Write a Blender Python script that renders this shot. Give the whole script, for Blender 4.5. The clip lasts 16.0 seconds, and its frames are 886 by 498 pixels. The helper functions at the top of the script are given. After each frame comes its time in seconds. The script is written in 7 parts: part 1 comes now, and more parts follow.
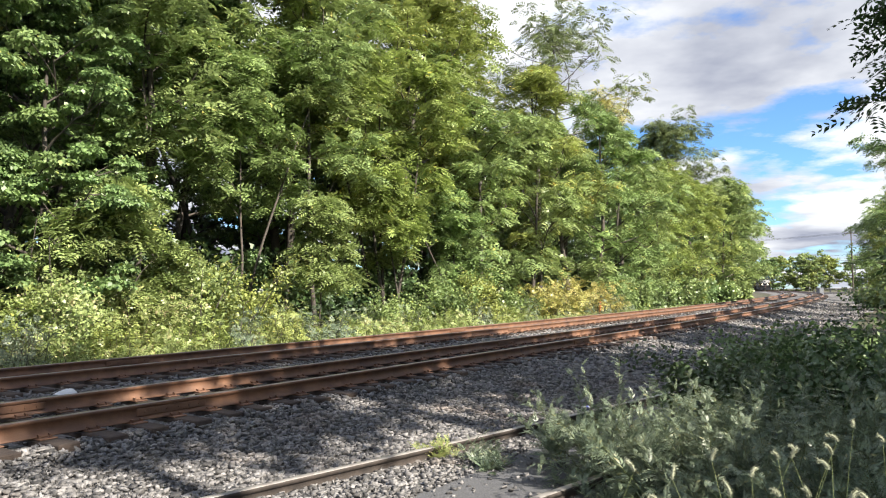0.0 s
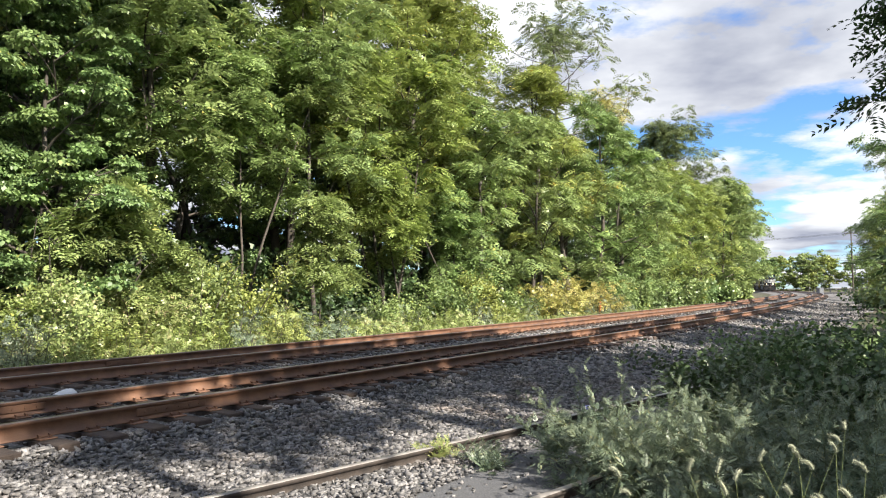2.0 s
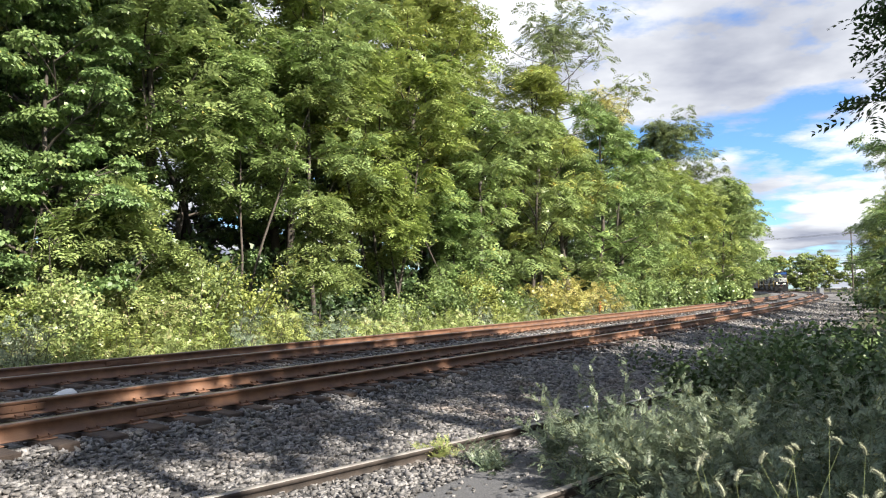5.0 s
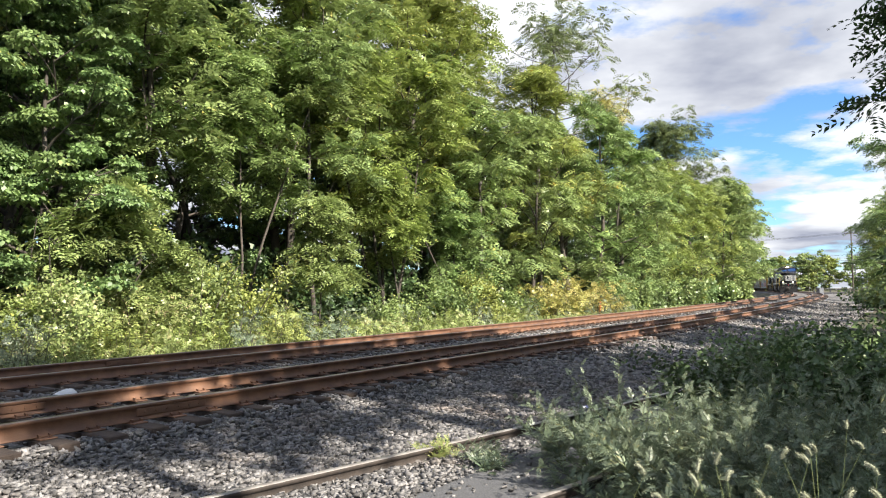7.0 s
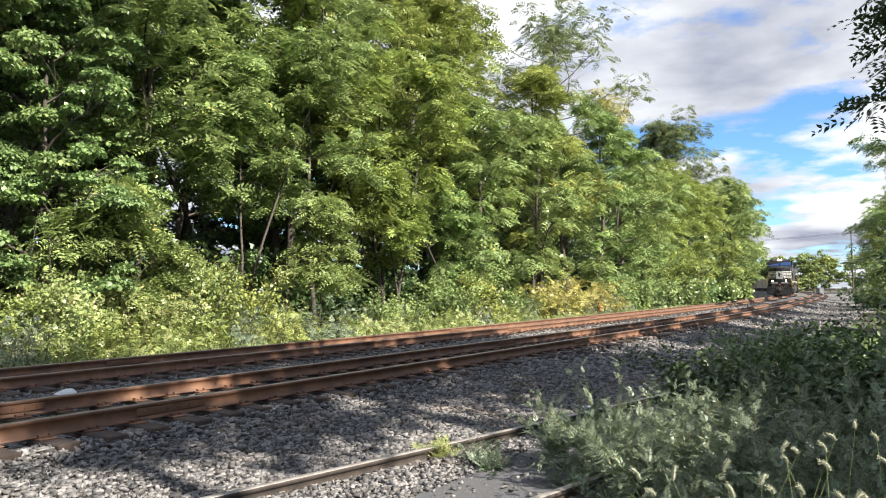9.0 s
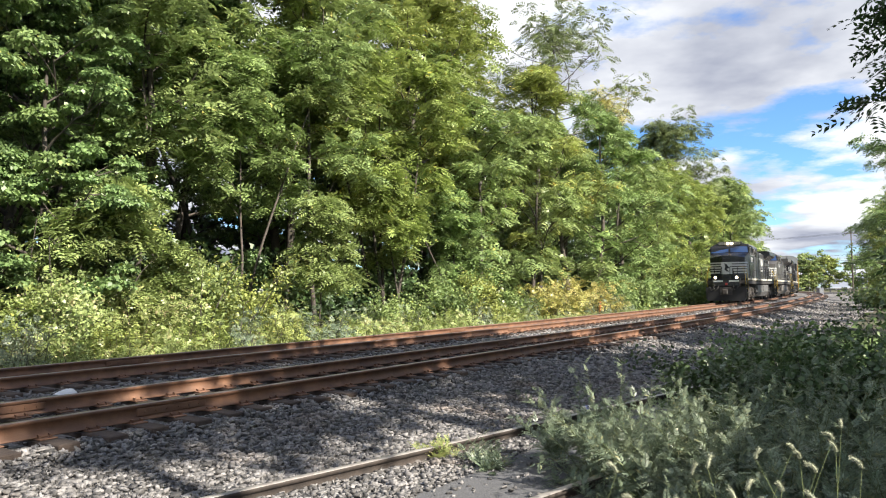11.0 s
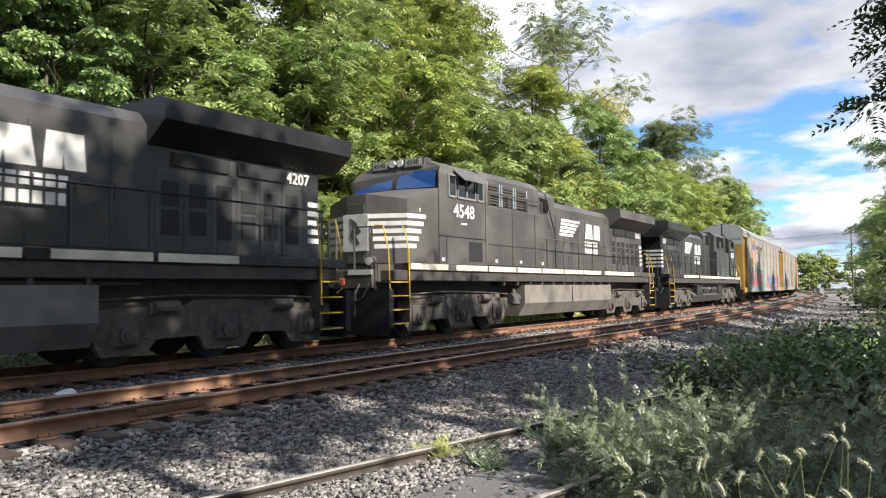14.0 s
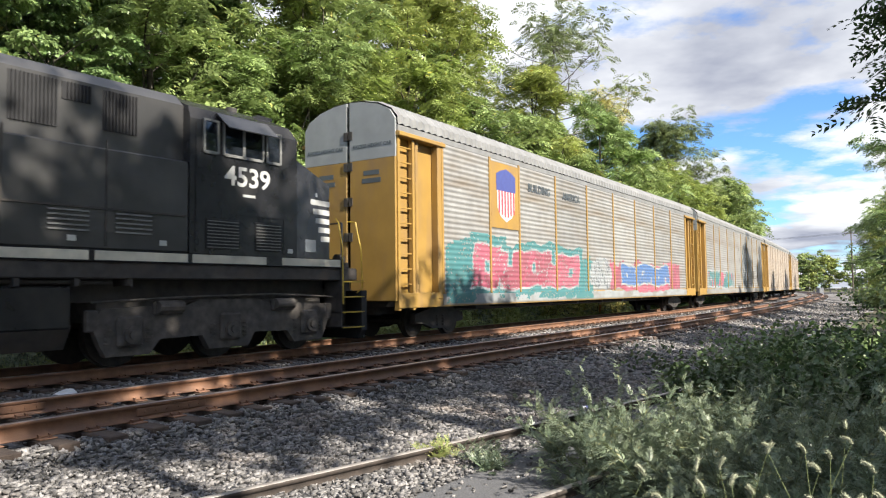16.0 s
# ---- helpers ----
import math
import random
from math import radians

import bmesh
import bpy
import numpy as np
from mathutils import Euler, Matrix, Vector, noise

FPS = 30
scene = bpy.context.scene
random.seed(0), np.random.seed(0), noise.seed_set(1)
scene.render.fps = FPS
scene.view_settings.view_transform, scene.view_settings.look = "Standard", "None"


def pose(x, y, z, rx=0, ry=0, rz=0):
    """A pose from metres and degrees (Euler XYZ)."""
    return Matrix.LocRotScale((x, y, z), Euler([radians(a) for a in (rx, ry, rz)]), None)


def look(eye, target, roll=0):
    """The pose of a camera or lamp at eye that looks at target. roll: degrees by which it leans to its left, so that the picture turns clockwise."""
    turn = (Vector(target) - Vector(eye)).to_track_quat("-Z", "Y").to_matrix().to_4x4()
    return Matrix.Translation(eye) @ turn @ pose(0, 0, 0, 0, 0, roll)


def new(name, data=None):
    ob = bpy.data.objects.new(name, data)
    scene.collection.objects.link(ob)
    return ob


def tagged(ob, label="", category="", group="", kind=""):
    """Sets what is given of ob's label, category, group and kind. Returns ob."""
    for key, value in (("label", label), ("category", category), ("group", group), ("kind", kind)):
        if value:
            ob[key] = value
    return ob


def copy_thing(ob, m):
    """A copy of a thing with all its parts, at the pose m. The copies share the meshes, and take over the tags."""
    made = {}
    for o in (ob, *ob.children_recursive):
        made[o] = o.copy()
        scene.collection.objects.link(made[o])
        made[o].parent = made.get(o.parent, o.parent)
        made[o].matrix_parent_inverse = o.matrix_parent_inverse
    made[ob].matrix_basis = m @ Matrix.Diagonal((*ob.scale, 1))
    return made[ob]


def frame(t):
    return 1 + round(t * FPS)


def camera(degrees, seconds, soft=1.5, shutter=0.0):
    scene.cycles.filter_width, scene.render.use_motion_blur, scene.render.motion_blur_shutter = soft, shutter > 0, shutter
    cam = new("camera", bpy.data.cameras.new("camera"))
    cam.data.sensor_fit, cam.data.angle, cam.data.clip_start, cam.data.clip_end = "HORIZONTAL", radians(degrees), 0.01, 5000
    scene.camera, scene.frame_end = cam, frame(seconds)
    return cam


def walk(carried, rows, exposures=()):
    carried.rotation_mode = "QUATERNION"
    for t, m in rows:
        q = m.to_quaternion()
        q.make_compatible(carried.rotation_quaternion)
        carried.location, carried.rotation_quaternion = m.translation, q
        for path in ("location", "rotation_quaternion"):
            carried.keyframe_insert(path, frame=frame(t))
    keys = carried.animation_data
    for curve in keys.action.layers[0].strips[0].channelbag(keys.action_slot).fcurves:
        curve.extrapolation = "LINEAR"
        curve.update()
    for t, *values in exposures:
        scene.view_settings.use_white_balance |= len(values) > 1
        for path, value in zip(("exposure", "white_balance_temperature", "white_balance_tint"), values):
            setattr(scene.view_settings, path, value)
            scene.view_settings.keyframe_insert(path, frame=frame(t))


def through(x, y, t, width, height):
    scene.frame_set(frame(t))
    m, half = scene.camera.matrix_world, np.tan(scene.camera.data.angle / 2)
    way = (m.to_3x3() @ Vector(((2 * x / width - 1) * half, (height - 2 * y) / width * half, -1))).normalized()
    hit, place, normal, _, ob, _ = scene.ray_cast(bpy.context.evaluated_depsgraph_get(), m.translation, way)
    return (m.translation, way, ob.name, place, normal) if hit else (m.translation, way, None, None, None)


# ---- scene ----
# ---------------- camera: stands still ----------------
cam = camera(62.34, 16.0, soft=1.1, shutter=0.05)
EYE = Vector((0.0, 0.0, 1.2254))
PITCH, ROLL = 0.05671, -0.689
CAM_POSE = look(EYE, EYE + Vector((0, math.cos(PITCH), math.sin(PITCH))), ROLL)
walk(cam, [(0.0, CAM_POSE), (16.0, CAM_POSE)], exposures=[(0.0, 1.42), (16.0, 1.42)])

# ---------------- world, sun ----------------
SUN_AZ, SUN_EL = radians(131), radians(39)   # compass turn from +Y towards +X, height
world = bpy.data.worlds.new("world")
scene.world = world
world.use_nodes = True


def build_world():
    nt = world.node_tree
    nt.nodes.clear()
    N, L = nt.nodes.new, nt.links.new
    out = N("ShaderNodeOutputWorld")
    bg = N("ShaderNodeBackground")
    bg.inputs["Strength"].default_value = 0.088
    sky = N("ShaderNodeTexSky")
    sky.sky_type = "NISHITA"
    sky.sun_disc = False
    sky.sun_elevation = SUN_EL
    sky.sun_rotation = SUN_AZ
    sky.air_density, sky.dust_density, sky.ozone_density = 1.0, 0.2, 2.5
    # clouds on a level sheet high above, drawn out towards the horizon
    co = N("ShaderNodeTexCoord")
    sep = N("ShaderNodeSeparateXYZ")
    L(co.outputs["Generated"], sep.inputs[0])
    lift = N("ShaderNodeMath"); lift.operation = "ADD"; lift.inputs[1].default_value = 0.14
    L(sep.outputs["Z"], lift.inputs[0])
    low = N("ShaderNodeMath"); low.operation = "MAXIMUM"; low.inputs[1].default_value = 0.05
    L(lift.outputs[0], low.inputs[0])
    dx = N("ShaderNodeMath"); dx.operation = "DIVIDE"
    dy = N("ShaderNodeMath"); dy.operation = "DIVIDE"
    L(sep.outputs["X"], dx.inputs[0]); L(low.outputs[0], dx.inputs[1])
    L(sep.outputs["Y"], dy.inputs[0]); L(low.outputs[0], dy.inputs[1])
    comb = N("ShaderNodeCombineXYZ")
    L(dx.outputs[0], comb.inputs[0]); L(dy.outputs[0], comb.inputs[1])
    comb.inputs[2].default_value = 5.6
    n1 = N("ShaderNodeTexNoise")
    n1.inputs["Scale"].default_value = 1.2
    n1.inputs["Detail"].default_value = 9
    n1.inputs["Roughness"].default_value = 0.56
    L(comb.outputs[0], n1.inputs["Vector"])
    cover = N("ShaderNodeValToRGB")
    cover.color_ramp.elements[0].position, cover.color_ramp.elements[1].position = 0.42, 0.50
    L(n1.outputs["Fac"], cover.inputs[0])
    n2 = N("ShaderNodeTexNoise")
    n2.inputs["Scale"].default_value = 1.15
    n2.inputs["Detail"].default_value = 6
    n2.inputs["Roughness"].default_value = 0.5
    off = N("ShaderNodeVectorMath"); off.operation = "ADD"; off.inputs[1].default_value = (0.35, 0.2, 4.0)
    L(comb.outputs[0], off.inputs[0]); L(off.outputs[0], n2.inputs["Vector"])
    shade = N("ShaderNodeValToRGB")
    e = shade.color_ramp.elements
    e[0].position, e[0].color = 0.40, (5.0, 5.1, 5.25, 1)
    e[1].position, e[1].color = 0.64, (1.75, 1.9, 2.4, 1)
    L(n2.outputs["Fac"], shade.inputs[0])
    deep = N("ShaderNodeMix"); deep.data_type = "RGBA"; deep.blend_type = "MULTIPLY"
    deep.inputs["Factor"].default_value = 1.0
    deep.inputs["B"].default_value = (0.50, 0.72, 1.0, 1)
    L(sky.outputs[0], deep.inputs["A"])
    mix = N("ShaderNodeMix"); mix.data_type = "RGBA"
    L(cover.outputs["Color"], mix.inputs["Factor"])
    L(deep.outputs["Result"], mix.inputs["A"]); L(shade.outputs["Color"], mix.inputs["B"])
    L(mix.outputs["Result"], bg.inputs["Color"])
    L(bg.outputs[0], out.inputs[0])


build_world()
sun_data = bpy.data.lights.new("sun", "SUN")
sun_data.energy, sun_data.angle, sun_data.color = 4.6, radians(0.6), (1.0, 0.93, 0.82)
sun = new("sun", sun_data)
SUN_DIR = Vector((math.sin(SUN_AZ) * math.cos(SUN_EL), math.cos(SUN_AZ) * math.cos(SUN_EL), math.sin(SUN_EL)))
sun.matrix_world = look(SUN_DIR * 60, (0, 0, 0))

# ---------------- the railway's line: s along the far track, off to the camera's side ----------------
LINE_S = np.arange(-300.0, 520.0, 0.5)
LINE_K = np.interp(LINE_S, [-40, 15, 45, 85, 130, 190, 260, 300], [0.00081, 0.00081, 0.00154, 0.00043, 0.00213, 0.0006, 0.0006, 0.0])
LINE_K[LINE_S < -40] = 0
_th = np.concatenate([[0], np.cumsum((LINE_K[1:] + LINE_K[:-1]) / 2 * 0.5)])
_zero = int(np.argmin(abs(LINE_S)))
LINE_H = _th - _th[_zero] + 0.97004
_x = np.concatenate([[0], np.cumsum(np.cos((LINE_H[1:] + LINE_H[:-1]) / 2) * 0.5)])
_y = np.concatenate([[0], np.cumsum(np.sin((LINE_H[1:] + LINE_H[:-1]) / 2) * 0.5)])
LINE_X = _x - _x[_zero] - math.sin(0.97004) * 12.4937
LINE_Y = _y - _y[_zero] + math.cos(0.97004) * 12.4937
NEAR = 4.2366          # the near track's middle, from the far track's middle
GAUGE = 0.7525         # half the distance of the rail heads


def line_at(s, off, z=0.0):
    """World places (arrays) of points s along the line, off to its camera side."""
    s = np.asarray(s, float)
    h = np.interp(s, LINE_S, LINE_H)
    x = np.interp(s, LINE_S, LINE_X) + off * np.sin(h)
    y = np.interp(s, LINE_S, LINE_Y) - off * np.cos(h)
    return np.stack([x, y, np.broadcast_to(z, x.shape)], -1)


def heading(s):
    return float(np.interp(s, LINE_S, LINE_H))


def place(s, off, z=0.0, turn=0.0):
    """Pose with x along the line at s."""
    p = line_at(s, off, z)
    return pose(float(p[0]), float(p[1]), float(z), 0, 0, math.degrees(heading(s)) + turn)


def ground_z(off):
    """Height of the ground across the line; rail heads are at 0."""
    o = [-400, -60, -14, -7.5, -4.2, -2.6, -1.5, 4.8, 5.1, 5.6, 7.3, 8.0, 10.2, 11.3, 14, 30, 400]
    z = [-1.0, -0.8, -0.7, -0.78, -0.72, -0.3, -0.25, -0.25, -0.272, -0.31, -0.52, -0.54, -0.50, -0.46, -0.45, -0.3, 0.0]
    return np.interp(off, o, z)


# ---------------- mesh helpers ----------------
def mesh_from(name, verts, faces, mat, smooth=False):
    me = bpy.data.meshes.new(name)
    if isinstance(faces, np.ndarray):
        v = np.asarray(verts, np.float32)
        n, k = faces.shape
        me.vertices.add(len(v)); me.vertices.foreach_set("co", v.ravel())
        me.loops.add(n * k); me.loops.foreach_set("vertex_index", faces.astype(np.int32).ravel())
        me.polygons.add(n); me.polygons.foreach_set("loop_start", np.arange(0, n * k, k, dtype=np.int32))
        me.update(calc_edges=True)
    else:
        me.from_pydata([tuple(v) for v in verts], [], faces)
        me.update()
    for m in (mat if isinstance(mat, (list, tuple)) else [mat]):
        me.materials.append(m)
    if smooth:
        me.polygons.foreach_set("use_smooth", np.ones(len(me.polygons), bool))
    return me


def mesh_part(name, me, parent=None, label="", m=None):
    ob = new(name, me)
    if parent is not None:
        ob.parent = parent
    if m is not None:
        ob.matrix_basis = m
    if label:
        ob["label"] = label
    return ob


def part(name, bm, material, parent=None, label="", smooth=False, m=None):
    me = bpy.data.meshes.new(name)
    bm.normal_update()
    bm.to_mesh(me)
    bm.free()
    for mm in (material if isinstance(material, (list, tuple)) else [material]):
        me.materials.append(mm)
    if smooth:
        for p in me.polygons:
            p.use_smooth = True
    return mesh_part(name, me, parent, label, m)


def box(bm, x0, x1, y0, y1, z0, z1, bevel=0.0, mat=0):
    r = bmesh.ops.create_cube(bm, size=1.0, matrix=Matrix.Translation(((x0 + x1) / 2, (y0 + y1) / 2, (z0 + z1) / 2)) @ Matrix.Diagonal((x1 - x0, y1 - y0, z1 - z0, 1)))
    vs = r["verts"]
    fs = {f for v in vs for f in v.link_faces}
    for f in fs:
        f.material_index = mat
    if bevel > 0:
        es = list({e for v in vs for e in v.link_edges})
        bmesh.ops.bevel(bm, geom=es, offset=bevel, segments=1, affect="EDGES", profile=0.5)
    return vs


def prism(bm, outline, y0, y1, axis="y", mat=0):
    """A closed outline of (a, b) pushed along an axis: 'y' gives (a, y, b), 'x' gives (x, a, b), 'z' gives (a, b, z)."""
    def v(a, b, t):
        return {"y": (a, t, b), "x": (t, a, b), "z": (a, b, t)}[axis]
    lo = [bm.verts.new(v(a, b, y0)) for a, b in outline]
    hi = [bm.verts.new(v(a, b, y1)) for a, b in outline]
    n = len(outline)
    fs = [bm.faces.new(lo), bm.faces.new(hi[::-1])]
    for i in range(n):
        fs.append(bm.faces.new((lo[i], hi[i], hi[(i + 1) % n], lo[(i + 1) % n])))
    for f in fs:
        f.material_index = mat
    bmesh.ops.recalc_face_normals(bm, faces=fs)
    return fs


def tube(bm, points, r, sides=6, mat=0):
    """A bent round bar through the points."""
    pts = [Vector(p) for p in points]
    rings = []
    for i, p in enumerate(pts):
        d = (pts[min(i + 1, len(pts) - 1)] - pts[max(i - 1, 0)]).normalized()
        u = d.cross(Vector((0.31, 0.17, 0.93))).normalized()
        w = d.cross(u)
        rr = r[i] if isinstance(r, (list, tuple)) else r
        rings.append([bm.verts.new(p + (u * math.cos(a) + w * math.sin(a)) * rr) for a in [2 * math.pi * k / sides for k in range(sides)]])
    for a, b in zip(rings, rings[1:]):
        for k in range(sides):
            f = bm.faces.new((a[k], a[(k + 1) % sides], b[(k + 1) % sides], b[k])); f.material_index = mat
    for ring in (rings[0][::-1], rings[-1]):
        f = bm.faces.new(ring); f.material_index = mat


def cyl(bm, c, r, depth, axis="y", sides=24, mat=0):
    rot = {"x": Euler((0, radians(90), 0)), "y": Euler((radians(90), 0, 0)), "z": Euler((0, 0, 0))}[axis].to_matrix().to_4x4()
    res = bmesh.ops.create_cone(bm, cap_ends=True, segments=sides, radius1=r, radius2=r, depth=depth, matrix=Matrix.Translation(c) @ rot)
    for f in {f for v in res["verts"] for f in v.link_faces}:
        f.material_index = mat
    return res["verts"]


# ---------------- materials ----------------
def material(name, c1, c2=None, rough=0.6, metal=0.0, scale=8.0, detail=6, bump=0.0, bump_scale=40.0, spread=0.25, isl=0.0, objr=0.0, dirt=None, dirt_scale=1.2, dirt_at=(0.5, 0.7), coord="Object", spec=0.5, stretch=None):
    """Two tones mixed by fine noise, stains by coarse noise, fine relief; tone shifts from piece to piece."""
    m = bpy.data.materials.new(name)
    m.use_nodes = True
    nt = m.node_tree
    N, L = nt.nodes.new, nt.links.new
    b = nt.nodes["Principled BSDF"]
    b.inputs["Roughness"].default_value = rough
    b.inputs["Metallic"].default_value = metal
    b.inputs["Specular IOR Level"].default_value = spec
    co = N("ShaderNodeTexCoord")
    tex = N("ShaderNodeTexNoise")
    tex.inputs["Scale"].default_value, tex.inputs["Detail"].default_value = scale, detail
    L(co.outputs[coord], tex.inputs["Vector"])
    ramp = N("ShaderNodeValToRGB")
    c2 = c2 or [c * 0.6 for c in c1]
    ramp.color_ramp.elements[0].position, ramp.color_ramp.elements[1].position = 0.5 - spread, 0.5 + spread
    ramp.color_ramp.elements[0].color, ramp.color_ramp.elements[1].color = (*c2, 1), (*c1, 1)
    L(tex.outputs["Fac"], ramp.inputs[0])
    last = ramp.outputs["Color"]
    if dirt:
        t2 = N("ShaderNodeTexNoise")
        t2.inputs["Scale"].default_value, t2.inputs["Detail"].default_value = dirt_scale, 7
        if stretch:
            mp = N("ShaderNodeMapping"); mp.inputs["Scale"].default_value = stretch
            L(co.outputs[coord], mp.inputs["Vector"]); L(mp.outputs[0], t2.inputs["Vector"])
        else:
            L(co.outputs[coord], t2.inputs["Vector"])
        r2 = N("ShaderNodeValToRGB")
        r2.color_ramp.elements[0].position, r2.color_ramp.elements[1].position = dirt_at
        L(t2.outputs["Fac"], r2.inputs[0])
        mx = N("ShaderNodeMix"); mx.data_type = "RGBA"
        L(r2.outputs["Color"], mx.inputs["Factor"]); L(last, mx.inputs["A"]); mx.inputs["B"].default_value = (*dirt, 1)
        last = mx.outputs["Result"]
    for amount, node, sock in ((isl, "ShaderNodeNewGeometry", "Random Per Island"), (objr, "ShaderNodeObjectInfo", "Random")):
        if amount:
            g = N(node)
            mr = N("ShaderNodeMapRange")
            mr.inputs["To Min"].default_value, mr.inputs["To Max"].default_value = 1 - amount, 1 + amount
            L(g.outputs[sock], mr.inputs["Value"])
            hs = N("ShaderNodeHueSaturation")
            L(mr.outputs[0], hs.inputs["Value"]); L(last, hs.inputs["Color"])
            last = hs.outputs["Color"]
    L(last, b.inputs["Base Color"])
    if bump:
        t3 = N("ShaderNodeTexNoise")
        t3.inputs["Scale"].default_value, t3.inputs["Detail"].default_value = bump_scale, 4
        L(co.outputs[coord], t3.inputs["Vector"])
        bp = N("ShaderNodeBump")
        bp.inputs["Strength"].default_value, bp.inputs["Distance"].default_value = bump, 0.02
        L(t3.outputs["Fac"], bp.inputs["Height"]); L(bp.outputs["Normal"], b.inputs["Normal"])
    return m


def leaf_material(name, dark, light, turn=None, turned=0.12, rough=0.40, through=0.28):
    """Leaves: tone by leaf, some turning yellow, light passing through."""
    m = bpy.data.materials.new(name)
    m.use_nodes = True
    nt = m.node_tree
    N, L = nt.nodes.new, nt.links.new
    b = nt.nodes["Principled BSDF"]
    out = nt.nodes["Material Output"]
    b.inputs["Roughness"].default_value = rough
    b.inputs["Specular IOR Level"].default_value = 0.6
    g = N("ShaderNodeNewGeometry")
    ramp = N("ShaderNodeValToRGB")
    e = ramp.color_ramp.elements
    e[0].position, e[0].color = 0.0, (*[d * 0.76 + l * 0.24 for d, l in zip(dark, light)], 1)
    e[1].position, e[1].color = 1.0 - turned, (*light, 1)
    if turn:
        x = e.new(min(1.0 - turned + 0.03, 0.999)); x.color = (*turn, 1)
    L(g.outputs["Random Per Island"], ramp.inputs[0])
    co = N("ShaderNodeTexCoord")
    tex = N("ShaderNodeTexNoise")
    tex.inputs["Scale"].default_value, tex.inputs["Detail"].default_value = 0.45, 3
    L(co.outputs["Object"], tex.inputs["Vector"])
    mr = N("ShaderNodeMapRange")
    mr.inputs["From Min"].default_value, mr.inputs["From Max"].default_value = 0.3, 0.7
    mr.inputs["To Min"].default_value, mr.inputs["To Max"].default_value = 0.7, 1.3
    L(tex.outputs["Fac"], mr.inputs["Value"])
    oi = N("ShaderNodeObjectInfo")
    mr2 = N("ShaderNodeMapRange")
    mr2.inputs["To Min"].default_value, mr2.inputs["To Max"].default_value = 0.486, 0.511
    L(oi.outputs["Random"], mr2.inputs["Value"])
    hs = N("ShaderNodeHueSaturation")
    L(ramp.outputs["Color"], hs.inputs["Color"]); L(mr.outputs[0], hs.inputs["Value"]); L(mr2.outputs[0], hs.inputs["Hue"])
    L(hs.outputs["Color"], b.inputs["Base Color"])
    tr = N("ShaderNodeBsdfTranslucent")
    L(hs.outputs["Color"], tr.inputs["Color"])
    mx = N("ShaderNodeMixShader"); mx.inputs[0].default_value = through
    L(b.outputs[0], mx.inputs[1]); L(tr.outputs[0], mx.inputs[2]); L(mx.outputs[0], out.inputs["Surface"])
    return m


M_GROUND = material("leaf_litter_earth", (0.10, 0.085, 0.055), (0.045, 0.04, 0.025), rough=0.95, scale=6, bump=0.6, bump_scale=25, dirt=(0.07, 0.09, 0.03), dirt_scale=0.5)
M_STONE = material("crushed_granite", (0.24, 0.228, 0.22), (0.075, 0.071, 0.069), rough=0.75, scale=45, isl=0.7, bump=0.3, bump_scale=90, dirt=(0.2, 0.15, 0.115), dirt_scale=0.9, dirt_at=(0.55, 0.85))
M_BED = material("ballast_bed", (0.23, 0.22, 0.215), (0.035, 0.035, 0.036), rough=0.9, scale=16, bump=1.0, bump_scale=18, spread=0.16, dirt=(0.16, 0.12, 0.095), dirt_scale=0.7, dirt_at=(0.5, 0.9))
M_GRIT = material("dark_grit", (0.14, 0.14, 0.145), (0.05, 0.05, 0.053), rough=0.95, scale=70, bump=0.7, bump_scale=60)
M_RAIL = material("rusted_rail_steel", (0.25, 0.125, 0.066), (0.10, 0.05, 0.032), rough=0.65, scale=5, bump=0.2, bump_scale=60, dirt=(0.09, 0.05, 0.035), dirt_scale=2.5)
M_RAILTOP = material("worn_rail_head", (0.42, 0.36, 0.33), (0.26, 0.19, 0.16), rough=0.32, metal=0.85, scale=4)
M_RAILDARK = material("old_brown_rail_side", (0.075, 0.058, 0.048), (0.03, 0.025, 0.022), rough=0.8, scale=7, bump=0.2)
M_RAILGREY = material("grey_rail_head", (0.42, 0.39, 0.36), (0.24, 0.215, 0.195), rough=0.45, metal=0.4, scale=9)
M_TIE = material("weathered_tie_wood", (0.085, 0.06, 0.046), (0.036, 0.026, 0.022), rough=0.9, scale=9, bump=0.5, bump_scale=30, objr=0.3)
M_PLATE = material("rusted_tie_plate", (0.24, 0.12, 0.07), (0.10, 0.055, 0.035), rough=0.8, scale=25, objr=0.2)
M_BARK = material("grey_brown_bark", (0.12, 0.10, 0.083), (0.045, 0.038, 0.032), rough=0.9, scale=7, bump=0.8, bump_scale=18, objr=0.25)
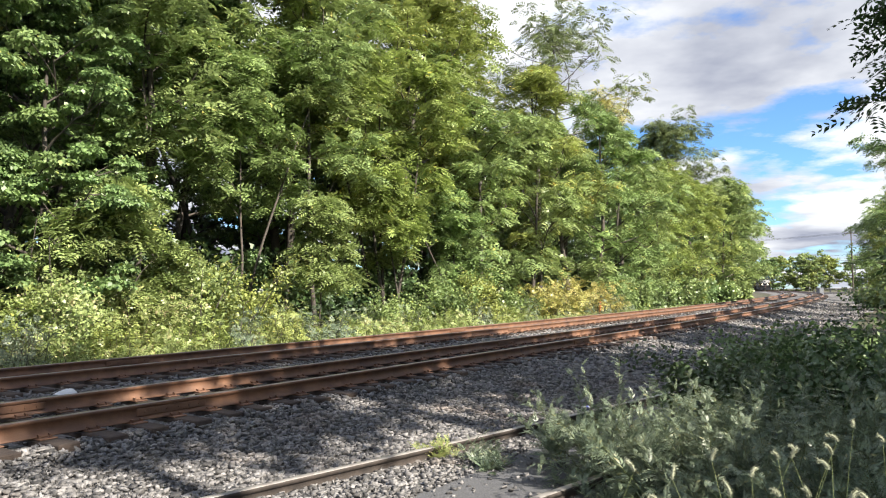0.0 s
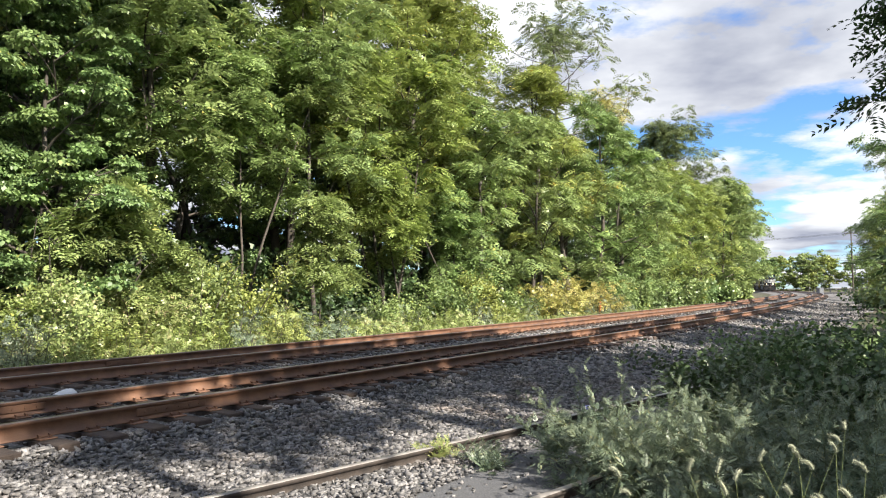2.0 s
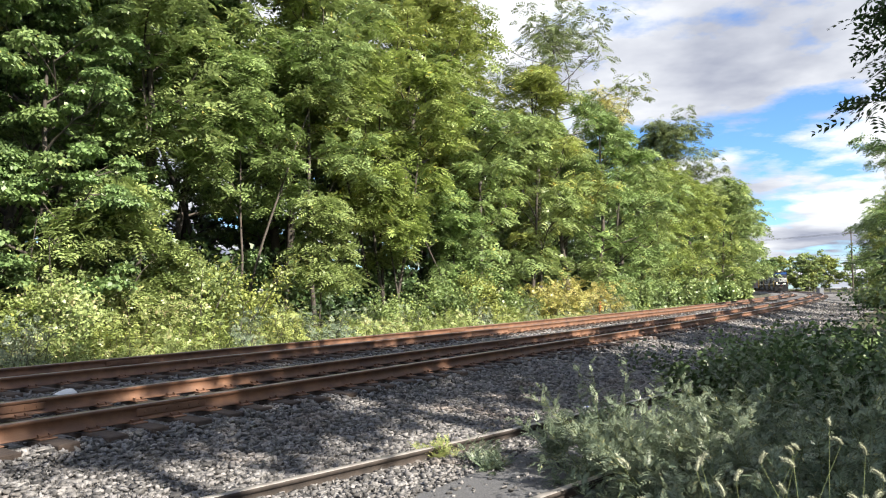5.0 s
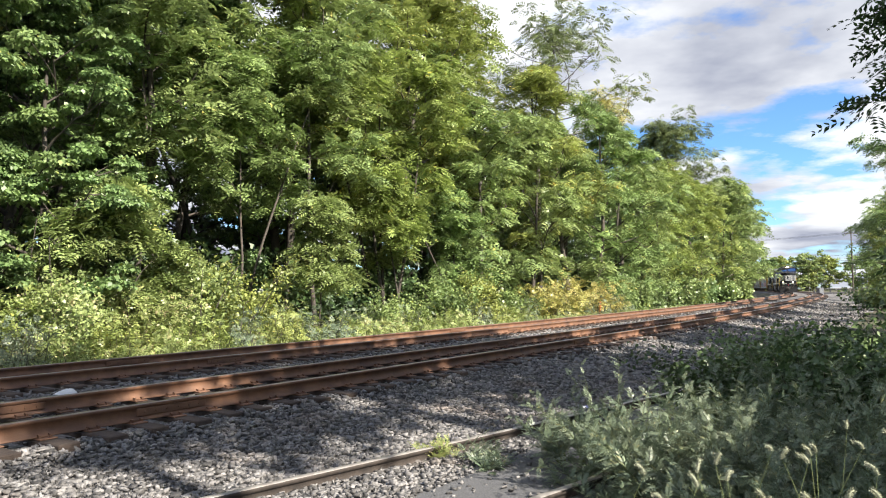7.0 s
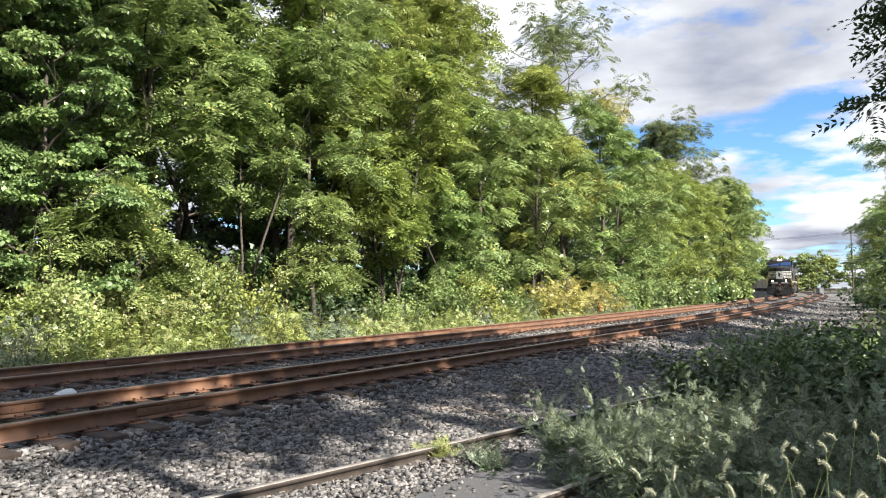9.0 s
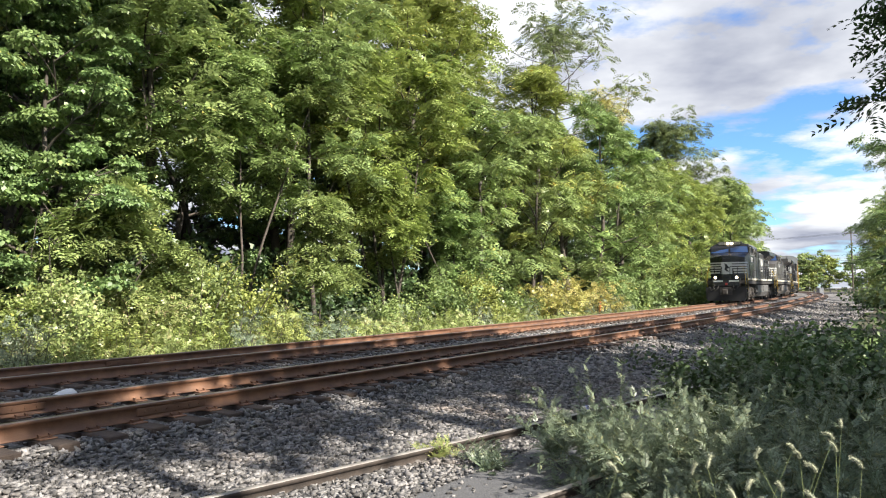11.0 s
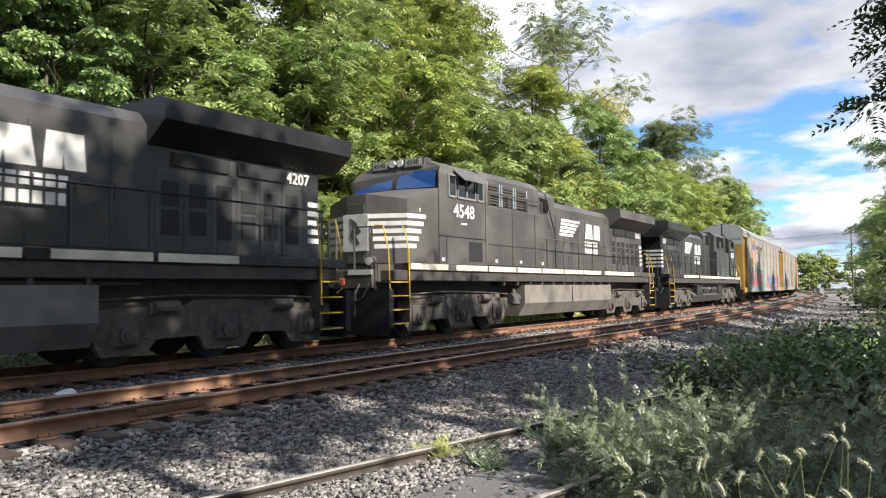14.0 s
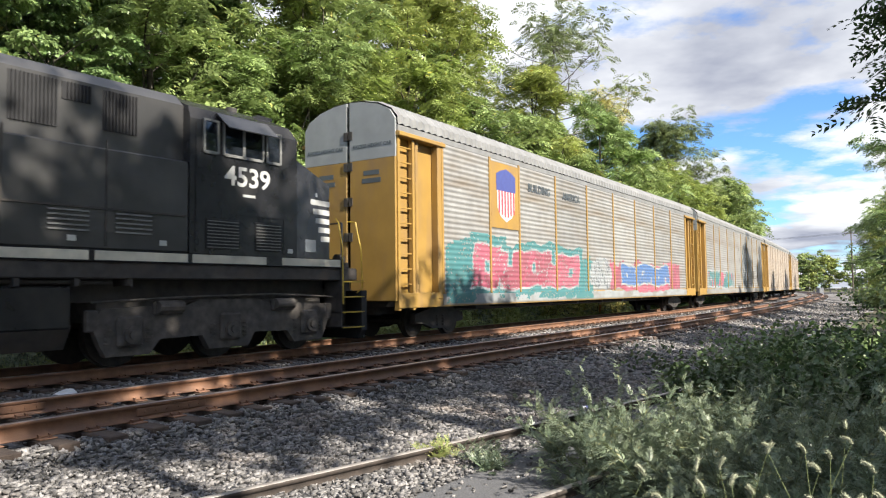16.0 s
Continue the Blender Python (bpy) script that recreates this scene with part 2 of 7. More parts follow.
M_LEAF = [
    leaf_material("locust_leaves", (0.10, 0.15, 0.045), (0.33, 0.43, 0.155), (0.46, 0.43, 0.11), 0.03),
    leaf_material("maple_leaves", (0.065, 0.115, 0.038), (0.26, 0.365, 0.135), (0.40, 0.39, 0.10), 0.02),
    leaf_material("yellowing_leaves", (0.13, 0.175, 0.045), (0.37, 0.43, 0.12), (0.50, 0.40, 0.08), 0.03),
    # deep green with some shade put into the colour, for plants in shade
    leaf_material("deep_green_shaded_leaves", (0.045, 0.082, 0.03), (0.105, 0.165, 0.058), None, 0.0, through=0.25),
    leaf_material("pale_weed_leaves", (0.22, 0.28, 0.09), (0.44, 0.50, 0.19), (0.48, 0.42, 0.22), 0.12),
    leaf_material("grey_green_weeds", (0.09, 0.13, 0.078), (0.235, 0.285, 0.185), (0.30, 0.29, 0.14), 0.05),
    leaf_material("golden_shrub_leaves", (0.30, 0.30, 0.07), (0.50, 0.47, 0.15), (0.50, 0.40, 0.13), 0.08),
    leaf_material("olive_tree_leaves", (0.10, 0.14, 0.05), (0.20, 0.255, 0.10), None, 0.0),
]
# ---------------- ground ----------------
def build_ground():
    s = np.concatenate([np.arange(-290, -20, 15), np.arange(-20, 60, 1.0), np.arange(60, 520, 6.0)])
    off = np.concatenate([[-420, -250, -150, -90, -60, -40, -28, -20], np.arange(-16, 16.1, 0.4), [18, 21, 26, 34, 50, 80, 140, 250, 420]])
    S, O = np.meshgrid(s, off, indexing="ij")
    Z = ground_z(O)
    rough_ = np.sin(S * 1.7 + O * 0.9) * np.sin(S * 0.63 - O * 1.9) * 0.03 + np.sin(S * 0.21) * np.sin(O * 0.33) * 0.06
    Z = Z + rough_ * np.clip((np.abs(O - 2.0) - 4.2) / 4, 0, 1) * np.where(O > 5, 0.4, 1.0)
    P = line_at(S.ravel(), O.ravel(), Z.ravel())
    n, m = len(s), len(off)
    i = np.arange(n * m).reshape(n, m)
    F = np.stack([i[:-1, :-1].ravel(), i[:-1, 1:].ravel(), i[1:, 1:].ravel(), i[1:, :-1].ravel()], -1)[:, ::-1]
    me = mesh_from("ground", P, F, [M_GROUND, M_BED, M_GRIT])
    oc = (O[:-1, :-1] + O[1:, 1:]).ravel() / 2
    sc = (S[:-1, :-1] + S[1:, 1:]).ravel() / 2
    idx = np.zeros(len(F), np.int32)
    idx[(oc > -2.9) & (oc < 8.3 + np.clip(sc - 4, 0, 60) * 0.03)] = 1
    idx[(oc > 8.0) & (oc < 12.0) & (sc < 12)] = 2
    me.polygons.foreach_set("material_index", idx)
    ob = mesh_part("ground", me)
    tagged(ob, "earth and grey ballast ground with leaf litter under trees", "ground", kind="structure")


build_ground()


def stone_field(name, S, O, Zc, size, seed, mat, label):
    """Angular crushed stones, one joined field."""
    rng = np.random.default_rng(seed)
    n = len(S)
    base = np.array([[-1, -1, -1], [1, -1, -1], [1, 1, -1], [-1, 1, -1], [-1, -1, 1], [1, -1, 1], [1, 1, 1], [-1, 1, 1]], float) * 0.5
    v = base[None] * (1 + rng.uniform(-0.55, 0.35, (n, 8, 3)))
    v *= (size * rng.uniform(0.55, 1.35, n))[:, None, None] * rng.uniform((0.8, 0.5, 0.3), (1.8, 1.15, 0.7), (n, 3))[:, None, :]
    a, b_, c = rng.uniform(0, 6.28, (3, n))
    b_ = b_ * 0.12
    c = rng.normal(size=n) * 0.9
    ca, sa, cb, sb = np.cos(a), np.sin(a), np.cos(b_), np.sin(b_)
    Rz = np.zeros((n, 3, 3)); Rz[:, 0, 0] = ca; Rz[:, 0, 1] = -sa; Rz[:, 1, 0] = sa; Rz[:, 1, 1] = ca; Rz[:, 2, 2] = 1
    Rx = np.zeros((n, 3, 3)); Rx[:, 0, 0] = 1; Rx[:, 1, 1] = np.cos(c); Rx[:, 1, 2] = -np.sin(c); Rx[:, 2, 1] = np.sin(c); Rx[:, 2, 2] = np.cos(c)
    v = np.einsum("nij,nkj->nki", Rz @ Rx, v)
    P = line_at(S, O, Zc)
    v = v + P[:, None, :]
    f = np.array([[0, 3, 2, 1], [4, 5, 6, 7], [0, 1, 5, 4], [1, 2, 6, 5], [2, 3, 7, 6], [3, 0, 4, 7]])
    F = (np.arange(n)[:, None, None] * 8 + f[None]).reshape(-1, 4)
    ob = mesh_part(name, mesh_from(name, v.reshape(-1, 3), F, mat))
    return tagged(ob, label, "ballast", kind="stuff")


def build_ballast():
    rng = np.random.default_rng(5)
    n = 56000
    S = rng.uniform(-1.5, 14, n); O = rng.uniform(5.15, 8.7, n)
    n2 = 6500
    S = np.concatenate([S, rng.uniform(14, 34, n2)]); O = np.concatenate([O, rng.uniform(5.2, 8.6, n2)])
    n3 = 7000
    S = np.concatenate([S, rng.uniform(2, 24, n3)]); O = np.concatenate([O, rng.uniform(0.9, 3.4, n3)])
    n4 = 800
    S = np.concatenate([S, rng.uniform(3, 9.5, n4)]); O = np.concatenate([O, rng.uniform(8.6, 10.3, n4)])
    n5 = 4000
    S = np.concatenate([S, rng.uniform(-1, 20, n5)]); O = np.concatenate([O, rng.uniform(3.5, 5.0, n5)])
    n6 = 9000
    S = np.concatenate([S, 30 + 55 * rng.random(n6) ** 1.3]); O = np.concatenate([O, rng.uniform(5.3, 9.6, n6)])
    n7 = 3000
    S = np.concatenate([S, rng.uniform(22, 70, n7)]); O = np.concatenate([O, rng.uniform(0.9, 3.4, n7)])
    Z = ground_z(O) + rng.uniform(-0.02, 0.03, len(S))
    # heaped against the tie ends
    Z = Z + 0.05 * np.exp(-((O - 5.4) / 0.22) ** 2)
    size = np.where(S > 13, 0.07, 0.043)
    size = np.where((O > 8.6) & (S < 12), 0.035, size)
    size = np.where(S > 34, 0.085, size)
    stone_field("ballast_stones", S, O, Z, size, 6, M_STONE, "loose grey crushed stone ballast beside the rails")


build_ballast()

# ---------------- tracks ----------------
RAIL = [(-0.07, -0.178), (0.07, -0.178), (0.07, -0.166), (0.015, -0.145), (0.009, -0.05), (0.034, -0.04), (0.036, -0.008), (0.026, 0.0), (-0.026, 0.0), (-0.036, -0.008), (-0.034, -0.04), (-0.009, -0.05), (-0.015, -0.145), (-0.07, -0.166)]


def rail_mesh(name, s0, s1, off, mats, dz=0.0, bend=None):
    s = np.arange(s0, s1 + 0.01, 1.0)
    o = np.full(len(s), off, float) if bend is None else bend(s)
    rings = [line_at(s, o + a, b + dz) for a, b in RAIL]
    V = np.stack(rings, 1)
    k = len(RAIL)
    i = np.arange(len(s) * k).reshape(len(s), k)
    F = np.stack([i[:-1], np.roll(i, -1, 1)[:-1], np.roll(i, -1, 1)[1:], i[1:]], -1).reshape(-1, 4)
    me = mesh_from(name, V.reshape(-1, 3), F, mats)
    seg = np.tile(np.arange(k), len(s) - 1)
    me.polygons.foreach_set("material_index", np.isin(seg, [6, 7, 8]).astype(np.int32))
    return me


def build_track(off, label, s0):
    tr = new("railway_track")
    tr.matrix_basis = Matrix.Identity(4)
    tagged(tr, label, "railway track", group="main line tracks")
    for side in (-GAUGE, GAUGE):
        mesh_part("rail", rail_mesh("rail", s0, 330, off + side, [M_RAIL, M_RAILTOP]), tr, "rust-brown steel rail with a bright worn head")
    rng = np.random.default_rng(int(off * 10) + 3)
    bm = bmesh.new(); box(bm, -0.11, 0.11, -1.3, 1.3, -0.18, 0.0, 0.012)
    tie = bpy.data.meshes.new("tie"); bm.to_mesh(tie); bm.free(); tie.materials.append(M_TIE)
    bm = bmesh.new()
    box(bm, -0.09, 0.09, -0.17, 0.17, 0.0, 0.014, 0.004)
    for sx in (-0.055, 0.055):
        for sy in (-0.098, 0.098):
            box(bm, sx - 0.012, sx + 0.012, sy - 0.014, sy + 0.014, 0.012, 0.045, 0.003)
            box(bm, sx - 0.012, sx + 0.012, sy - 0.02 * (1 if sy > 0 else -1) - 0.014, sy - 0.02 * (1 if sy > 0 else -1) + 0.014, 0.03, 0.047)
    plate = bpy.data.meshes.new("tie_plate"); bm.to_mesh(plate); bm.free(); plate.materials.append(M_PLATE)
    s = s0 + 0.3
    count = 0
    while s < 150:
        t = mesh_part("tie", tie, tr, m=place(s + rng.uniform(-0.04, 0.04), off + rng.uniform(-0.05, 0.05), -0.196, rng.uniform(-1.2, 1.2)))
        if s < 45:
            for side in (-GAUGE, GAUGE):
                mesh_part("tie_plate", plate, t, m=t.matrix_basis.inverted() @ place(s, off + side, -0.193))
        s += 0.5 if s < 110 else 0.8
        count += 1
    # rail joints with bolted bars on the camera's side and on the far side
    bm = bmesh.new()
    for sy in (-1, 1):
        box(bm, -0.46, 0.46, sy * 0.022 - 0.01, sy * 0.022 + 0.01, -0.135, -0.05, 0.006)
        for bx in (-0.36, -0.22, -0.08, 0.08, 0.22, 0.36):
            cyl(bm, (bx, sy * 0.036, -0.095), 0.013, 0.02, "y", 6)
    bar = bpy.data.meshes.new("joint_bar"); bm.to_mesh(bar); bm.free(); bar.materials.append(M_RAIL)
    for sj in ((4.75, 16.6, 28.5, 40.4) if off > 2 else (9.0, 21.0, 33.0)):
        for side, dd in ((-GAUGE, -0.6), (GAUGE, 0.55)):
            mesh_part("joint_bar", bar, tr, m=place(sj + dd, off + side, 0))
    return tr


build_track(NEAR, "near railway track of rusty rails on old wooden ties", -9)
build_track(0.0, "far railway track of rusty rails on old wooden ties", -9)


def siding_bend(d):
    return lambda s: 7.42 + d + 0.185 * np.clip(s - 4.5, -4, 99) - 0.0008 * np.clip(s - 4.5, 0, 60) ** 2


def build_siding():
    tr = new("disused_siding")
    tagged(tr, "disused siding rails half buried in grit", "railway track")
    mesh_part("rail", rail_mesh("rail", -4, 42, 0, [M_RAILDARK, M_RAILGREY], -0.40, siding_bend(0.26)), tr, "old grey rail sunk in stones")
    mesh_part("rail", rail_mesh("rail", -4, 42, 0, [M_RAILDARK, M_RAILGREY], -0.415, siding_bend(2.2)), tr, "old grey rail hidden by weeds")


build_siding()
# ---------------- train ----------------
M_BLACK = material("black_engine_paint", (0.022, 0.022, 0.024), (0.013, 0.013, 0.015), rough=0.27, scale=3, objr=0.2, dirt=(0.055, 0.052, 0.049), dirt_scale=0.9, dirt_at=(0.52, 0.85), bump=0.05, bump_scale=3)
# hood black: dust, plus some reflected sky sheen put into the tone
M_DUST_SHEEN_BLACK = material("dusty_black_hood_paint_with_sheen", (0.034, 0.033, 0.033), (0.02, 0.02, 0.02), spec=0.8, rough=0.38, scale=2.5, objr=0.15, dirt=(0.075, 0.072, 0.068), dirt_scale=0.8, dirt_at=(0.48, 0.82), bump=0.05, bump_scale=3)
# second engine's black, paled in its colour to stand for sun sheen
M_SUNSHEEN = material("black_paint_paled_for_sun_sheen", (0.055, 0.051, 0.047), (0.032, 0.03, 0.028), rough=0.44, spec=0.8, scale=3, objr=0.2, dirt=(0.10, 0.092, 0.082), dirt_scale=0.8, dirt_at=(0.42, 0.8), bump=0.05, bump_scale=3)
M_UNDER = material("grimy_underframe", (0.055, 0.05, 0.046), (0.02, 0.019, 0.018), rough=0.75, scale=6, dirt=(0.06, 0.048, 0.04), dirt_scale=2.2, dirt_at=(0.45, 0.75), bump=0.3)
M_TRUCK = material("dusty_truck_steel", (0.115, 0.10, 0.088), (0.036, 0.032, 0.029), rough=0.8, scale=6, dirt=(0.04, 0.036, 0.033), dirt_scale=2.0, bump=0.3)
# dusty tank in two tones: sunlight put into the first, shade into the second
M_TANK_SUN = material("dusty_tank_sunlit_tone", (0.19, 0.172, 0.15), (0.115, 0.105, 0.094), rough=0.7, scale=3, dirt=(0.06, 0.055, 0.05), dirt_scale=1.2, dirt_at=(0.5, 0.8))
M_TANK_SHADE = material("dusty_tank_shaded_tone", (0.15, 0.145, 0.14), (0.09, 0.088, 0.085), rough=0.5, scale=3, dirt=(0.05, 0.048, 0.045), dirt_scale=1.2, dirt_at=(0.5, 0.8))
M_WHITE = material("white_stripe_paint", (0.55, 0.55, 0.53), (0.38, 0.38, 0.36), rough=0.55, scale=5)
M_CREAM = material("cream_sill_stripe", (0.62, 0.58, 0.47), (0.34, 0.32, 0.26), rough=0.6, scale=3)
M_SAFETY = material("yellow_handrail_paint", (0.46, 0.32, 0.03), (0.32, 0.21, 0.02), rough=0.5, scale=6)
M_LOUVRE = material("dark_brown_louvre", (0.06, 0.05, 0.044), (0.03, 0.026, 0.024), rough=0.8, scale=12)
M_SILVER = material("bare_aluminium", (0.62, 0.63, 0.65), (0.42, 0.43, 0.45), rough=0.35, metal=0.8, scale=8)
M_DARKGRILLE = material("dark_grille", (0.013, 0.013, 0.015), (0.006, 0.006, 0.007), rough=0.7, scale=20)
M_RED = material("red_fitting", (0.35, 0.04, 0.04), (0.2, 0.03, 0.03), rough=0.5)
M_WHEEL = material("worn_wheel_steel", (0.06, 0.05, 0.042), (0.025, 0.022, 0.02), rough=0.55, metal=0.5, scale=10)
M_YELLOW = material("yellow_car_paint", (0.34, 0.205, 0.047), (0.26, 0.155, 0.037), rough=0.55, scale=1.5, dirt=(0.22, 0.14, 0.065), dirt_scale=1.3, dirt_at=(0.46, 0.8), stretch=(1.6, 1.6, 0.5))
M_GALV = material("galvanised_panel", (0.29, 0.287, 0.276), (0.195, 0.192, 0.184), rough=0.45, metal=0.1, scale=2.4, dirt=(0.19, 0.165, 0.135), dirt_scale=1.1, dirt_at=(0.45, 0.72), objr=0.10, stretch=(0.35, 1.0, 2.6))
M_ROOF = material("galvanised_roof", (0.26, 0.26, 0.255), (0.17, 0.17, 0.165), rough=0.45, metal=0.2, scale=3)
M_OLDPANEL = material("brown_stained_panel", (0.36, 0.30, 0.24), (0.24, 0.20, 0.16), rough=0.6, scale=1.2, dirt=(0.16, 0.13, 0.11), dirt_scale=0.5)
M_PINK = material("pink_spray_paint", (0.34, 0.07, 0.115), (0.29, 0.11, 0.135), rough=0.6, scale=3.5)
M_ROSE = material("deep_pink_spray_paint", (0.27, 0.06, 0.09), (0.21, 0.085, 0.10), rough=0.6, scale=3.5)
M_TEAL = material("teal_spray_paint", (0.035, 0.15, 0.16), (0.075, 0.175, 0.175), rough=0.6, scale=3.5)
M_BLUE = material("blue_spray_paint", (0.045, 0.12, 0.30), (0.10, 0.15, 0.25), rough=0.6, scale=3.5)
M_PALE = material("pale_spray_paint", (0.30, 0.315, 0.32), (0.22, 0.235, 0.24), rough=0.6, scale=2)
M_SMOKE = material("dark_spray_paint", (0.10, 0.12, 0.13), (0.05, 0.06, 0.07), rough=0.6, scale=2)
M_NAVY = material("navy_emblem_paint", (0.06, 0.08, 0.25), (0.05, 0.06, 0.2), rough=0.5)
M_CRIMSON = material("crimson_emblem_paint", (0.45, 0.05, 0.08), (0.38, 0.04, 0.06), rough=0.5)


def glass_material(name, col):
    m = bpy.data.materials.new(name)
    m.use_nodes = True
    b = m.node_tree.nodes["Principled BSDF"]
    b.inputs["Base Color"].default_value = (*col, 1)
    b.inputs["Roughness"].default_value = 0.04
    b.inputs["Specular IOR Level"].default_value = 0.8
    return m


def glow_material(name, col, strength):
    m = bpy.data.materials.new(name)
    m.use_nodes = True
    b = m.node_tree.nodes["Principled BSDF"]
    b.inputs["Base Color"].default_value = (*col, 1)
    b.inputs["Emission Color"].default_value = (*col, 1)
    b.inputs["Emission Strength"].default_value = strength
    return m


M_GLASS = glass_material("dark_cab_glass", (0.012, 0.015, 0.02))
# base colour holds the blue sky reflection; the glass itself has no tint
M_SCREEN = glass_material("windscreen_with_sky_blue_in_colour", (0.018, 0.06, 0.19))
M_LAMP = glow_material("lit_headlight", (1.0, 0.80, 0.52), 5.0)
M_SLAT = material("worn_louvre_slat", (0.22, 0.22, 0.21), (0.12, 0.12, 0.115), rough=0.5, scale=9)
M_LENS = material("unlit_lens", (0.5, 0.5, 0.5), (0.3, 0.3, 0.3), rough=0.15)
M_BOARD = glow_material("lit_number_board", (0.26, 0.25, 0.21), 0.05)


def text_part(text, size, mat, parent, m, name="lettering", depth=0.003, width=1.0):
    cu = bpy.data.curves.new("lettering", "FONT")
    cu.body, cu.size, cu.extrude, cu.align_x, cu.align_y = text, size, depth, "CENTER", "CENTER"
    cu.offset = size * 0.018
    cu.resolution_u = 3
    tmp = bpy.data.objects.new("lettering", cu)
    me = bpy.data.meshes.new_from_object(tmp)
    bpy.data.objects.remove(tmp)
    me.materials.append(mat)
    ob = mesh_part(name, me, parent, m=m)
    ob.scale = (width, 1, 1)
    return ob


def side_m(x, y, z):
    """Pose for writing on a side wall."""
    return pose(x, y, z, 90, 0, 0 if y < 0 else 180)


WHEELS = {}


def wheelset(r):
    if r not in WHEELS:
        bm = bmesh.new()
        for sy in (-1, 1):
            cyl(bm, (0, sy * 0.72, 0), r, 0.13, "y", 28)
            cyl(bm, (0, sy * 0.655, 0), r + 0.028, 0.03, "y", 28)
            cyl(bm, (0, sy * 0.80, 0), r * 0.42, 0.06, "y", 16)
            cyl(bm, (0, sy * 0.79, 0), r * 0.80, 0.02, "y", 24)
        cyl(bm, (0, 0, 0), 0.09, 1.9, "y", 12)
        me = bpy.data.meshes.new("wheelset"); bm.to_mesh(me); bm.free(); me.materials.append(M_WHEEL)
        WHEELS[r] = me
    return WHEELS[r]


def engine_truck(eng, xc):
    """Three-axle truck: two cast sideframes with boxes, springs and cylinders."""
    bm = bmesh.new()
    for sy in (-1, 1):
        y0, y1 = sorted((sy * 1.05, sy * 1.19))
        ol = [(-2.75, 0.72), (-2.6, 0.98), (-1.7, 1.02), (-1.2, 0.92), (-0.7, 1.12), (0.7, 1.12), (1.2, 0.92), (1.7, 1.02), (2.6, 0.98), (2.75, 0.72),
              (2.62, 0.40), (2.50, 0.20), (1.70, 0.20), (1.50, 0.44), (0.62, 0.46), (0.46, 0.20), (-0.46, 0.20), (-0.62, 0.46), (-1.50, 0.44), (-1.70, 0.20), (-2.50, 0.20), (-2.62, 0.40)]
        prism(bm, ol, y0, y1, "y")
        for ax in (-2.1, 0, 2.1):
            yb = sorted((sy * 1.18, sy * 1.27))
            box(bm, ax - 0.24, ax + 0.24, yb[0], yb[1], 0.34, 0.86, 0.04)
            cyl(bm, (ax, sy * 1.29, 0.55), 0.15, 0.08, "y", 16)
            cyl(bm, (ax, sy * 1.34, 0.55), 0.08, 0.05, "y", 12)
            for dx in (-0.38, 0.38):
                for k in range(4):
                    cyl(bm, (ax + dx, sy * 1.14, 0.42 + k * 0.075), 0.085, 0.035, "z", 12)
        for cx in (-1.35, 1.35):
            cyl(bm, (cx, sy * 1.25, 1.0), 0.11, 0.5, "x", 12)
            box(bm, cx - 0.3, cx + 0.3, min(sy * 1.16, sy * 1.24), max(sy * 1.16, sy * 1.24), 0.86, 1.08, 0.02)
        tube(bm, [(-2.9, sy * 1.22, 1.12), (-1, sy * 1.24, 1.2), (1.2, sy * 1.24, 1.16), (2.8, sy * 1.22, 1.1)], 0.02)
        for bx in (-2.75, 2.75):
            box(bm, bx - 0.12, bx + 0.12, min(sy * 1.1, sy * 1.2), max(sy * 1.1, sy * 1.2), 0.62, 0.98, 0.03)
    box(bm, -2.6, 2.6, -1.05, 1.05, 0.75, 1.1)
    tr = part("truck", bm, M_TRUCK, eng, "dusty three-axle truck frame", m=pose(xc, 0, 0))
    for ax in (-2.1, 0, 2.1):
        mesh_part("wheelset", wheelset(0.533), tr, m=pose(ax, 0, 0.533))
    return tr


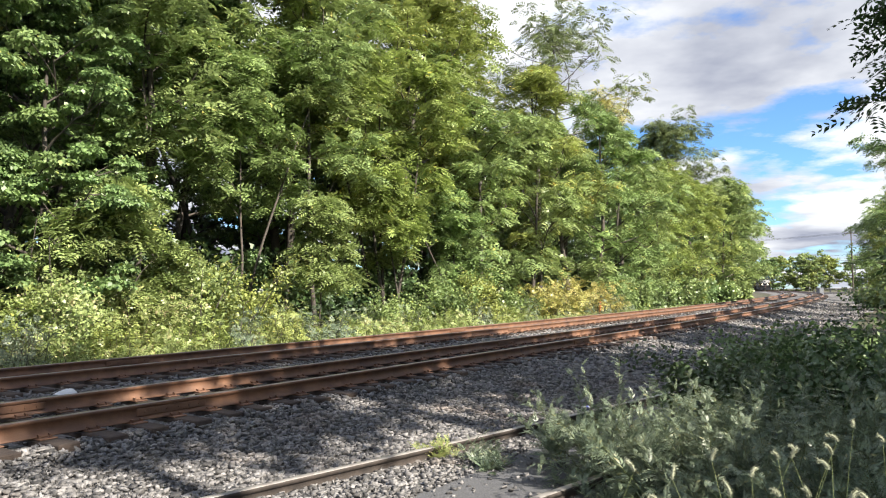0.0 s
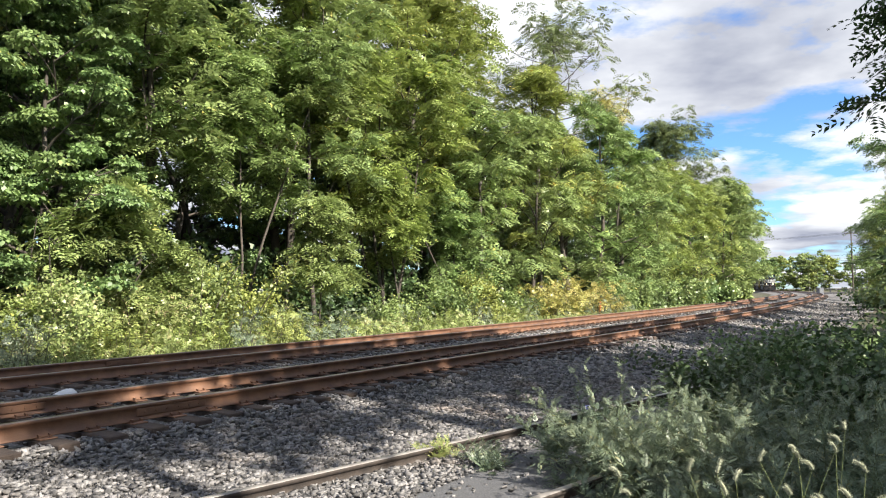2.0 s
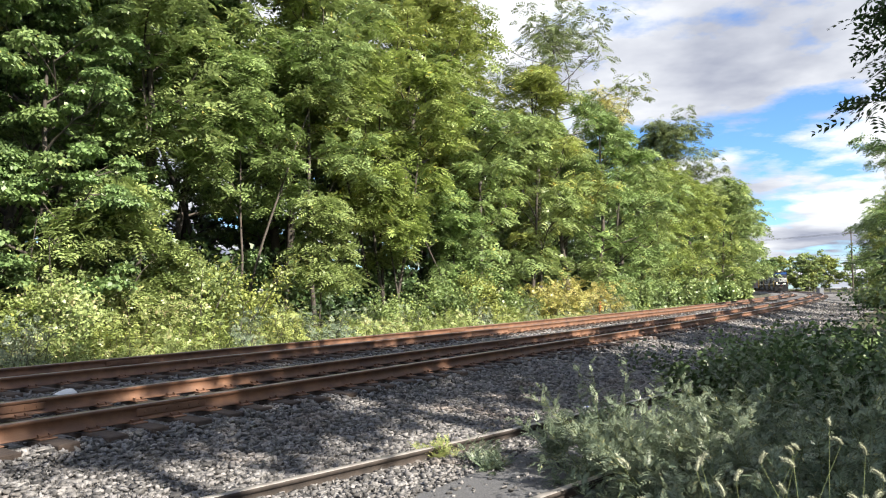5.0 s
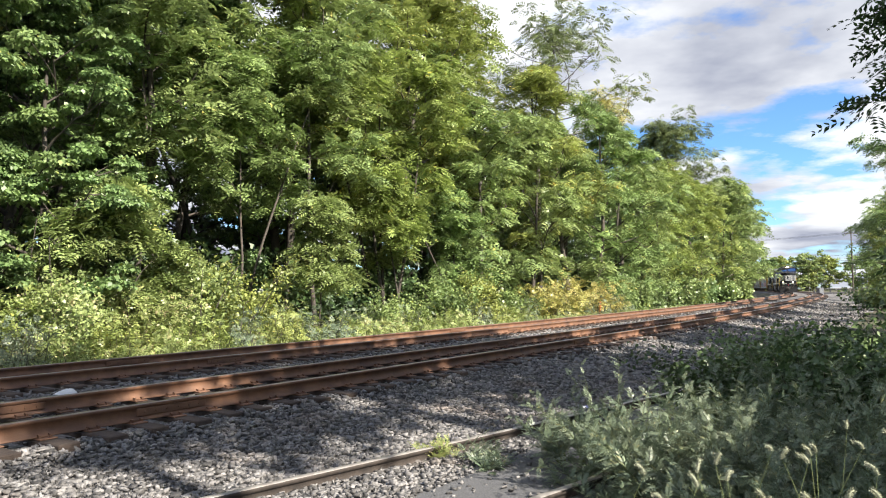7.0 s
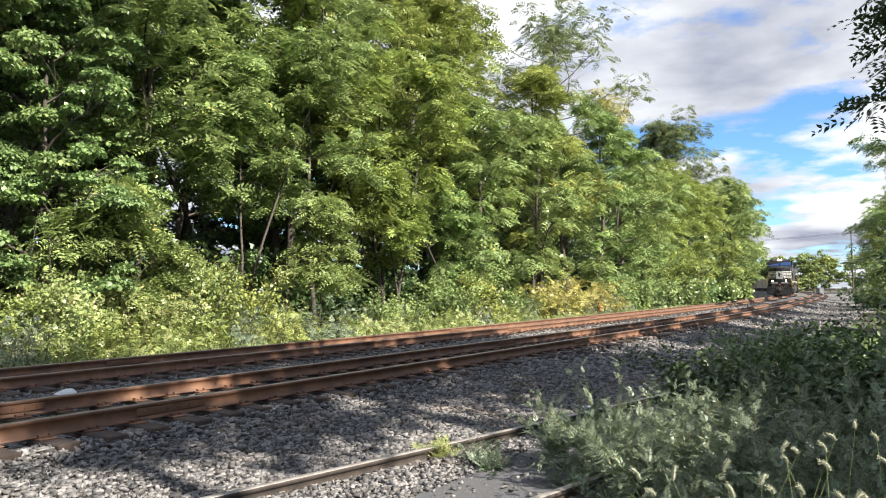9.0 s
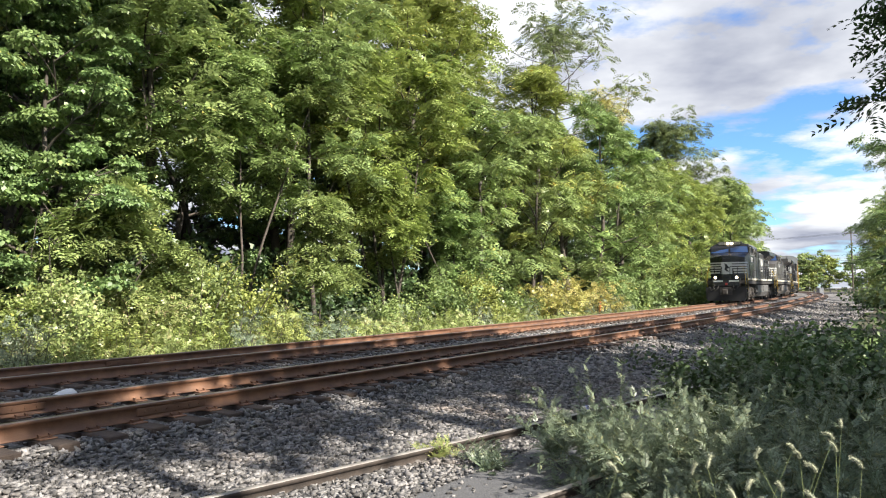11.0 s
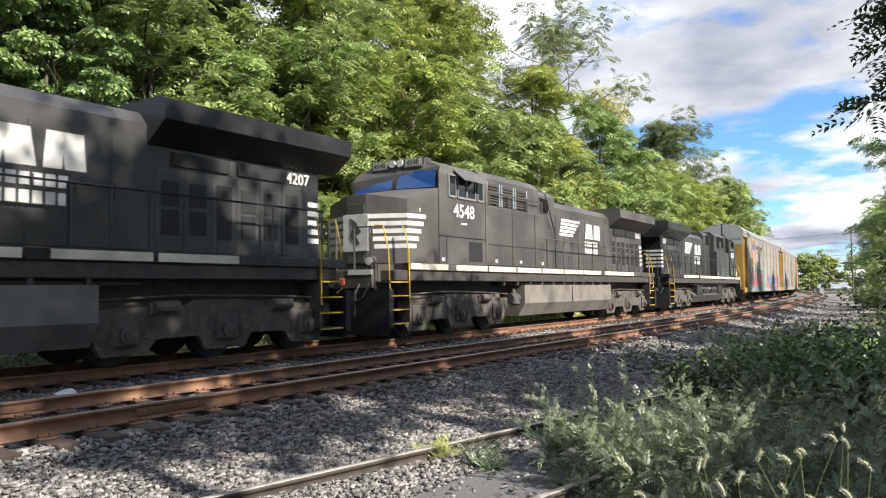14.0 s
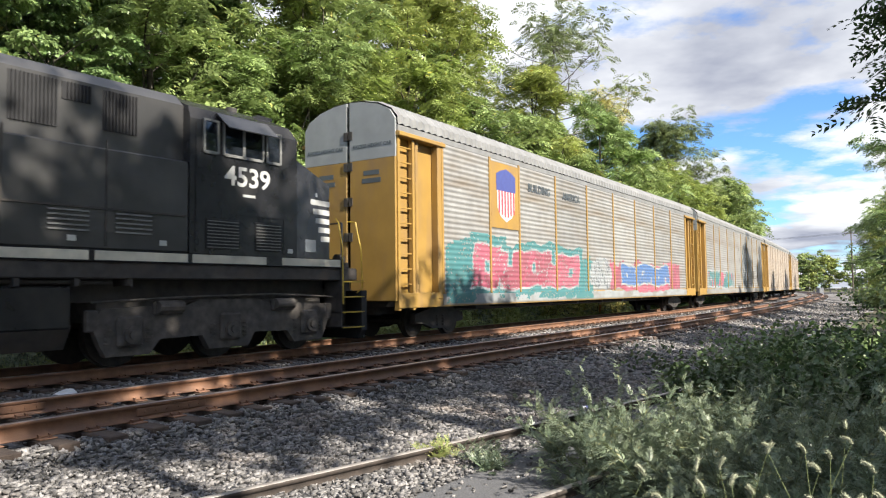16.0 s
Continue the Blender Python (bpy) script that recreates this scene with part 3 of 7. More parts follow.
def make_engine(number, variant=0, lit=False):
    """Six-axle diesel locomotive; front towards -x. variant 1: air tanks and upright grilles."""
    F = -11.15
    # 4548 wears the black with sun sheen put into its tone
    paint = M_SUNSHEEN if number == "4548" else M_BLACK
    # hood panels: dust and painted-in sheen, a little paler than the cab
    dusty = M_SUNSHEEN if number == "4548" else M_DUST_SHEEN_BLACK
    eng = new("locomotive")
    # frame, walkway edge and stripe
    bm = bmesh.new()
    box(bm, F + 1.0, F + 21.3, -1.46, 1.46, 1.48, 1.75, 0.02)
    box(bm, F + 0.9, F + 21.4, -0.9, 0.9, 1.1, 1.5)
    for sy in (-1, 1):
        for k in range(11):
            box(bm, F + 6.6 + k * 0.9, F + 6.68 + k * 0.9, min(sy * 1.0, sy * 1.44), max(sy * 1.0, sy * 1.44), 1.36, 1.5)
        tube(bm, [(F + 6.9, sy * 1.3, 1.42), (F + 12, sy * 1.32, 1.45), (F + 16.6, sy * 1.3, 1.4)], 0.035)
    part("underframe", bm, M_UNDER, eng, "grimy black steel underframe")
    bm = bmesh.new()
    box(bm, F + 1.55, F + 21.55, -1.5, 1.5, 1.75, 1.94, 0.01)
    part("walkway", bm, paint, eng)
    for sy in (-1, 1):
        bm = bmesh.new()
        x = F + 1.62
        for k in range(11):
            w = 1.72
            if k == 1 or k == 8:
                x += 0.32; continue
            box(bm, x, min(x + w, F + 21.5), min(sy * 1.499, sy * 1.508), max(sy * 1.499, sy * 1.508), 1.775, 1.925)
            x += w + 0.1
        part("sill_stripe", bm, M_CREAM, eng, "worn cream stripe along the walkway edge")
    # pilot, plough and couplers
    bm = bmesh.new()
    prism(bm, [(-1.5, 1.25), (1.5, 1.25), (1.5, 0.35), (1.35, 0.16), (-1.35, 0.16), (-1.5, 0.35)], F + 0.72, F + 0.9, "x")
    prism(bm, [(F + 0.75, 1.15), (F + 0.66, 0.16), (F + 0.75, 0.16)], -1.4, 1.4, "y")
    part("snow_plough", bm, M_DARKGRILLE, eng, "black plough plate below the platform")
    bm = bmesh.new()
    prism(bm, [(-1.5, 1.25), (1.5, 1.25), (1.5, 0.35), (1.35, 0.22), (-1.35, 0.22), (-1.5, 0.35)], F + 21.55, F + 21.7, "x")
    part("snow_plough", bm, M_DARKGRILLE, eng, "black plough plate below the platform")
    for e, sx in ((0.75, -1), (21.55, 1)):
        bm = bmesh.new()
        box(bm, min(F + e, F + e + sx * 0.55), max(F + e, F + e + sx * 0.55), -0.12, 0.12, 0.74, 1.0, 0.03)
        if sx > 0:
            box(bm, F + e + 0.7, F + e + 1.3, -0.11, 0.11, 0.75, 0.98, 0.03)
        box(bm, min(F + e + sx * 0.4, F + e + sx * 0.75), max(F + e + sx * 0.4, F + e + sx * 0.75), -0.2, 0.2, 0.66, 1.06, 0.06)
        box(bm, min(F + e, F + e + sx * 0.06), max(F + e, F + e + sx * 0.06), -0.45, 0.45, 0.6, 1.2, 0.02)
        part("coupler", bm, M_UNDER, eng, "knuckle coupler")
        for y in (-0.9, -0.6, 0.55, 0.85):
            bm = bmesh.new()
            tube(bm, [(F + e + sx * 0.05, y, 1.42), (F + e + sx * 0.22, y + 0.05, 1.1), (F + e + sx * 0.28, y + 0.22, 0.98), (F + e + sx * 0.16, y + 0.36, 1.25)], 0.026)
            part("air_hose", bm, M_UNDER, eng)
    # end platforms with white edge
    bm = bmesh.new()
    box(bm, F + 0.72, F + 1.55, -0.98, 0.98, 1.3, 1.78, 0.02)
    part("end_platform", bm, paint, eng)
    bm = bmesh.new()
    box(bm, F + 21.5, F + 21.72, -0.98, 0.98, 1.3, 1.78, 0.02)
    part("end_platform", bm, paint, eng)
    for sg in (-1, 1):
        bm = bmesh.new()
        box(bm, F + 0.705, F + 0.72, min(sg * 0.22, sg * 0.98), max(sg * 0.22, sg * 0.98), 1.64, 1.76)
        part("platform_stripe", bm, M_WHITE, eng)
    bm = bmesh.new()
    box(bm, F + 0.66, F + 0.72, -0.12, 0.06, 1.38, 1.56, 0.02)
    part("red_lamp", bm, M_RED, eng, "small red marker fitting")
    # step wells at the four corners, yellow tread edges, yellow grab rails
    for e, sx in ((0.8, 1), (21.5, -1)):
        for sy in (-1, 1):
            bm = bmesh.new()
            xa, xb = sorted((F + e, F + e + sx * 0.78))
            ya, yb = sorted((sy * 1.02, sy * 1.5))
            box(bm, xb - 0.03 if sx > 0 else xa, xb if sx > 0 else xa + 0.03, ya, yb, 0.42, 1.9)
            box(bm, xa, xb, min(sy * 0.98, sy * 1.02), max(sy * 0.98, sy * 1.02), 0.4, 1.9)
            st = part("step_well", bm, M_UNDER, eng, "boarding steps with yellow edges")
            for k in range(4):
                bm = bmesh.new()
                box(bm, xa, xb, min(sy * 1.0, sy * 1.48), max(sy * 1.0, sy * 1.48), 0.42 + k * 0.34, 0.45 + k * 0.34)
                part("tread", bm, M_UNDER, st)
                bm = bmesh.new()
                box(bm, xa, xb - 0.06, min(sy * 1.48, sy * 1.5), max(sy * 1.48, sy * 1.5), 0.415 + k * 0.34, 0.445 + k * 0.34)
                part("tread_edge", bm, M_SAFETY, st)
            bm = bmesh.new()
            xo, xi = F + e + sx * 0.02, F + e + sx * 0.74
            tube(bm, [(xo, sy * 1.0, 2.86), (xo, sy * 1.25, 2.84), (xo, sy * 1.42, 2.2), (xo, sy * 1.45, 1.3), (xo + sx * 0.15, sy * 1.42, 1.2)], 0.017)
            tube(bm, [(xi, sy * 1.3, 2.86), (xi, sy * 1.38, 2.78), (xi, sy * 1.5, 2.2), (xi, sy * 1.52, 0.95)], 0.017)
            part("grab_rail", bm, M_SAFETY, eng, "yellow grab rails")
    # nose: pointed in plan, sloping top
    bm = bmesh.new()
    zb, zs, zc = 1.94, 3.52, 3.66
    plan = [(F + 2.95, -1.48), (F + 1.75, -1.30), (F + 1.3, -0.32), (F + 1.3, 0.32), (F + 1.75, 1.30), (F + 2.95, 1.48)]
    tops = [3.98, 3.58, 3.74, 3.74, 3.58, 3.98]
    lo = [bm.verts.new((x, y, zb)) for x, y in plan]
    hi = [bm.verts.new((x, y, z)) for (x, y), z in zip(plan, tops)]
    for i in range(5):
        bm.faces.new((lo[i], lo[i + 1], hi[i + 1], hi[i]))
    mid = [bm.verts.new((F + 2.95, -0.35, 4.04)), bm.verts.new((F + 2.95, 0.35, 4.04))]
    bm.faces.new((hi[0], hi[1], hi[2], mid[0])); bm.faces.new((hi[2], hi[3], mid[1], mid[0])); bm.faces.new((hi[3], hi[4], hi[5], mid[1]))
    bmesh.ops.recalc_face_normals(bm, faces=bm.faces)
    nose = part("nose", bm, paint, eng)
    bm = bmesh.new()
    box(bm, F + 1.28, F + 1.31, -0.28, 0.28, 1.96, 3.5, 0.01)
    part("nose_door", bm, paint, nose)
    # white bands on nose front and flank, white field with a dark emblem
    def flank(a, b, z, h):
        (x0, y0), (x1, y1) = a, b
        n = Vector((y1 - y0, -(x1 - x0), 0)).normalized() * 0.006
        if n.dot(Vector(((x0 + x1) / 2 - F - 3.5, (y0 + y1) / 2, 0))) < 0:
            n = -n
        vs = [bm.verts.new((x0 + n.x, y0 + n.y, z)), bm.verts.new((x1 + n.x, y1 + n.y, z)), bm.verts.new((x1 + n.x, y1 + n.y, z + h)), bm.verts.new((x0 + n.x, y0 + n.y, z + h))]
        bm.faces.new(vs)
    for sy in (-1, 1):
        for k in range(5):
            bm = bmesh.new()
            z = 2.32 + k * 0.195
            back = F + 2.08 + k * 0.09
            f = (back - F - 1.75) / 1.2
            flank((F + 1.75, sy * 1.30), (back, sy * (1.30 + 0.18 * f)), z, 0.115)
            inner = 0.52 - 0.05 * k
            t = (inner - 0.32) / 0.98
            flank((F + 1.3 + 0.45 * t, sy * inner), (F + 1.75, sy * 1.30), z, 0.115)
            part("nose_stripe", bm, M_WHITE, nose, "white band round the nose")
    bm = bmesh.new()
    box(bm, F + 1.262, F + 1.276, -0.42, 0.42, 2.26, 3.22, 0.004)
    part("emblem_field", bm, M_WHITE, nose, "white field with a dark emblem")
    bm = bmesh.new()
    prism(bm, [(-0.16, 2.45), (-0.02, 2.67), (-0.2, 2.77), (-0.02, 3.03), (0.16, 3.13), (0.1, 2.87), (0.16, 2.65), (0.02, 2.49)], F + 1.25, F + 1.26, "x")
    part("emblem", bm, paint, nose, "plain dark emblem shape")
    for y in (-0.86, -0.3, 0.3, 0.86):
        bm = bmesh.new(); tube(bm, [(F + 0.86, y, 1.78), (F + 0.86, y, 2.84)], 0.028); part("rail_post", bm, paint, eng)
    for y in (-0.86, 0.3):
        bm = bmesh.new(); tube(bm, [(F + 0.86, y, 2.84), (F + 0.86, y + 0.56, 2.84)], 0.02); part("platform_rail", bm, paint, eng)
    for y in (-0.9, 0.9):
        bm = bmesh.new(); tube(bm, [(F + 21.62, y, 1.78), (F + 21.62, y, 2.84)], 0.028); part("rail_post", bm, paint, eng)
    bm = bmesh.new(); tube(bm, [(F + 21.62, -0.9, 2.84), (F + 21.62, 0.9, 2.84)], 0.02); part("platform_rail", bm, paint, eng)
    # ditch lights
    for y in (-0.8, 0.8):
        bm = bmesh.new(); cyl(bm, (F + 0.9, y, 1.98), 0.13, 0.16, "x", 16)
        dl = part("ditch_light", bm, paint, eng)
        bm = bmesh.new(); cyl(bm, (F + 0.812, y, 1.98), 0.105, 0.02, "x", 16)
        part("lens", bm, M_LAMP if lit else M_LENS, dl, "glowing headlamp lens" if lit else "glass lens")
    # cab
    bm = bmesh.new()
    sec = [(-1.5, 1.94), (-1.5, 4.38), (-1.44, 4.60), (-0.80, 4.88), (0.80, 4.88), (1.44, 4.60), (1.5, 4.38), (1.5, 1.94)]
    front = {1: 2.93, 2: 3.1, 3: 3.22, 4: 3.22, 5: 3.1, 6: 2.93, 0: 2.93, 7: 2.93}
    a = [bm.verts.new((F + front[i], y, z)) for i, (y, z) in enumerate(sec)]
    b_ = [bm.verts.new((F + 5.55, y, z)) for y, z in sec]
    for i in range(8):
        j = (i + 1) % 8
        bm.faces.new((a[i], a[j], b_[j], b_[i]))
    bm.faces.new(a[::-1]); bm.faces.new(b_)
    bmesh.ops.recalc_face_normals(bm, faces=bm.faces)
    cab = part("cab", bm, paint, eng)
    bm = bmesh.new()
    for sy in (-1, 1):
        vs = [(2.925, 0.08, 4.06), (2.915, 1.40, 4.01), (3.035, 1.36, 4.50), (3.08, 0.08, 4.56)]
        q = [bm.verts.new((F + x - 0.012, sy * y, z)) for x, y, z in vs]
        bm.faces.new(q if sy > 0 else q[::-1])
    part("windscreen", bm, M_SCREEN, cab, "windscreen panes with the sky's blue reflection in their colour")
    for sy in (-1, 1):
        y = sy * 1.503
        ya, yb = min(y, y + sy * 0.006), max(y, y + sy * 0.006)
        for x0, x1 in ((3.38, 3.78), (3.84, 4.84), (4.92, 5.28)):
            bm = bmesh.new()
            box(bm, F + x0, F + x1, ya, yb, 3.80, 4.42)
            w = part("window", bm, M_GLASS, cab, "dark side window in a silver frame")
            bm = bmesh.new()
            yc, yd = min(y, y + sy * 0.03), max(y, y + sy * 0.03)
            z0, z1 = 3.80, 4.42
            for bx in ((x0, x0 + 0.045), (x1 - 0.045, x1)) + (((4.31, 4.37),) if x0 == 3.84 else ()):
                box(bm, F + bx[0], F + bx[1], yc, yd, z0, z1)
            box(bm, F + x0 + 0.046, F + x1 - 0.046, yc, yd, z0 - 0.02, z0 + 0.035)
            if x0 != 3.84:
                box(bm, F + x0 + 0.046, F + x1 - 0.046, yc, yd, z1 - 0.04, z1)
            part("window_frame", bm, M_SLAT, w, "worn metal window frame")
        # sunshade and lower vents
        bm = bmesh.new()
        prism(bm, [(sy * 1.47, 4.58), (sy * 1.82, 4.27), (sy * 1.82, 4.25), (sy * 1.47, 4.54)], F + 3.72, F + 4.95, "x")
        part("sunshade", bm, paint, cab, "tilted awning over the side window")
        bm = bmesh.new()
        box(bm, F + 4.45, F + 5.2, ya, yb + 0.01, 2.04, 2.60, 0.004)
        part("vent", bm, M_DARKGRILLE, cab)
        if variant == 1:
            bm = bmesh.new()
            box(bm, F + 3.38, F + 4.05, ya, yb + 0.01, 2.04, 2.60, 0.004)
            part("vent", bm, M_DARKGRILLE, cab)
            for x0, x1 in ((4.47, 5.18), (3.40, 4.03)):
                bm = bmesh.new()
                for k in range(9):
                    box(bm, F + x0, F + x1, min(y, y + sy * 0.035), max(y, y + sy * 0.035), 2.06 + k * 0.06, 2.078 + k * 0.06)
                part("vent_slats", bm, M_SLAT, cab, "pale worn louvre slats")
            bm = bmesh.new()
            box(bm, F + 2.3, F + 2.62, min(sy * 1.39, sy * 1.43), max(sy * 1.39, sy * 1.43), 2.08, 2.34, 0.004)
            part("notice_plate", bm, M_WHITE, cab, "white notice plate")
        bm = bmesh.new()
        box(bm, F + 2.95, F + 5.5, min(y, y + sy * 0.022), max(y, y + sy * 0.022), 2.70, 2.73)
        box(bm, F + 3.28, F + 3.31, min(y, y + sy * 0.012), max(y, y + sy * 0.012), 1.98, 2.7)
        box(bm, F + 5.40, F + 5.43, min(y, y + sy * 0.012), max(y, y + sy * 0.012), 1.98, 4.3)
        part("drip_rail", bm, paint, cab)
        text_part(number, 0.52, M_WHITE, cab, side_m(F + 4.22, sy * 1.503, 3.42), "road_number", width=1.08)
        bm = bmesh.new()
        box(bm, F + 4.05, F + 4.35, ya, yb, 3.06, 3.11)
        part("lettering_bar", bm, M_WHITE, cab)
    # roof front: number boards and twin headlight
    bm = bmesh.new()
    prism(bm, [(F + 3.2, 4.58), (F + 3.09, 4.62), (F + 3.14, 4.91), (F + 3.45, 4.91), (F + 3.6, 4.74)], -0.9, 0.9, "y")
    hb = part("headlight_box", bm, paint, cab)
    for sy in (-1, 1):
        bm = bmesh.new()
        box(bm, F + 3.045, F + 3.09, min(sy * 0.27, sy * 0.87), max(sy * 0.27, sy * 0.87), 4.635, 4.915, 0.01)
        part("board_frame", bm, paint, hb)
        bm = bmesh.new()
        box(bm, F + 3.035, F + 3.08, min(sy * 0.31, sy * 0.83), max(sy * 0.31, sy * 0.83), 4.67, 4.88, 0.01)
        nb = part("number_board", bm, M_BOARD, hb, "lit number board")
        text_part(number, 0.21, paint, nb, pose(F + 3.033, sy * 0.58, 4.78, 90, 0, -90), "road_number")
        bm = bmesh.new(); cyl(bm, (F + 3.05, sy * 0.14, 4.79), 0.105, 0.08, "x", 16)
        part("headlight", bm, M_LAMP if lit else M_LENS, hb, "round headlamp")
    # roof fittings
    bm = bmesh.new()
    for k in range(3):
        tube(bm, [(F + 4.4 - k * 0.12, -0.2 + k * 0.2, 4.98), (F + 4.9, -0.2 + k * 0.2, 4.98)], [0.09, 0.035])
    box(bm, F + 4.3, F + 4.95, -0.35, 0.35, 4.86, 4.91)
    cyl(bm, (F + 3.9, 0.6, 4.92), 0.12, 0.16, "z", 12)
    part("horn", bm, M_UNDER, cab, "air horns on the cab roof")
    # cabinet behind the cab: wide below, narrower above with louvres
    bm = bmesh.new()
    box(bm, F + 5.55, F + 9.5, -1.49, 1.49, 1.94, 3.74 if variant == 0 else 3.58, 0.03)
    part("low_cabinet", bm, dusty, eng)
    bm = bmesh.new()
    sec = [(-1.30, 1.94), (-1.30, 4.62), (-1.05, 4.84), (1.05, 4.84), (1.30, 4.62), (1.30, 1.94)]
    prism(bm, sec, F + 5.55, F + 9.4, "x")
    sec = [(-1.02, 1.94), (-1.02, 4.55), (-0.85, 4.74), (0.85, 4.74), (1.02, 4.55), (1.02, 1.94)]
    prism(bm, sec, F + 9.4, F + 11.3, "x")
    high = part("high_hood", bm, dusty, eng)
    for sy in (-1, 1):
        y = sy * 1.302
        if variant == 0:
            for k in range(3):
                x0 = F + 5.86 + k * 0.93
                bm = bmesh.new()
                box(bm, x0, x0 + 0.66, min(y, y + sy * 0.02), max(y, y + sy * 0.02), 3.82, 4.46)
                for j in range(7):
                    box(bm, x0 + 0.01, x0 + 0.65, min(y, y + sy * 0.05), max(y, y + sy * 0.05), 3.85 + j * 0.088, 3.9 + j * 0.088)
                part("louvre", bm, M_LOUVRE, high, "dark louvred intake")
                for xx in (x0 - 0.1, x0 + 0.68):
                    bm = bmesh.new()
                    box(bm, xx, xx + 0.075, min(y, y + sy * 0.05), max(y, y + sy * 0.05), 3.8, 4.49)
                    part("louvre_post", bm, M_SILVER, high, "pale upright strip")
        else:
            for x0, w, h in ((6.48, 0.6, 0.66), (7.3, 0.46, 0.28), (7.84, 0.72, 0.74), (9.8, 0.85, 0.6)):
                bm = bmesh.new()
                yy = y if x0 < 9 else sy * 1.022
                box(bm, F + x0, F + x0 + w, min(yy, yy + sy * 0.01), max(yy, yy + sy * 0.01), 4.56 - h, 4.56)
                for j in range(int(w / 0.06)):
                    box(bm, F + x0 + j * 0.06, F + x0 + j * 0.06 + 0.02, min(yy, yy + sy * 0.04), max(yy, yy + sy * 0.04), 4.56 - h, 4.56)
                part("grille", bm, M_DARKGRILLE, high, "upright dark grille")
            for x0 in (6.3, 7.4):
                bm = bmesh.new()
                for j in range(5):
                    box(bm, F + x0, F + x0 + 0.65, min(sy * 1.49, sy * 1.515), max(sy * 1.49, sy * 1.515), 2.22 + j * 0.075, 2.245 + j * 0.075)
                part("vent", bm, M_SLAT, eng, "slotted vent with pale slats")
        if variant == 0:
            bm = bmesh.new()
            tube(bm, [(F + 5.7, sy * 1.44, 4.16), (F + 9.4, sy * 1.44, 4.16), (F + 9.9, sy * 1.2, 4.12)], 0.02)
            for xx in (5.72, 7.0, 8.25, 9.35):
                tube(bm, [(F + xx, sy * 1.44, 3.72), (F + xx, sy * 1.44, 4.2)], 0.028)
            tube(bm, [(F + 9.35, sy * 1.3, 4.62), (F + 10.1, sy * 1.22, 4.6), (F + 11.1, sy * 1.12, 3.3), (F + 11.15, sy * 1.12, 2.0)], 0.022)
            part("upper_railing", bm, paint, eng)
            bm = bmesh.new()
            yy = sy * 1.022
            box(bm, F + 10.1, F + 10.75, min(yy, yy + sy * 0.01), max(yy, yy + sy * 0.01), 3.95, 4.45)
            for j in range(10):
                box(bm, F + 10.12 + j * 0.062, F + 10.14 + j * 0.062, min(yy, yy + sy * 0.03), max(yy, yy + sy * 0.03), 3.96, 4.44)
            part("grille", bm, M_DARKGRILLE, high)
    for sy in (-1, 1):
        for xx, zz in ((6.0, 2.05), (7.6, 2.06), (9.2, 2.05), (2.2, 3.28), (3.05, 2.02)):
            bm = bmesh.new(); yy = 1.49 if xx > 5 else (1.37 if xx < 2.5 else 1.5)
            box(bm, F + xx, F + xx + 0.14, min(sy * yy, sy * (yy + 0.006)), max(sy * yy, sy * (yy + 0.006)), zz, zz + 0.09)
            part("sticker", bm, M_WHITE, eng)
        for xx in (7.1, 8.7):
            bm = bmesh.new(); box(bm, F + xx, F + xx + 0.03, min(sy * 1.49, sy * 1.505), max(sy * 1.49, sy * 1.505), 2.0, 3.7); part("panel_seam", bm, M_UNDER, eng)
        bm = bmesh.new(); box(bm, F + 5.6, F + 9.45, min(sy * 1.49, sy * 1.51), max(sy * 1.49, sy * 1.51), 2.58, 2.61); part("panel_seam", bm, M_UNDER, eng)
    # engine hood with doors
    bm = bmesh.new()
    sec = [(-1.0, 1.94), (-1.0, 4.22), (-0.78, 4.46), (0.78, 4.46), (1.0, 4.22), (1.0, 1.94)]
    prism(bm, sec, F + 11.3, F + 20.85, "x")
    hood = part("engine_hood", bm, dusty, eng)
    for sy in (-1, 1):
        for k in range(8):
            x0 = F + 11.42 + k * 0.69
            bm = bmesh.new()
            box(bm, x0, x0 + 0.655, min(sy * 1.0, sy * 1.018), max(sy * 1.0, sy * 1.018), 2.0, 3.95, 0.006)
            box(bm, x0 + 0.05, x0 + 0.09, min(sy * 1.0, sy * 1.045), max(sy * 1.0, sy * 1.045), 2.9, 3.1)
            part("hood_door", bm, dusty, hood)
        for k in range(6):
            x0 = F + 17.1 + k * 0.6
            bm = bmesh.new()
            box(bm, x0, x0 + 0.56, min(sy * 1.0, sy * 1.018), max(sy * 1.0, sy * 1.018), 2.0, 3.5, 0.006)
            dr = part("radiator_door", bm, dusty, hood)
            bm = bmesh.new()
            for z0, z1 in (((2.3, 2.75), (2.82, 3.27)) if k % 3 != 2 else ((2.25, 3.3),)):
                box(bm, x0 + 0.1, x0 + 0.46, min(sy * 1.018, sy * 1.03), max(sy * 1.018, sy * 1.03), z0, z1)
            part("grille", bm, M_DARKGRILLE, dr)
        # flag of five bars with plain block, and two bars of lettering
        bm = bmesh.new()
        d = 1 if sy < 0 else -1
        lx = (lambda v: F + (13.85 if sy < 0 else 14.1) + d * v)
        for k in range(5):
            z = 3.86 - k * 0.135
            xa, xb = sorted((lx(-1.95 - k * 0.04), lx(-0.2 - k * 0.17)))
            box(bm, xa, xb, min(sy * 1.018, sy * 1.024), max(sy * 1.018, sy * 1.024), z - 0.1, z)
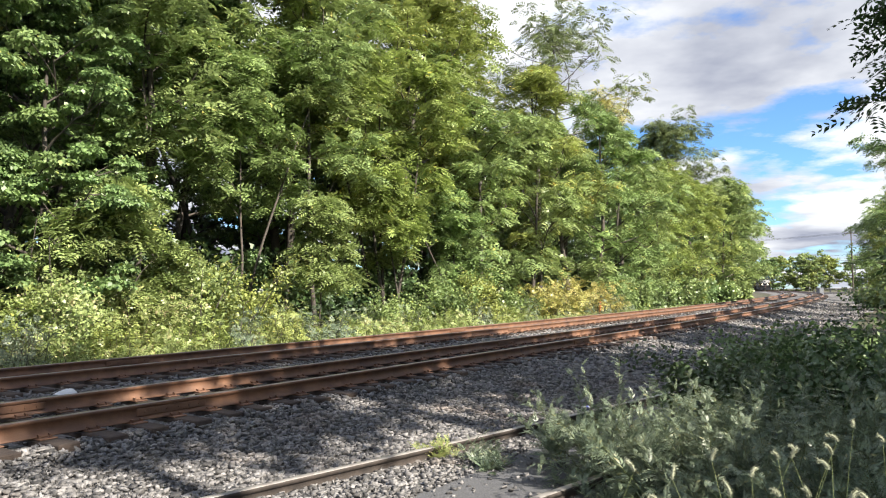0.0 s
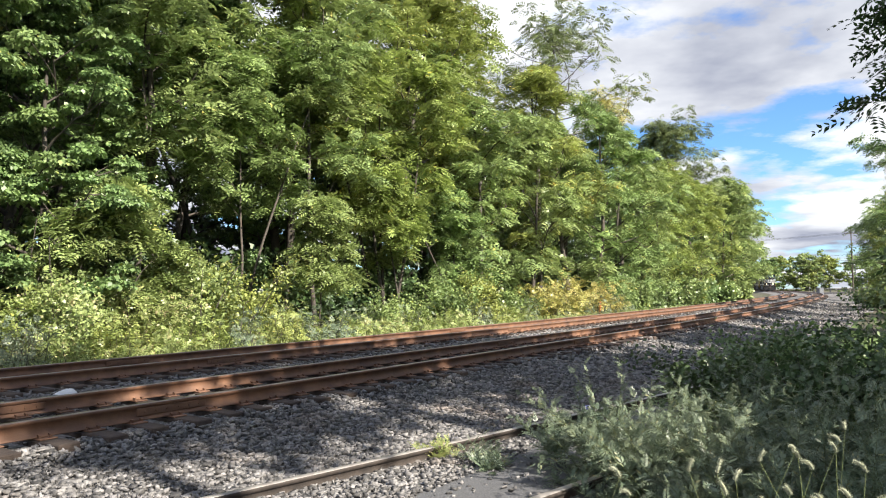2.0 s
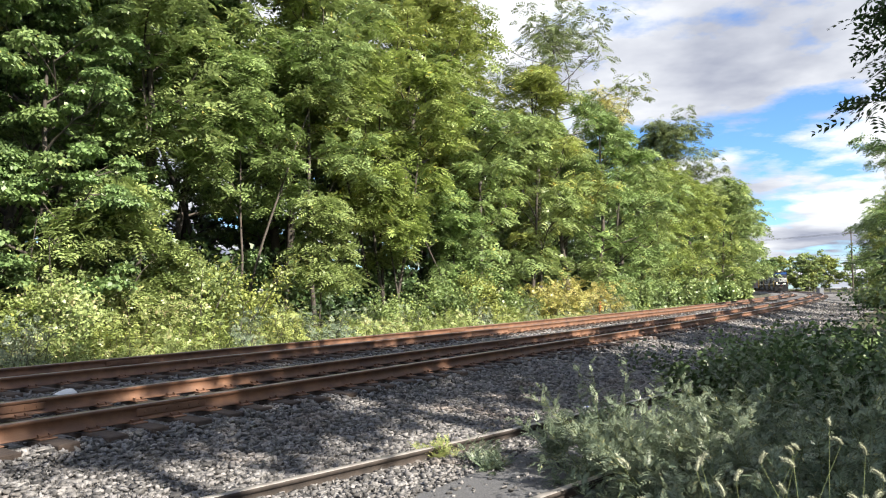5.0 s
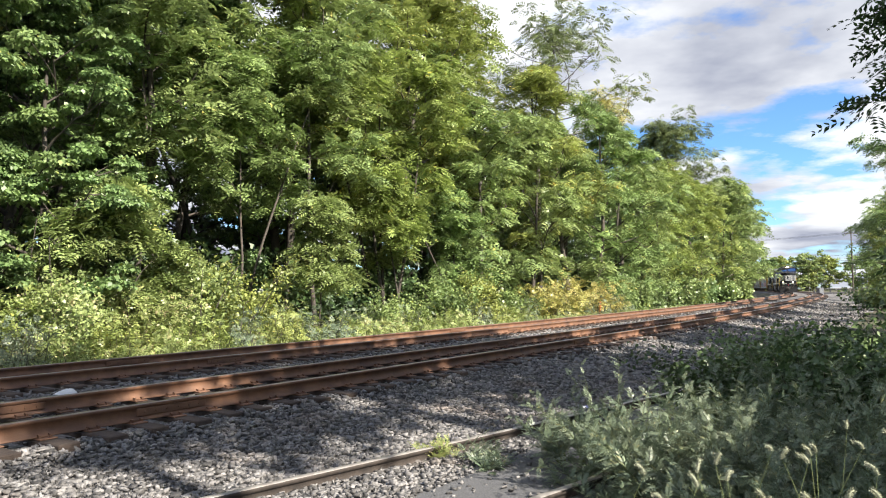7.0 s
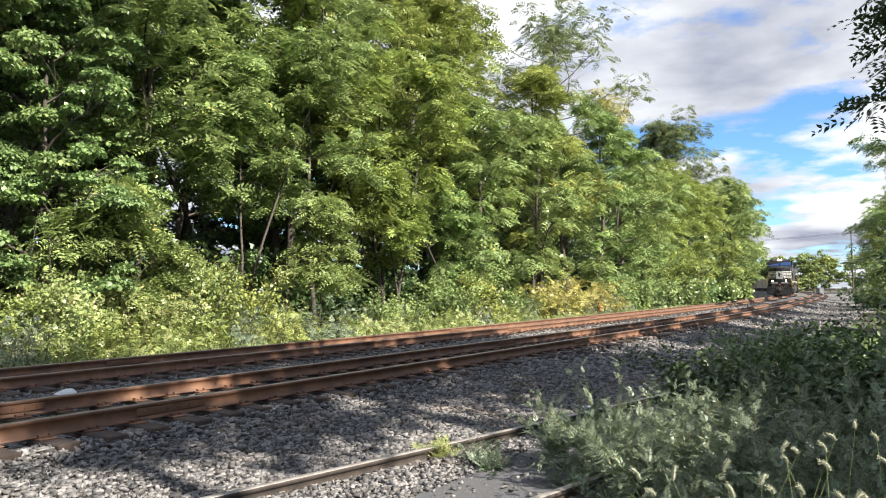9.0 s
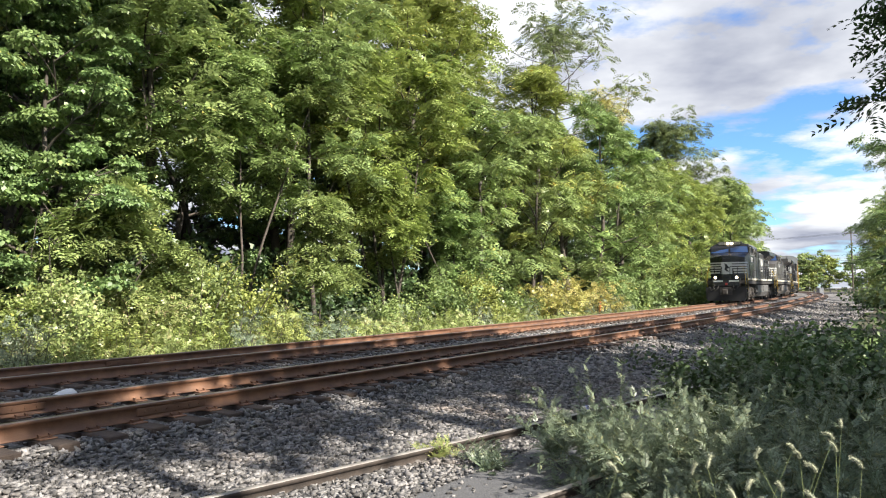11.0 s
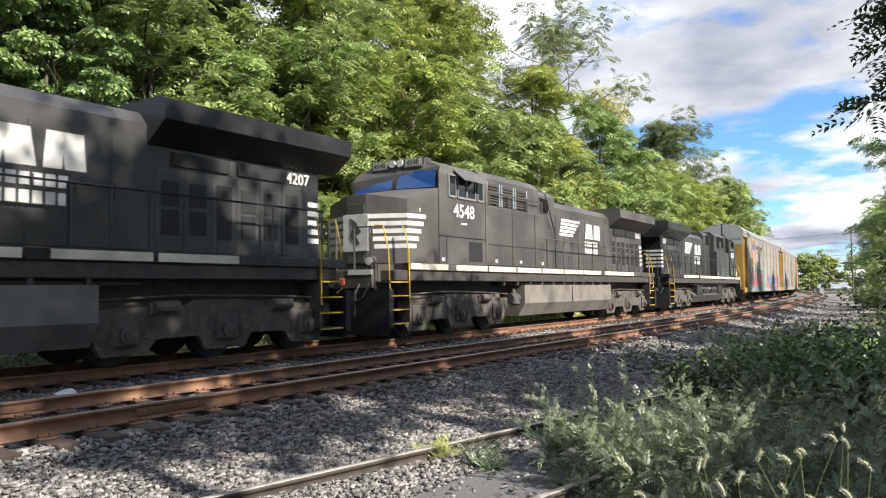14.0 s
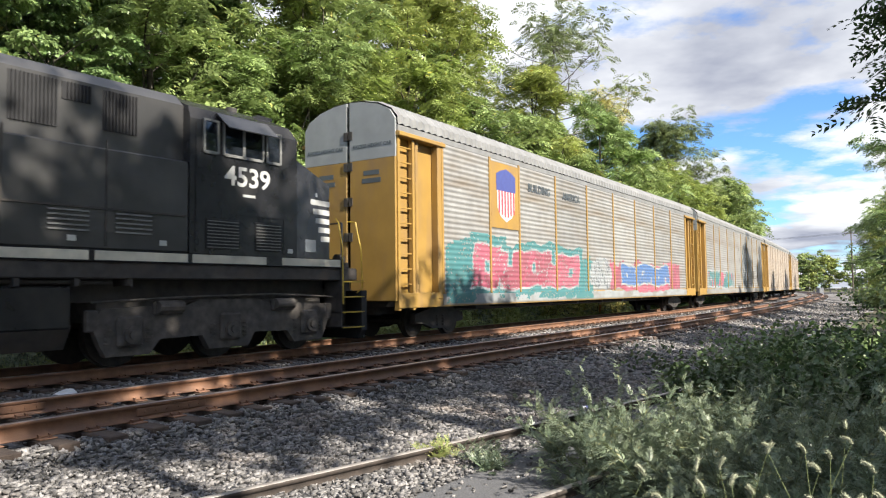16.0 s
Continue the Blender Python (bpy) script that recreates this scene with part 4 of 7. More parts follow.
        for a0, a1, sl in ((0.35, 0.62, 0.25), (0.7, 1.15, -0.2), (1.25, 1.55, 0.1), (1.6, 1.95, -0.1)):
            ol = [(lx(a0), 3.22), (lx(a1), 3.22), (lx(a1 + sl * 0.5), 3.82), (lx(a0 + sl * 0.5), 3.82)]
            prism(bm, ol, sy * 1.018, sy * 1.024, "y")
        part("emblem", bm, M_WHITE, hood, "white barred emblem on the hood side")
        bm = bmesh.new()
        for z in (2.92, 2.64):
            for k in range(7):
                xa, xb = sorted((lx(0.30 + k * 0.2), lx(0.30 + k * 0.2 + 0.15)))
                box(bm, xa, xb, min(sy * 1.018, sy * 1.024), max(sy * 1.018, sy * 1.024), z, z + 0.2)
        part("lettering_bar", bm, M_WHITE, hood, "white unreadable lettering as bars")
    # hood roof: exhaust, hatches, lifting eyes
    bm = bmesh.new()
    box(bm, F + 13.6, F + 14.5, -0.45, 0.45, 4.44, 4.68, 0.03)
    box(bm, F + 11.5, F + 13.4, -0.6, 0.6, 4.44, 4.50, 0.02)
    part("exhaust_housing", bm, M_UNDER, eng)
    # radiator wings
    bm = bmesh.new()
    sec = [(-1.0, 3.86), (-1.54, 4.26), (-1.54, 4.62), (-1.35, 4.68), (1.35, 4.68), (1.54, 4.62), (1.54, 4.26), (1.0, 3.86)]
    prism(bm, sec, F + 16.9, F + 21.7, "x")
    rad = part("radiator_wing", bm, paint, eng, "overhanging flared radiator housing")
    bm = bmesh.new()
    box(bm, F + 20.85, F + 21.2, -1.0, 1.0, 1.94, 3.9, 0.02)
    part("hood_end", bm, paint, eng)
    for sy in (-1, 1):
        for k in range(5):
            bm = bmesh.new()
            box(bm, F + 20.86, F + 21.19, min(sy * 1.0, sy * 1.006), max(sy * 1.0, sy * 1.006), 2.3 + k * 0.2, 2.41 + k * 0.2)
            box(bm, F + 21.2, F + 21.206, min(sy * 0.2, sy * 0.98), max(sy * 0.2, sy * 0.98), 2.3 + k * 0.2, 2.41 + k * 0.2)
            part("end_stripe", bm, M_WHITE, eng, "white band on the hood end")
    for sy in (-1, 1):
        text_part(number, 0.34, M_WHITE, eng, side_m(F + 20.55, sy * 1.02, 3.66), "road_number")
    for sy in (-1, 1):
        for k in range(2):
            bm = bmesh.new()
            box(bm, F + 17.4 + k * 1.5, F + 18.7 + k * 1.5, min(sy * 1.005, sy * 1.05), max(sy * 1.005, sy * 1.05), 3.55, 3.8)
            part("radiator_intake", bm, M_DARKGRILLE, rad)
    # walkway handrails
    for sy in (-1, 1):
        bm = bmesh.new()
        tube(bm, [(F + 9.6, sy * 1.46, 2.96), (F + 20.9, sy * 1.46, 2.96)], 0.02)
        for k in range(9):
            xx = F + 9.7 + k * 1.39
            tube(bm, [(xx, sy * 1.46, 1.9), (xx, sy * 1.46, 2.97)], 0.026)
        part("handrail", bm, paint, eng)
    # fuel tank
    bm = bmesh.new()
    if variant == 0:
        prism(bm, [(-1.44, 1.38), (-1.44, 0.78), (-1.18, 0.38), (1.18, 0.38), (1.44, 0.78), (1.44, 1.38)], F + 8.0, F + 15.8, "x")
        # leading engine gets the shaded tank tone, the one behind the sunlit tone
        tank = part("fuel_tank", bm, M_TANK_SHADE if lit else M_TANK_SUN, eng, "dusty fuel tank in a darker, shaded tone" if lit else "dusty fuel tank in a paler, sunlit tone")
        for sy in (-1, 1):
            bm = bmesh.new(); box(bm, F + 11.8, F + 11.86, min(sy * 1.44, sy * 1.46), max(sy * 1.44, sy * 1.46), 0.8, 1.36); part("tank_strap", bm, M_UNDER, tank)
            bm = bmesh.new(); cyl(bm, (F + 7.6, sy * 1.2, 0.95), 0.18, 0.5, "x", 14); part("blower", bm, M_UNDER, tank)
            bm = bmesh.new(); tube(bm, [(F + 7.55, sy * 1.25, 1.25), (F + 7.5, sy * 1.35, 0.75)], [0.06, 0.16], 12); part("bell", bm, M_UNDER, tank)
    else:
        prism(bm, [(-1.40, 0.75), (-1.18, 0.38), (1.18, 0.38), (1.40, 0.75), (0.7, 1.3), (-0.7, 1.3)], F + 7.6, F + 16.0, "x")
        for sy in (-1, 1):
            for x0, x1 in ((7.6, 8.9), (13.6, 15.0)):
                b2 = bmesh.new()
                box(b2, F + x0, F + x1, min(sy * 0.6, sy * 1.4), max(sy * 0.6, sy * 1.4), 0.7, 1.36, 0.03)
                part("equipment_box", b2, paint, eng)
        tank = part("fuel_tank", bm, M_UNDER, eng, "black fuel tank with air reservoirs")
        for sy in (-1, 1):
            for x0, x1 in ((9.1, 11.1), (11.4, 13.3)):
                bm = bmesh.new()
                cyl(bm, (F + (x0 + x1) / 2, sy * 1.12, 1.08), 0.27, x1 - x0, "x", 20)
                bmesh.ops.bevel(bm, geom=[e for e in bm.edges if abs(e.verts[0].co.x - e.verts[1].co.x) < 1e-4], offset=0.08, segments=3, affect="EDGES")
                part("air_tank", bm, paint, tank, "round air reservoir", smooth=False)
    for xc in (F + 4.4, F + 18.5):
        engine_truck(eng, xc)
    tagged(eng, {"4207": "black diesel locomotive with white nose bands, headlights lit, leading the train", "4548": "black diesel locomotive with white nose bands, second in the train", "4539": "black diesel locomotive turned backwards, coupled before the autoracks"}[number], "locomotive", group="locomotives of the train")
    return eng


def car_truck(car, xc):
    bm = bmesh.new()
    for sy in (-1, 1):
        y0, y1 = sorted((sy * 0.92, sy * 1.06))
        prism(bm, [(-1.2, 0.38), (-1.2, 0.62), (-0.6, 0.72), (-0.3, 0.85), (0.3, 0.85), (0.6, 0.72), (1.2, 0.62), (1.2, 0.38), (0.75, 0.34), (0.35, 0.2), (-0.35, 0.2), (-0.75, 0.34)], y0, y1, "y")
        for k in range(4):
            cyl(bm, (-0.14, sy * 1.03, 0.3 + k * 0.08), 0.07, 0.04, "z", 10)
            cyl(bm, (0.14, sy * 1.03, 0.3 + k * 0.08), 0.07, 0.04, "z", 10)
    box(bm, -0.25, 0.25, -1.0, 1.0, 0.45, 0.8)
    tr = part("truck", bm, M_UNDER, car, "rusty two-axle truck", m=pose(xc, 0, 0))
    for ax in (-0.89, 0.89):
        mesh_part("wheelset", wheelset(0.42), tr, m=pose(ax, 0, 0.42))


CORR = {}


def ridge(z):
    """How far the side's level corrugations stand out at height z over the sill."""
    return 0.019 * (0.5 - 0.5 * np.cos(2 * np.pi * np.asarray(z) / 0.1436))


def corrugated(w, h, mat):
    """A side panel with level corrugations, w wide and h high, facing -y."""
    key = (round(w, 2), round(h, 2), mat.name)
    if key not in CORR:
        n = int(h / 0.0239)
        V, Fc = [], []
        for i in range(n + 1):
            z = h * i / n
            V += [(0, -float(ridge(z)), z), (w, -float(ridge(z)), z)]
        for i in range(n):
            Fc.append((2 * i, 2 * i + 1, 2 * i + 3, 2 * i + 2))
        CORR[key] = mesh_from("side_panel", V, Fc, mat)
    return CORR[key]


def wander(x, z, seed):
    """Smooth uneven field of about -1 to 1."""
    r = np.random.default_rng(seed)
    v = 0 * x
    for f, amp in ((0.7, 0.4), (1.6, 0.3), (3.7, 0.2), (8.1, 0.13), (17.0, 0.1)):
        for _ in range(2):
            t, ph = r.uniform(0, 6.28, 2)
            v = v + amp * np.sin(f * 2.2 * (x * math.cos(t) + z * math.sin(t)) + ph)
    return v


def block_letters(x, z, x0, x1, count, z0, z1, seed):
    """Distance to a row of fat rounded block shapes with notches and holes; they spell nothing."""
    r = np.random.default_rng(seed)
    best = np.full(x.shape, 9.0)
    step = (x1 - x0) / count
    for k in range(count):
        cx, cz = x0 + (k + 0.5) * step, (z0 + z1) / 2 + r.uniform(-0.06, 0.06)
        hw, hh = step * r.uniform(0.46, 0.54), (z1 - z0) / 2 * r.uniform(0.9, 1.08)
        px = (x - cx) + (z - cz) * r.uniform(-0.18, 0.18) + 0.05 * np.sin(6 * (z - cz) + k)
        pz = (z - cz) + 0.05 * np.sin(4 * px + 2 * k)
        d = np.maximum(np.abs(px) - hw, np.abs(pz) - hh)
        # a hole or a notch from above or below
        nx, nw, up = r.uniform(-0.15, 0.15) * hw, hw * r.uniform(0.14, 0.26), (-1, 1)[int(r.integers(2))]
        hole = np.maximum(np.abs(px - nx) - nw, np.abs(pz - up * hh * (0.75 if k % 2 else 0.0)) - hh * (0.5 if k % 2 else 0.3))
        d = np.maximum(d, -hole)
        best = np.minimum(best, d)
    return best


def graffiti(car, a, sy, style):
    """Spray paint lying on the corrugated side, a thin uneven coat cut into colours."""
    step = 0.05
    xs = np.arange(2.15, 26.2, step)
    zs = np.arange(-0.29, 1.75 if style == 0 else 3.6, 0.0359)
    X, Z = np.meshgrid(xs, zs, indexing="ij")
    i = np.arange(X.size).reshape(X.shape)
    quad = np.stack([i[:-1, :-1], i[1:, :-1], i[1:, 1:], i[:-1, 1:]], -1).reshape(-1, 4)
    cx, cz = ((X[:-1, :-1] + X[1:, 1:]) / 2).ravel(), ((Z[:-1, :-1] + Z[1:, 1:]) / 2).ravel()
    w, w2, fine = wander(cx, cz, 3 + style), wander(cx, cz, 8 + style), wander(cx * 3, cz * 3, 12)
    speck = np.random.default_rng(21).random(len(cx))
    col = np.full(len(cx), -1)
    TEAL, PINK, ROSE, PALE, BLUE, DARK = range(6)
    if style == 0:
        teal = (cx < 4.6) & (cz < 1.45 + 0.25 * w - 0.5 * np.clip(2.6 - cx, 0, 1))
        col[teal] = TEAL
        d = block_letters(cx, cz, 3.6, 11.3, 5, 0.12, 1.28, 4)
        col[(d < 0.30 + 0.10 * w) & (cx < 12.3)] = TEAL
        col[(cx > 11.0) & (cx < 12.7) & (cz < 1.1 + 0.35 * w)] = TEAL
        col[d < 0.05] = PALE
        col[d < -0.01] = PINK
        col[(d < -0.05) & (w2 > 0.22)] = ROSE
        col[(d < 0) & (np.abs(fine) < 0.06) & (w > 0)] = PALE
        red = (cx > 14.6) & (cx < 25.0) & (cz < 1.2 + 0.2 * w) & (cz > -0.05 + 0.1 * w2)
        col[red & (w2 < 0.25)] = PINK
        col[red & (w2 >= 0.25)] = ROSE
        d = block_letters(cx, cz, 16.0, 23.0, 6, 0.25, 1.05, 6)
        col[d < 0.10] = PALE
        col[d < 0.02] = BLUE
        scrawl = (np.hypot((cx - 13.6) / 1.15, (cz - 0.62) / 0.6) < 1 + 0.2 * w)
        col[scrawl] = PALE
        col[scrawl & (np.abs(wander(cx * 2.6, cz * 2.6, 31)) < 0.16)] = DARK
        low = cz < 0
        col[low & (w > -0.1) & (col < 0)] = PALE
        col[(cz < -0.03) & (w2 > 0.35)] = PALE
    else:
        d = block_letters(cx, cz, 2.6, 11.5, 6, 0.1, 1.0, 9)
        col[(d < 0.15 + 0.1 * w)] = PALE
        col[d < 0.0] = TEAL
        col[(d < -0.02) & (w2 > 0.2)] = PINK
        smoke = np.hypot((cx - 17) / 3.0, (cz - 1.6) / 1.7) < 0.9 + 0.3 * w
        col[smoke & (fine > -0.25)] = DARK
        col[smoke & (np.abs(w2) < 0.1)] = PALE
    # thin coat: the metal shows through in specks and along worn ridges
    col[speck < 0.05 + 0.08 * (w > 0.3)] = -1
    keep = col >= 0
    used = np.unique(quad[keep])
    back = np.zeros(X.size, int); back[used] = np.arange(len(used))
    out = np.where(Z < 0, 0.024, 0.003 + ridge(np.maximum(Z, 0)))
    V = np.stack([a + X, sy * (1.552 + out), 1.17 + Z], -1).reshape(-1, 3)[used]
    F = back[quad[keep]]
    me = mesh_from("spray_paint", V, F if sy < 0 else F[:, ::-1], [M_TEAL, M_PINK, M_ROSE, M_PALE, M_BLUE, M_SMOKE])
    me.polygons.foreach_set("material_index", col[keep].astype(np.int32))
    mesh_part("spray_paint", me, car, "pink, teal and blue graffiti over the corrugated side" if style == 0 else "teal and dark graffiti over the corrugated side")


def make_autorack(style):
    """Enclosed two-deck car carrier, 28.3 m long."""
    L = 28.3
    a = -L / 2
    car = new("autorack_car")
    panel = M_GALV if style < 2 else M_OLDPANEL
    bm = bmesh.new()
    box(bm, a + 0.3, -a - 0.3, -1.45, 1.45, 0.82, 1.02, 0.02)
    box(bm, a + 0.5, -a - 0.5, -0.4, 0.4, 0.62, 0.85)
    for sx in (-1, 1):
        xa, xb = sorted((sx * (L / 2 - 0.4), sx * (L / 2 + 0.42)))
        box(bm, xa, xb, -0.13, 0.13, 0.72, 0.98, 0.03)
    for k in range(9):
        box(bm, a + 4 + k * 2.5, a + 4.15 + k * 2.5, -1.4, 1.4, 0.7, 0.84)
    part("underframe", bm, M_UNDER, car)
    bm = bmesh.new()
    for sy in (-1, 1):
        box(bm, a + 0.05, -a - 0.05, min(sy * 1.46, sy * 1.56), max(sy * 1.46, sy * 1.56), 0.80, 1.18, 0.01)
        b2 = bmesh.new()
        box(b2, a + 0.05, -a - 0.05, min(sy * 1.46, sy * 1.56), max(sy * 1.46, sy * 1.56), 5.18, 5.34, 0.01)
        part("top_rail", b2, M_ROOF, car)
        b2 = bmesh.new()
        box(b2, a + 2.0, -a - 2.0, min(sy * 1.56, sy * 1.572), max(sy * 1.56, sy * 1.572), 0.84, 1.14)
        part("sill_plate", b2, panel, car)
        # recessed end bays
        for sx in (-1, 1):
            xa, xb = sorted((sx * (L / 2 - 1.95), sx * (L / 2 - 0.1)))
            box(bm, xa, xb, min(sy * 1.30, sy * 1.36), max(sy * 1.30, sy * 1.36), 1.18, 5.18)
            xa, xb = sorted((sx * (L / 2 - 2.0), sx * (L / 2 - 1.78)))
            box(bm, xa, xb, min(sy * 1.36, sy * 1.58), max(sy * 1.36, sy * 1.58), 1.0, 5.2, 0.02)
            xa, xb = sorted((sx * (L / 2 - 1.0), sx * (L / 2 - 0.88)))
            box(bm, xa, xb, min(sy * 1.36, sy * 1.5), max(sy * 1.36, sy * 1.5), 1.1, 5.18, 0.02)
    side = part("side_frame", bm, M_YELLOW, car, "yellow steel frame")
    posts = [a + p for p in (2.0, 4.6, 6.5, 9.3, 12.2, 15.1, 17.9, 20.7, 23.5)] + [-a - 2.0]
    for sy in (-1, 1):
        for p, q in zip(posts, posts[1:]):
            me = corrugated(q - p, 4.02, panel)
            mesh_part("side_panel", me, car, m=pose(p if sy < 0 else q, sy * 1.55, 1.17, 0, 0, 0 if sy < 0 else 180))
        bm = bmesh.new()
        box(bm, -0.045, 0.045, -0.03, 0.022, 1.15, 5.2, 0.006)
        me = bpy.data.meshes.new("side_post"); bm.to_mesh(me); bm.free(); me.materials.append(M_YELLOW if style < 2 else M_OLDPANEL)
        for p in posts:
            mesh_part("side_post", me, car, m=pose(p, sy * 1.565, 0))
    # rounded, ribbed roof
    V, Fc = [], []
    prof = [(-1.56, 5.34), (-1.54, 5.56), (-1.36, 5.78), (-0.95, 5.98), (-0.45, 6.09), (0.0, 6.12), (0.45, 6.09), (0.95, 5.98), (1.36, 5.78), (1.54, 5.56), (1.56, 5.34)]
    n = int(L / 0.15)
    for i in range(n + 1):
        x = a + 0.05 + (L - 0.1) * i / n
        e = 0.036 if i % 2 else 0.0
        for y, z in prof:
            V.append((x, y * (1 + e * 0.5), z + e))
    k = len(prof)
    for i in range(n):
        for j in range(k - 1):
            Fc.append((i * k + j, i * k + j + 1, (i + 1) * k + j + 1, (i + 1) * k + j))
    mesh_part("roof", mesh_from("roof", V, Fc, M_ROOF), car, "ribbed galvanised roof")
    # end doors: two leaves, yellow below and white above
    for sx in (-1, 1):
        for sy in (-1, 1):
            bm = bmesh.new()
            ya, yb = sorted((sy * 0.05, sy * 1.5))
            xa, xb = sorted((sx * (L / 2 - 0.08), sx * (L / 2)))
            box(bm, xa, xb, ya, yb, 0.98, 4.55, 0.015)
            dr = part("end_door", bm, M_YELLOW, car, "yellow end door leaf")
            bm = bmesh.new()
            prism(bm, [(sy * 0.05, 4.55), (sy * 1.5, 4.55), (sy * 1.5, 5.5), (sy * 1.34, 5.74), (sy * 0.95, 5.94), (sy * 0.45, 6.05), (sy * 0.05, 6.08)], xa, xb, "x")
            part("door_top", bm, M_PALE, dr, "white upper part of the end door")
            for z in (1.6, 2.5, 3.4, 4.3, 5.1):
                bm = bmesh.new()
                box(bm, min(xa, xb) - 0.02, max(xa, xb) + 0.02, min(sy * 0.02, sy * 0.14), max(sy * 0.02, sy * 0.14), z, z + 0.22)
                part("hinge", bm, M_UNDER, dr)
            text_part("EXCESS HEIGHT CAR", 0.13, M_SMOKE, dr, pose(sx * (L / 2 + 0.003), sy * 0.78, 4.9, 90, 0, 90 * sx), "warning_lettering")
            bm = bmesh.new()
            box(bm, min(sx * L / 2, sx * (L / 2 + 0.004)), max(sx * L / 2, sx * (L / 2 + 0.004)), min(sy * 0.5, sy * 1.0), max(sy * 0.5, sy * 1.0), 4.15, 4.27)
            box(bm, min(sx * L / 2, sx * (L / 2 + 0.004)), max(sx * L / 2, sx * (L / 2 + 0.004)), min(sy * 0.45, sy * 1.05), max(sy * 0.45, sy * 1.05), 3.95, 4.07)
            part("lettering_bar", bm, M_SMOKE, dr)
            # ladder on the corner
            bm = bmesh.new()
            for xx in (0.10, 0.72):
                xl = sx * (L / 2 - xx)
                box(bm, xl - 0.05, xl + 0.05, min(sy * 1.42, sy * 1.54), max(sy * 1.42, sy * 1.52), 0.75, 5.2)
            for j in range(11):
                xl = sorted((sx * (L / 2 - 0.10), sx * (L / 2 - 0.72)))
                box(bm, xl[0], xl[1], min(sy * 1.46, sy * 1.5), max(sy * 1.46, sy * 1.5), 1.0 + j * 0.38, 1.03 + j * 0.38)
            part("ladder", bm, M_YELLOW, car, "yellow corner ladder")
            bm = bmesh.new()
            xa, xb = sorted((sx * (L / 2 - 0.02), sx * (L / 2 - 2.1)))
            box(bm, xa, xb, min(sy * 1.36, sy * 1.64), max(sy * 1.36, sy * 1.64), 5.06, 5.17, 0.015)
            part("header_bar", bm, M_YELLOW, car)
    for sy in (-1, 1):
        if style == 0:
            # emblem shield on a yellow panel
            bm = bmesh.new(); box(bm, a + 4.66, a + 6.44, min(sy * 1.579, sy * 1.585), max(sy * 1.579, sy * 1.585), 3.1, 5.1)
            pl = part("emblem_panel", bm, M_YELLOW, car, "yellow panel with a shield emblem")
            cx = a + 5.6
            bm = bmesh.new()
            prism(bm, [(cx - 0.62, 4.25), (cx - 0.62, 4.75), (cx - 0.4, 4.85), (cx, 4.95), (cx + 0.4, 4.85), (cx + 0.62, 4.75), (cx + 0.62, 4.25)], sy * 1.586, sy * 1.592, "y")
            part("emblem_top", bm, M_NAVY, pl)
            bm = bmesh.new()
            prism(bm, [(cx - 0.58, 4.25), (cx + 0.58, 4.25), (cx + 0.56, 3.7), (cx + 0.35, 3.45), (cx, 3.3), (cx - 0.35, 3.45), (cx - 0.56, 3.7)], sy * 1.586, sy * 1.590, "y")
            part("emblem_shield", bm, M_WHITE, pl)
            bm = bmesh.new()
            for j in range(6):
                x = cx - 0.5 + j * 0.19
                box(bm, x, x + 0.09, min(sy * 1.590, sy * 1.594), max(sy * 1.590, sy * 1.594), 3.42 + abs(j - 2.5) * 0.06, 4.25)
            part("emblem_stripe", bm, M_CRIMSON, pl)
            text_part("BUILDING", 0.38, M_SMOKE, car, side_m(a + 8.0, sy * 1.584, 4.55), "slogan_lettering")
            text_part("AMERICA", 0.38, M_SMOKE, car, side_m(a + 10.7, sy * 1.584, 4.55), "slogan_lettering")
            graffiti(car, a, sy, 0)
        elif style == 1:
            graffiti(car, a, sy, 1)
    for sx in (-1, 1):
        car_truck(car, sx * (L / 2 - 2.6))
    tagged(car, {0: "yellow and silver autorack car with pink and teal graffiti", 1: "weathered silver autorack car with dark graffiti", 2: "brown-stained autorack car in the train"}[style], "freight car", group="autorack cars of the train")
    return car


# things of the train: object, middle behind the reference, distance of the trucks, turned round
TRAIN = []
HEAD = -14.75
for i_, (num_, var_) in enumerate((("4207", 0), ("4548", 0), ("4539", 1))):
    TRAIN.append((make_engine(num_, var_, lit=(i_ == 0)), HEAD + 11.15 + (0.0, 22.35, 45.7)[i_], 14.1, i_ == 2))
CAR0 = 53.6
RACK2 = None
for i_ in range(5):
    if i_ < 2:
        c_ = make_autorack(i_)
    elif RACK2 is None:
        c_ = RACK2 = make_autorack(2)
    else:
        c_ = copy_thing(RACK2, Matrix.Identity(4))
    TRAIN.append((c_, CAR0 + 14.15 + 29.2 * i_, 23.1, False))
# ---------------- plants ----------------
def quads_leaf(C, D, Nn, ln, wd):
    """Pointed leaves: base at C, along D, normal about Nn. Returns verts (n,4,3)."""
    D = D / np.linalg.norm(D, axis=-1, keepdims=True)
    W = np.cross(Nn, D)
    W = W / (np.linalg.norm(W, axis=-1, keepdims=True) + 1e-9)
    U = np.cross(D, W)
    ln = np.asarray(ln)[..., None]; wd = np.asarray(wd)[..., None]
    return np.stack([C, C + D * ln * 0.45 + W * wd * 0.5 + U * wd * 0.12, C + D * ln - U * ln * 0.08, C + D * ln * 0.45 - W * wd * 0.5 + U * wd * 0.12], -2)


def unit(rng, n):
    v = rng.normal(size=(n, 3))
    return v / np.linalg.norm(v, axis=1, keepdims=True)


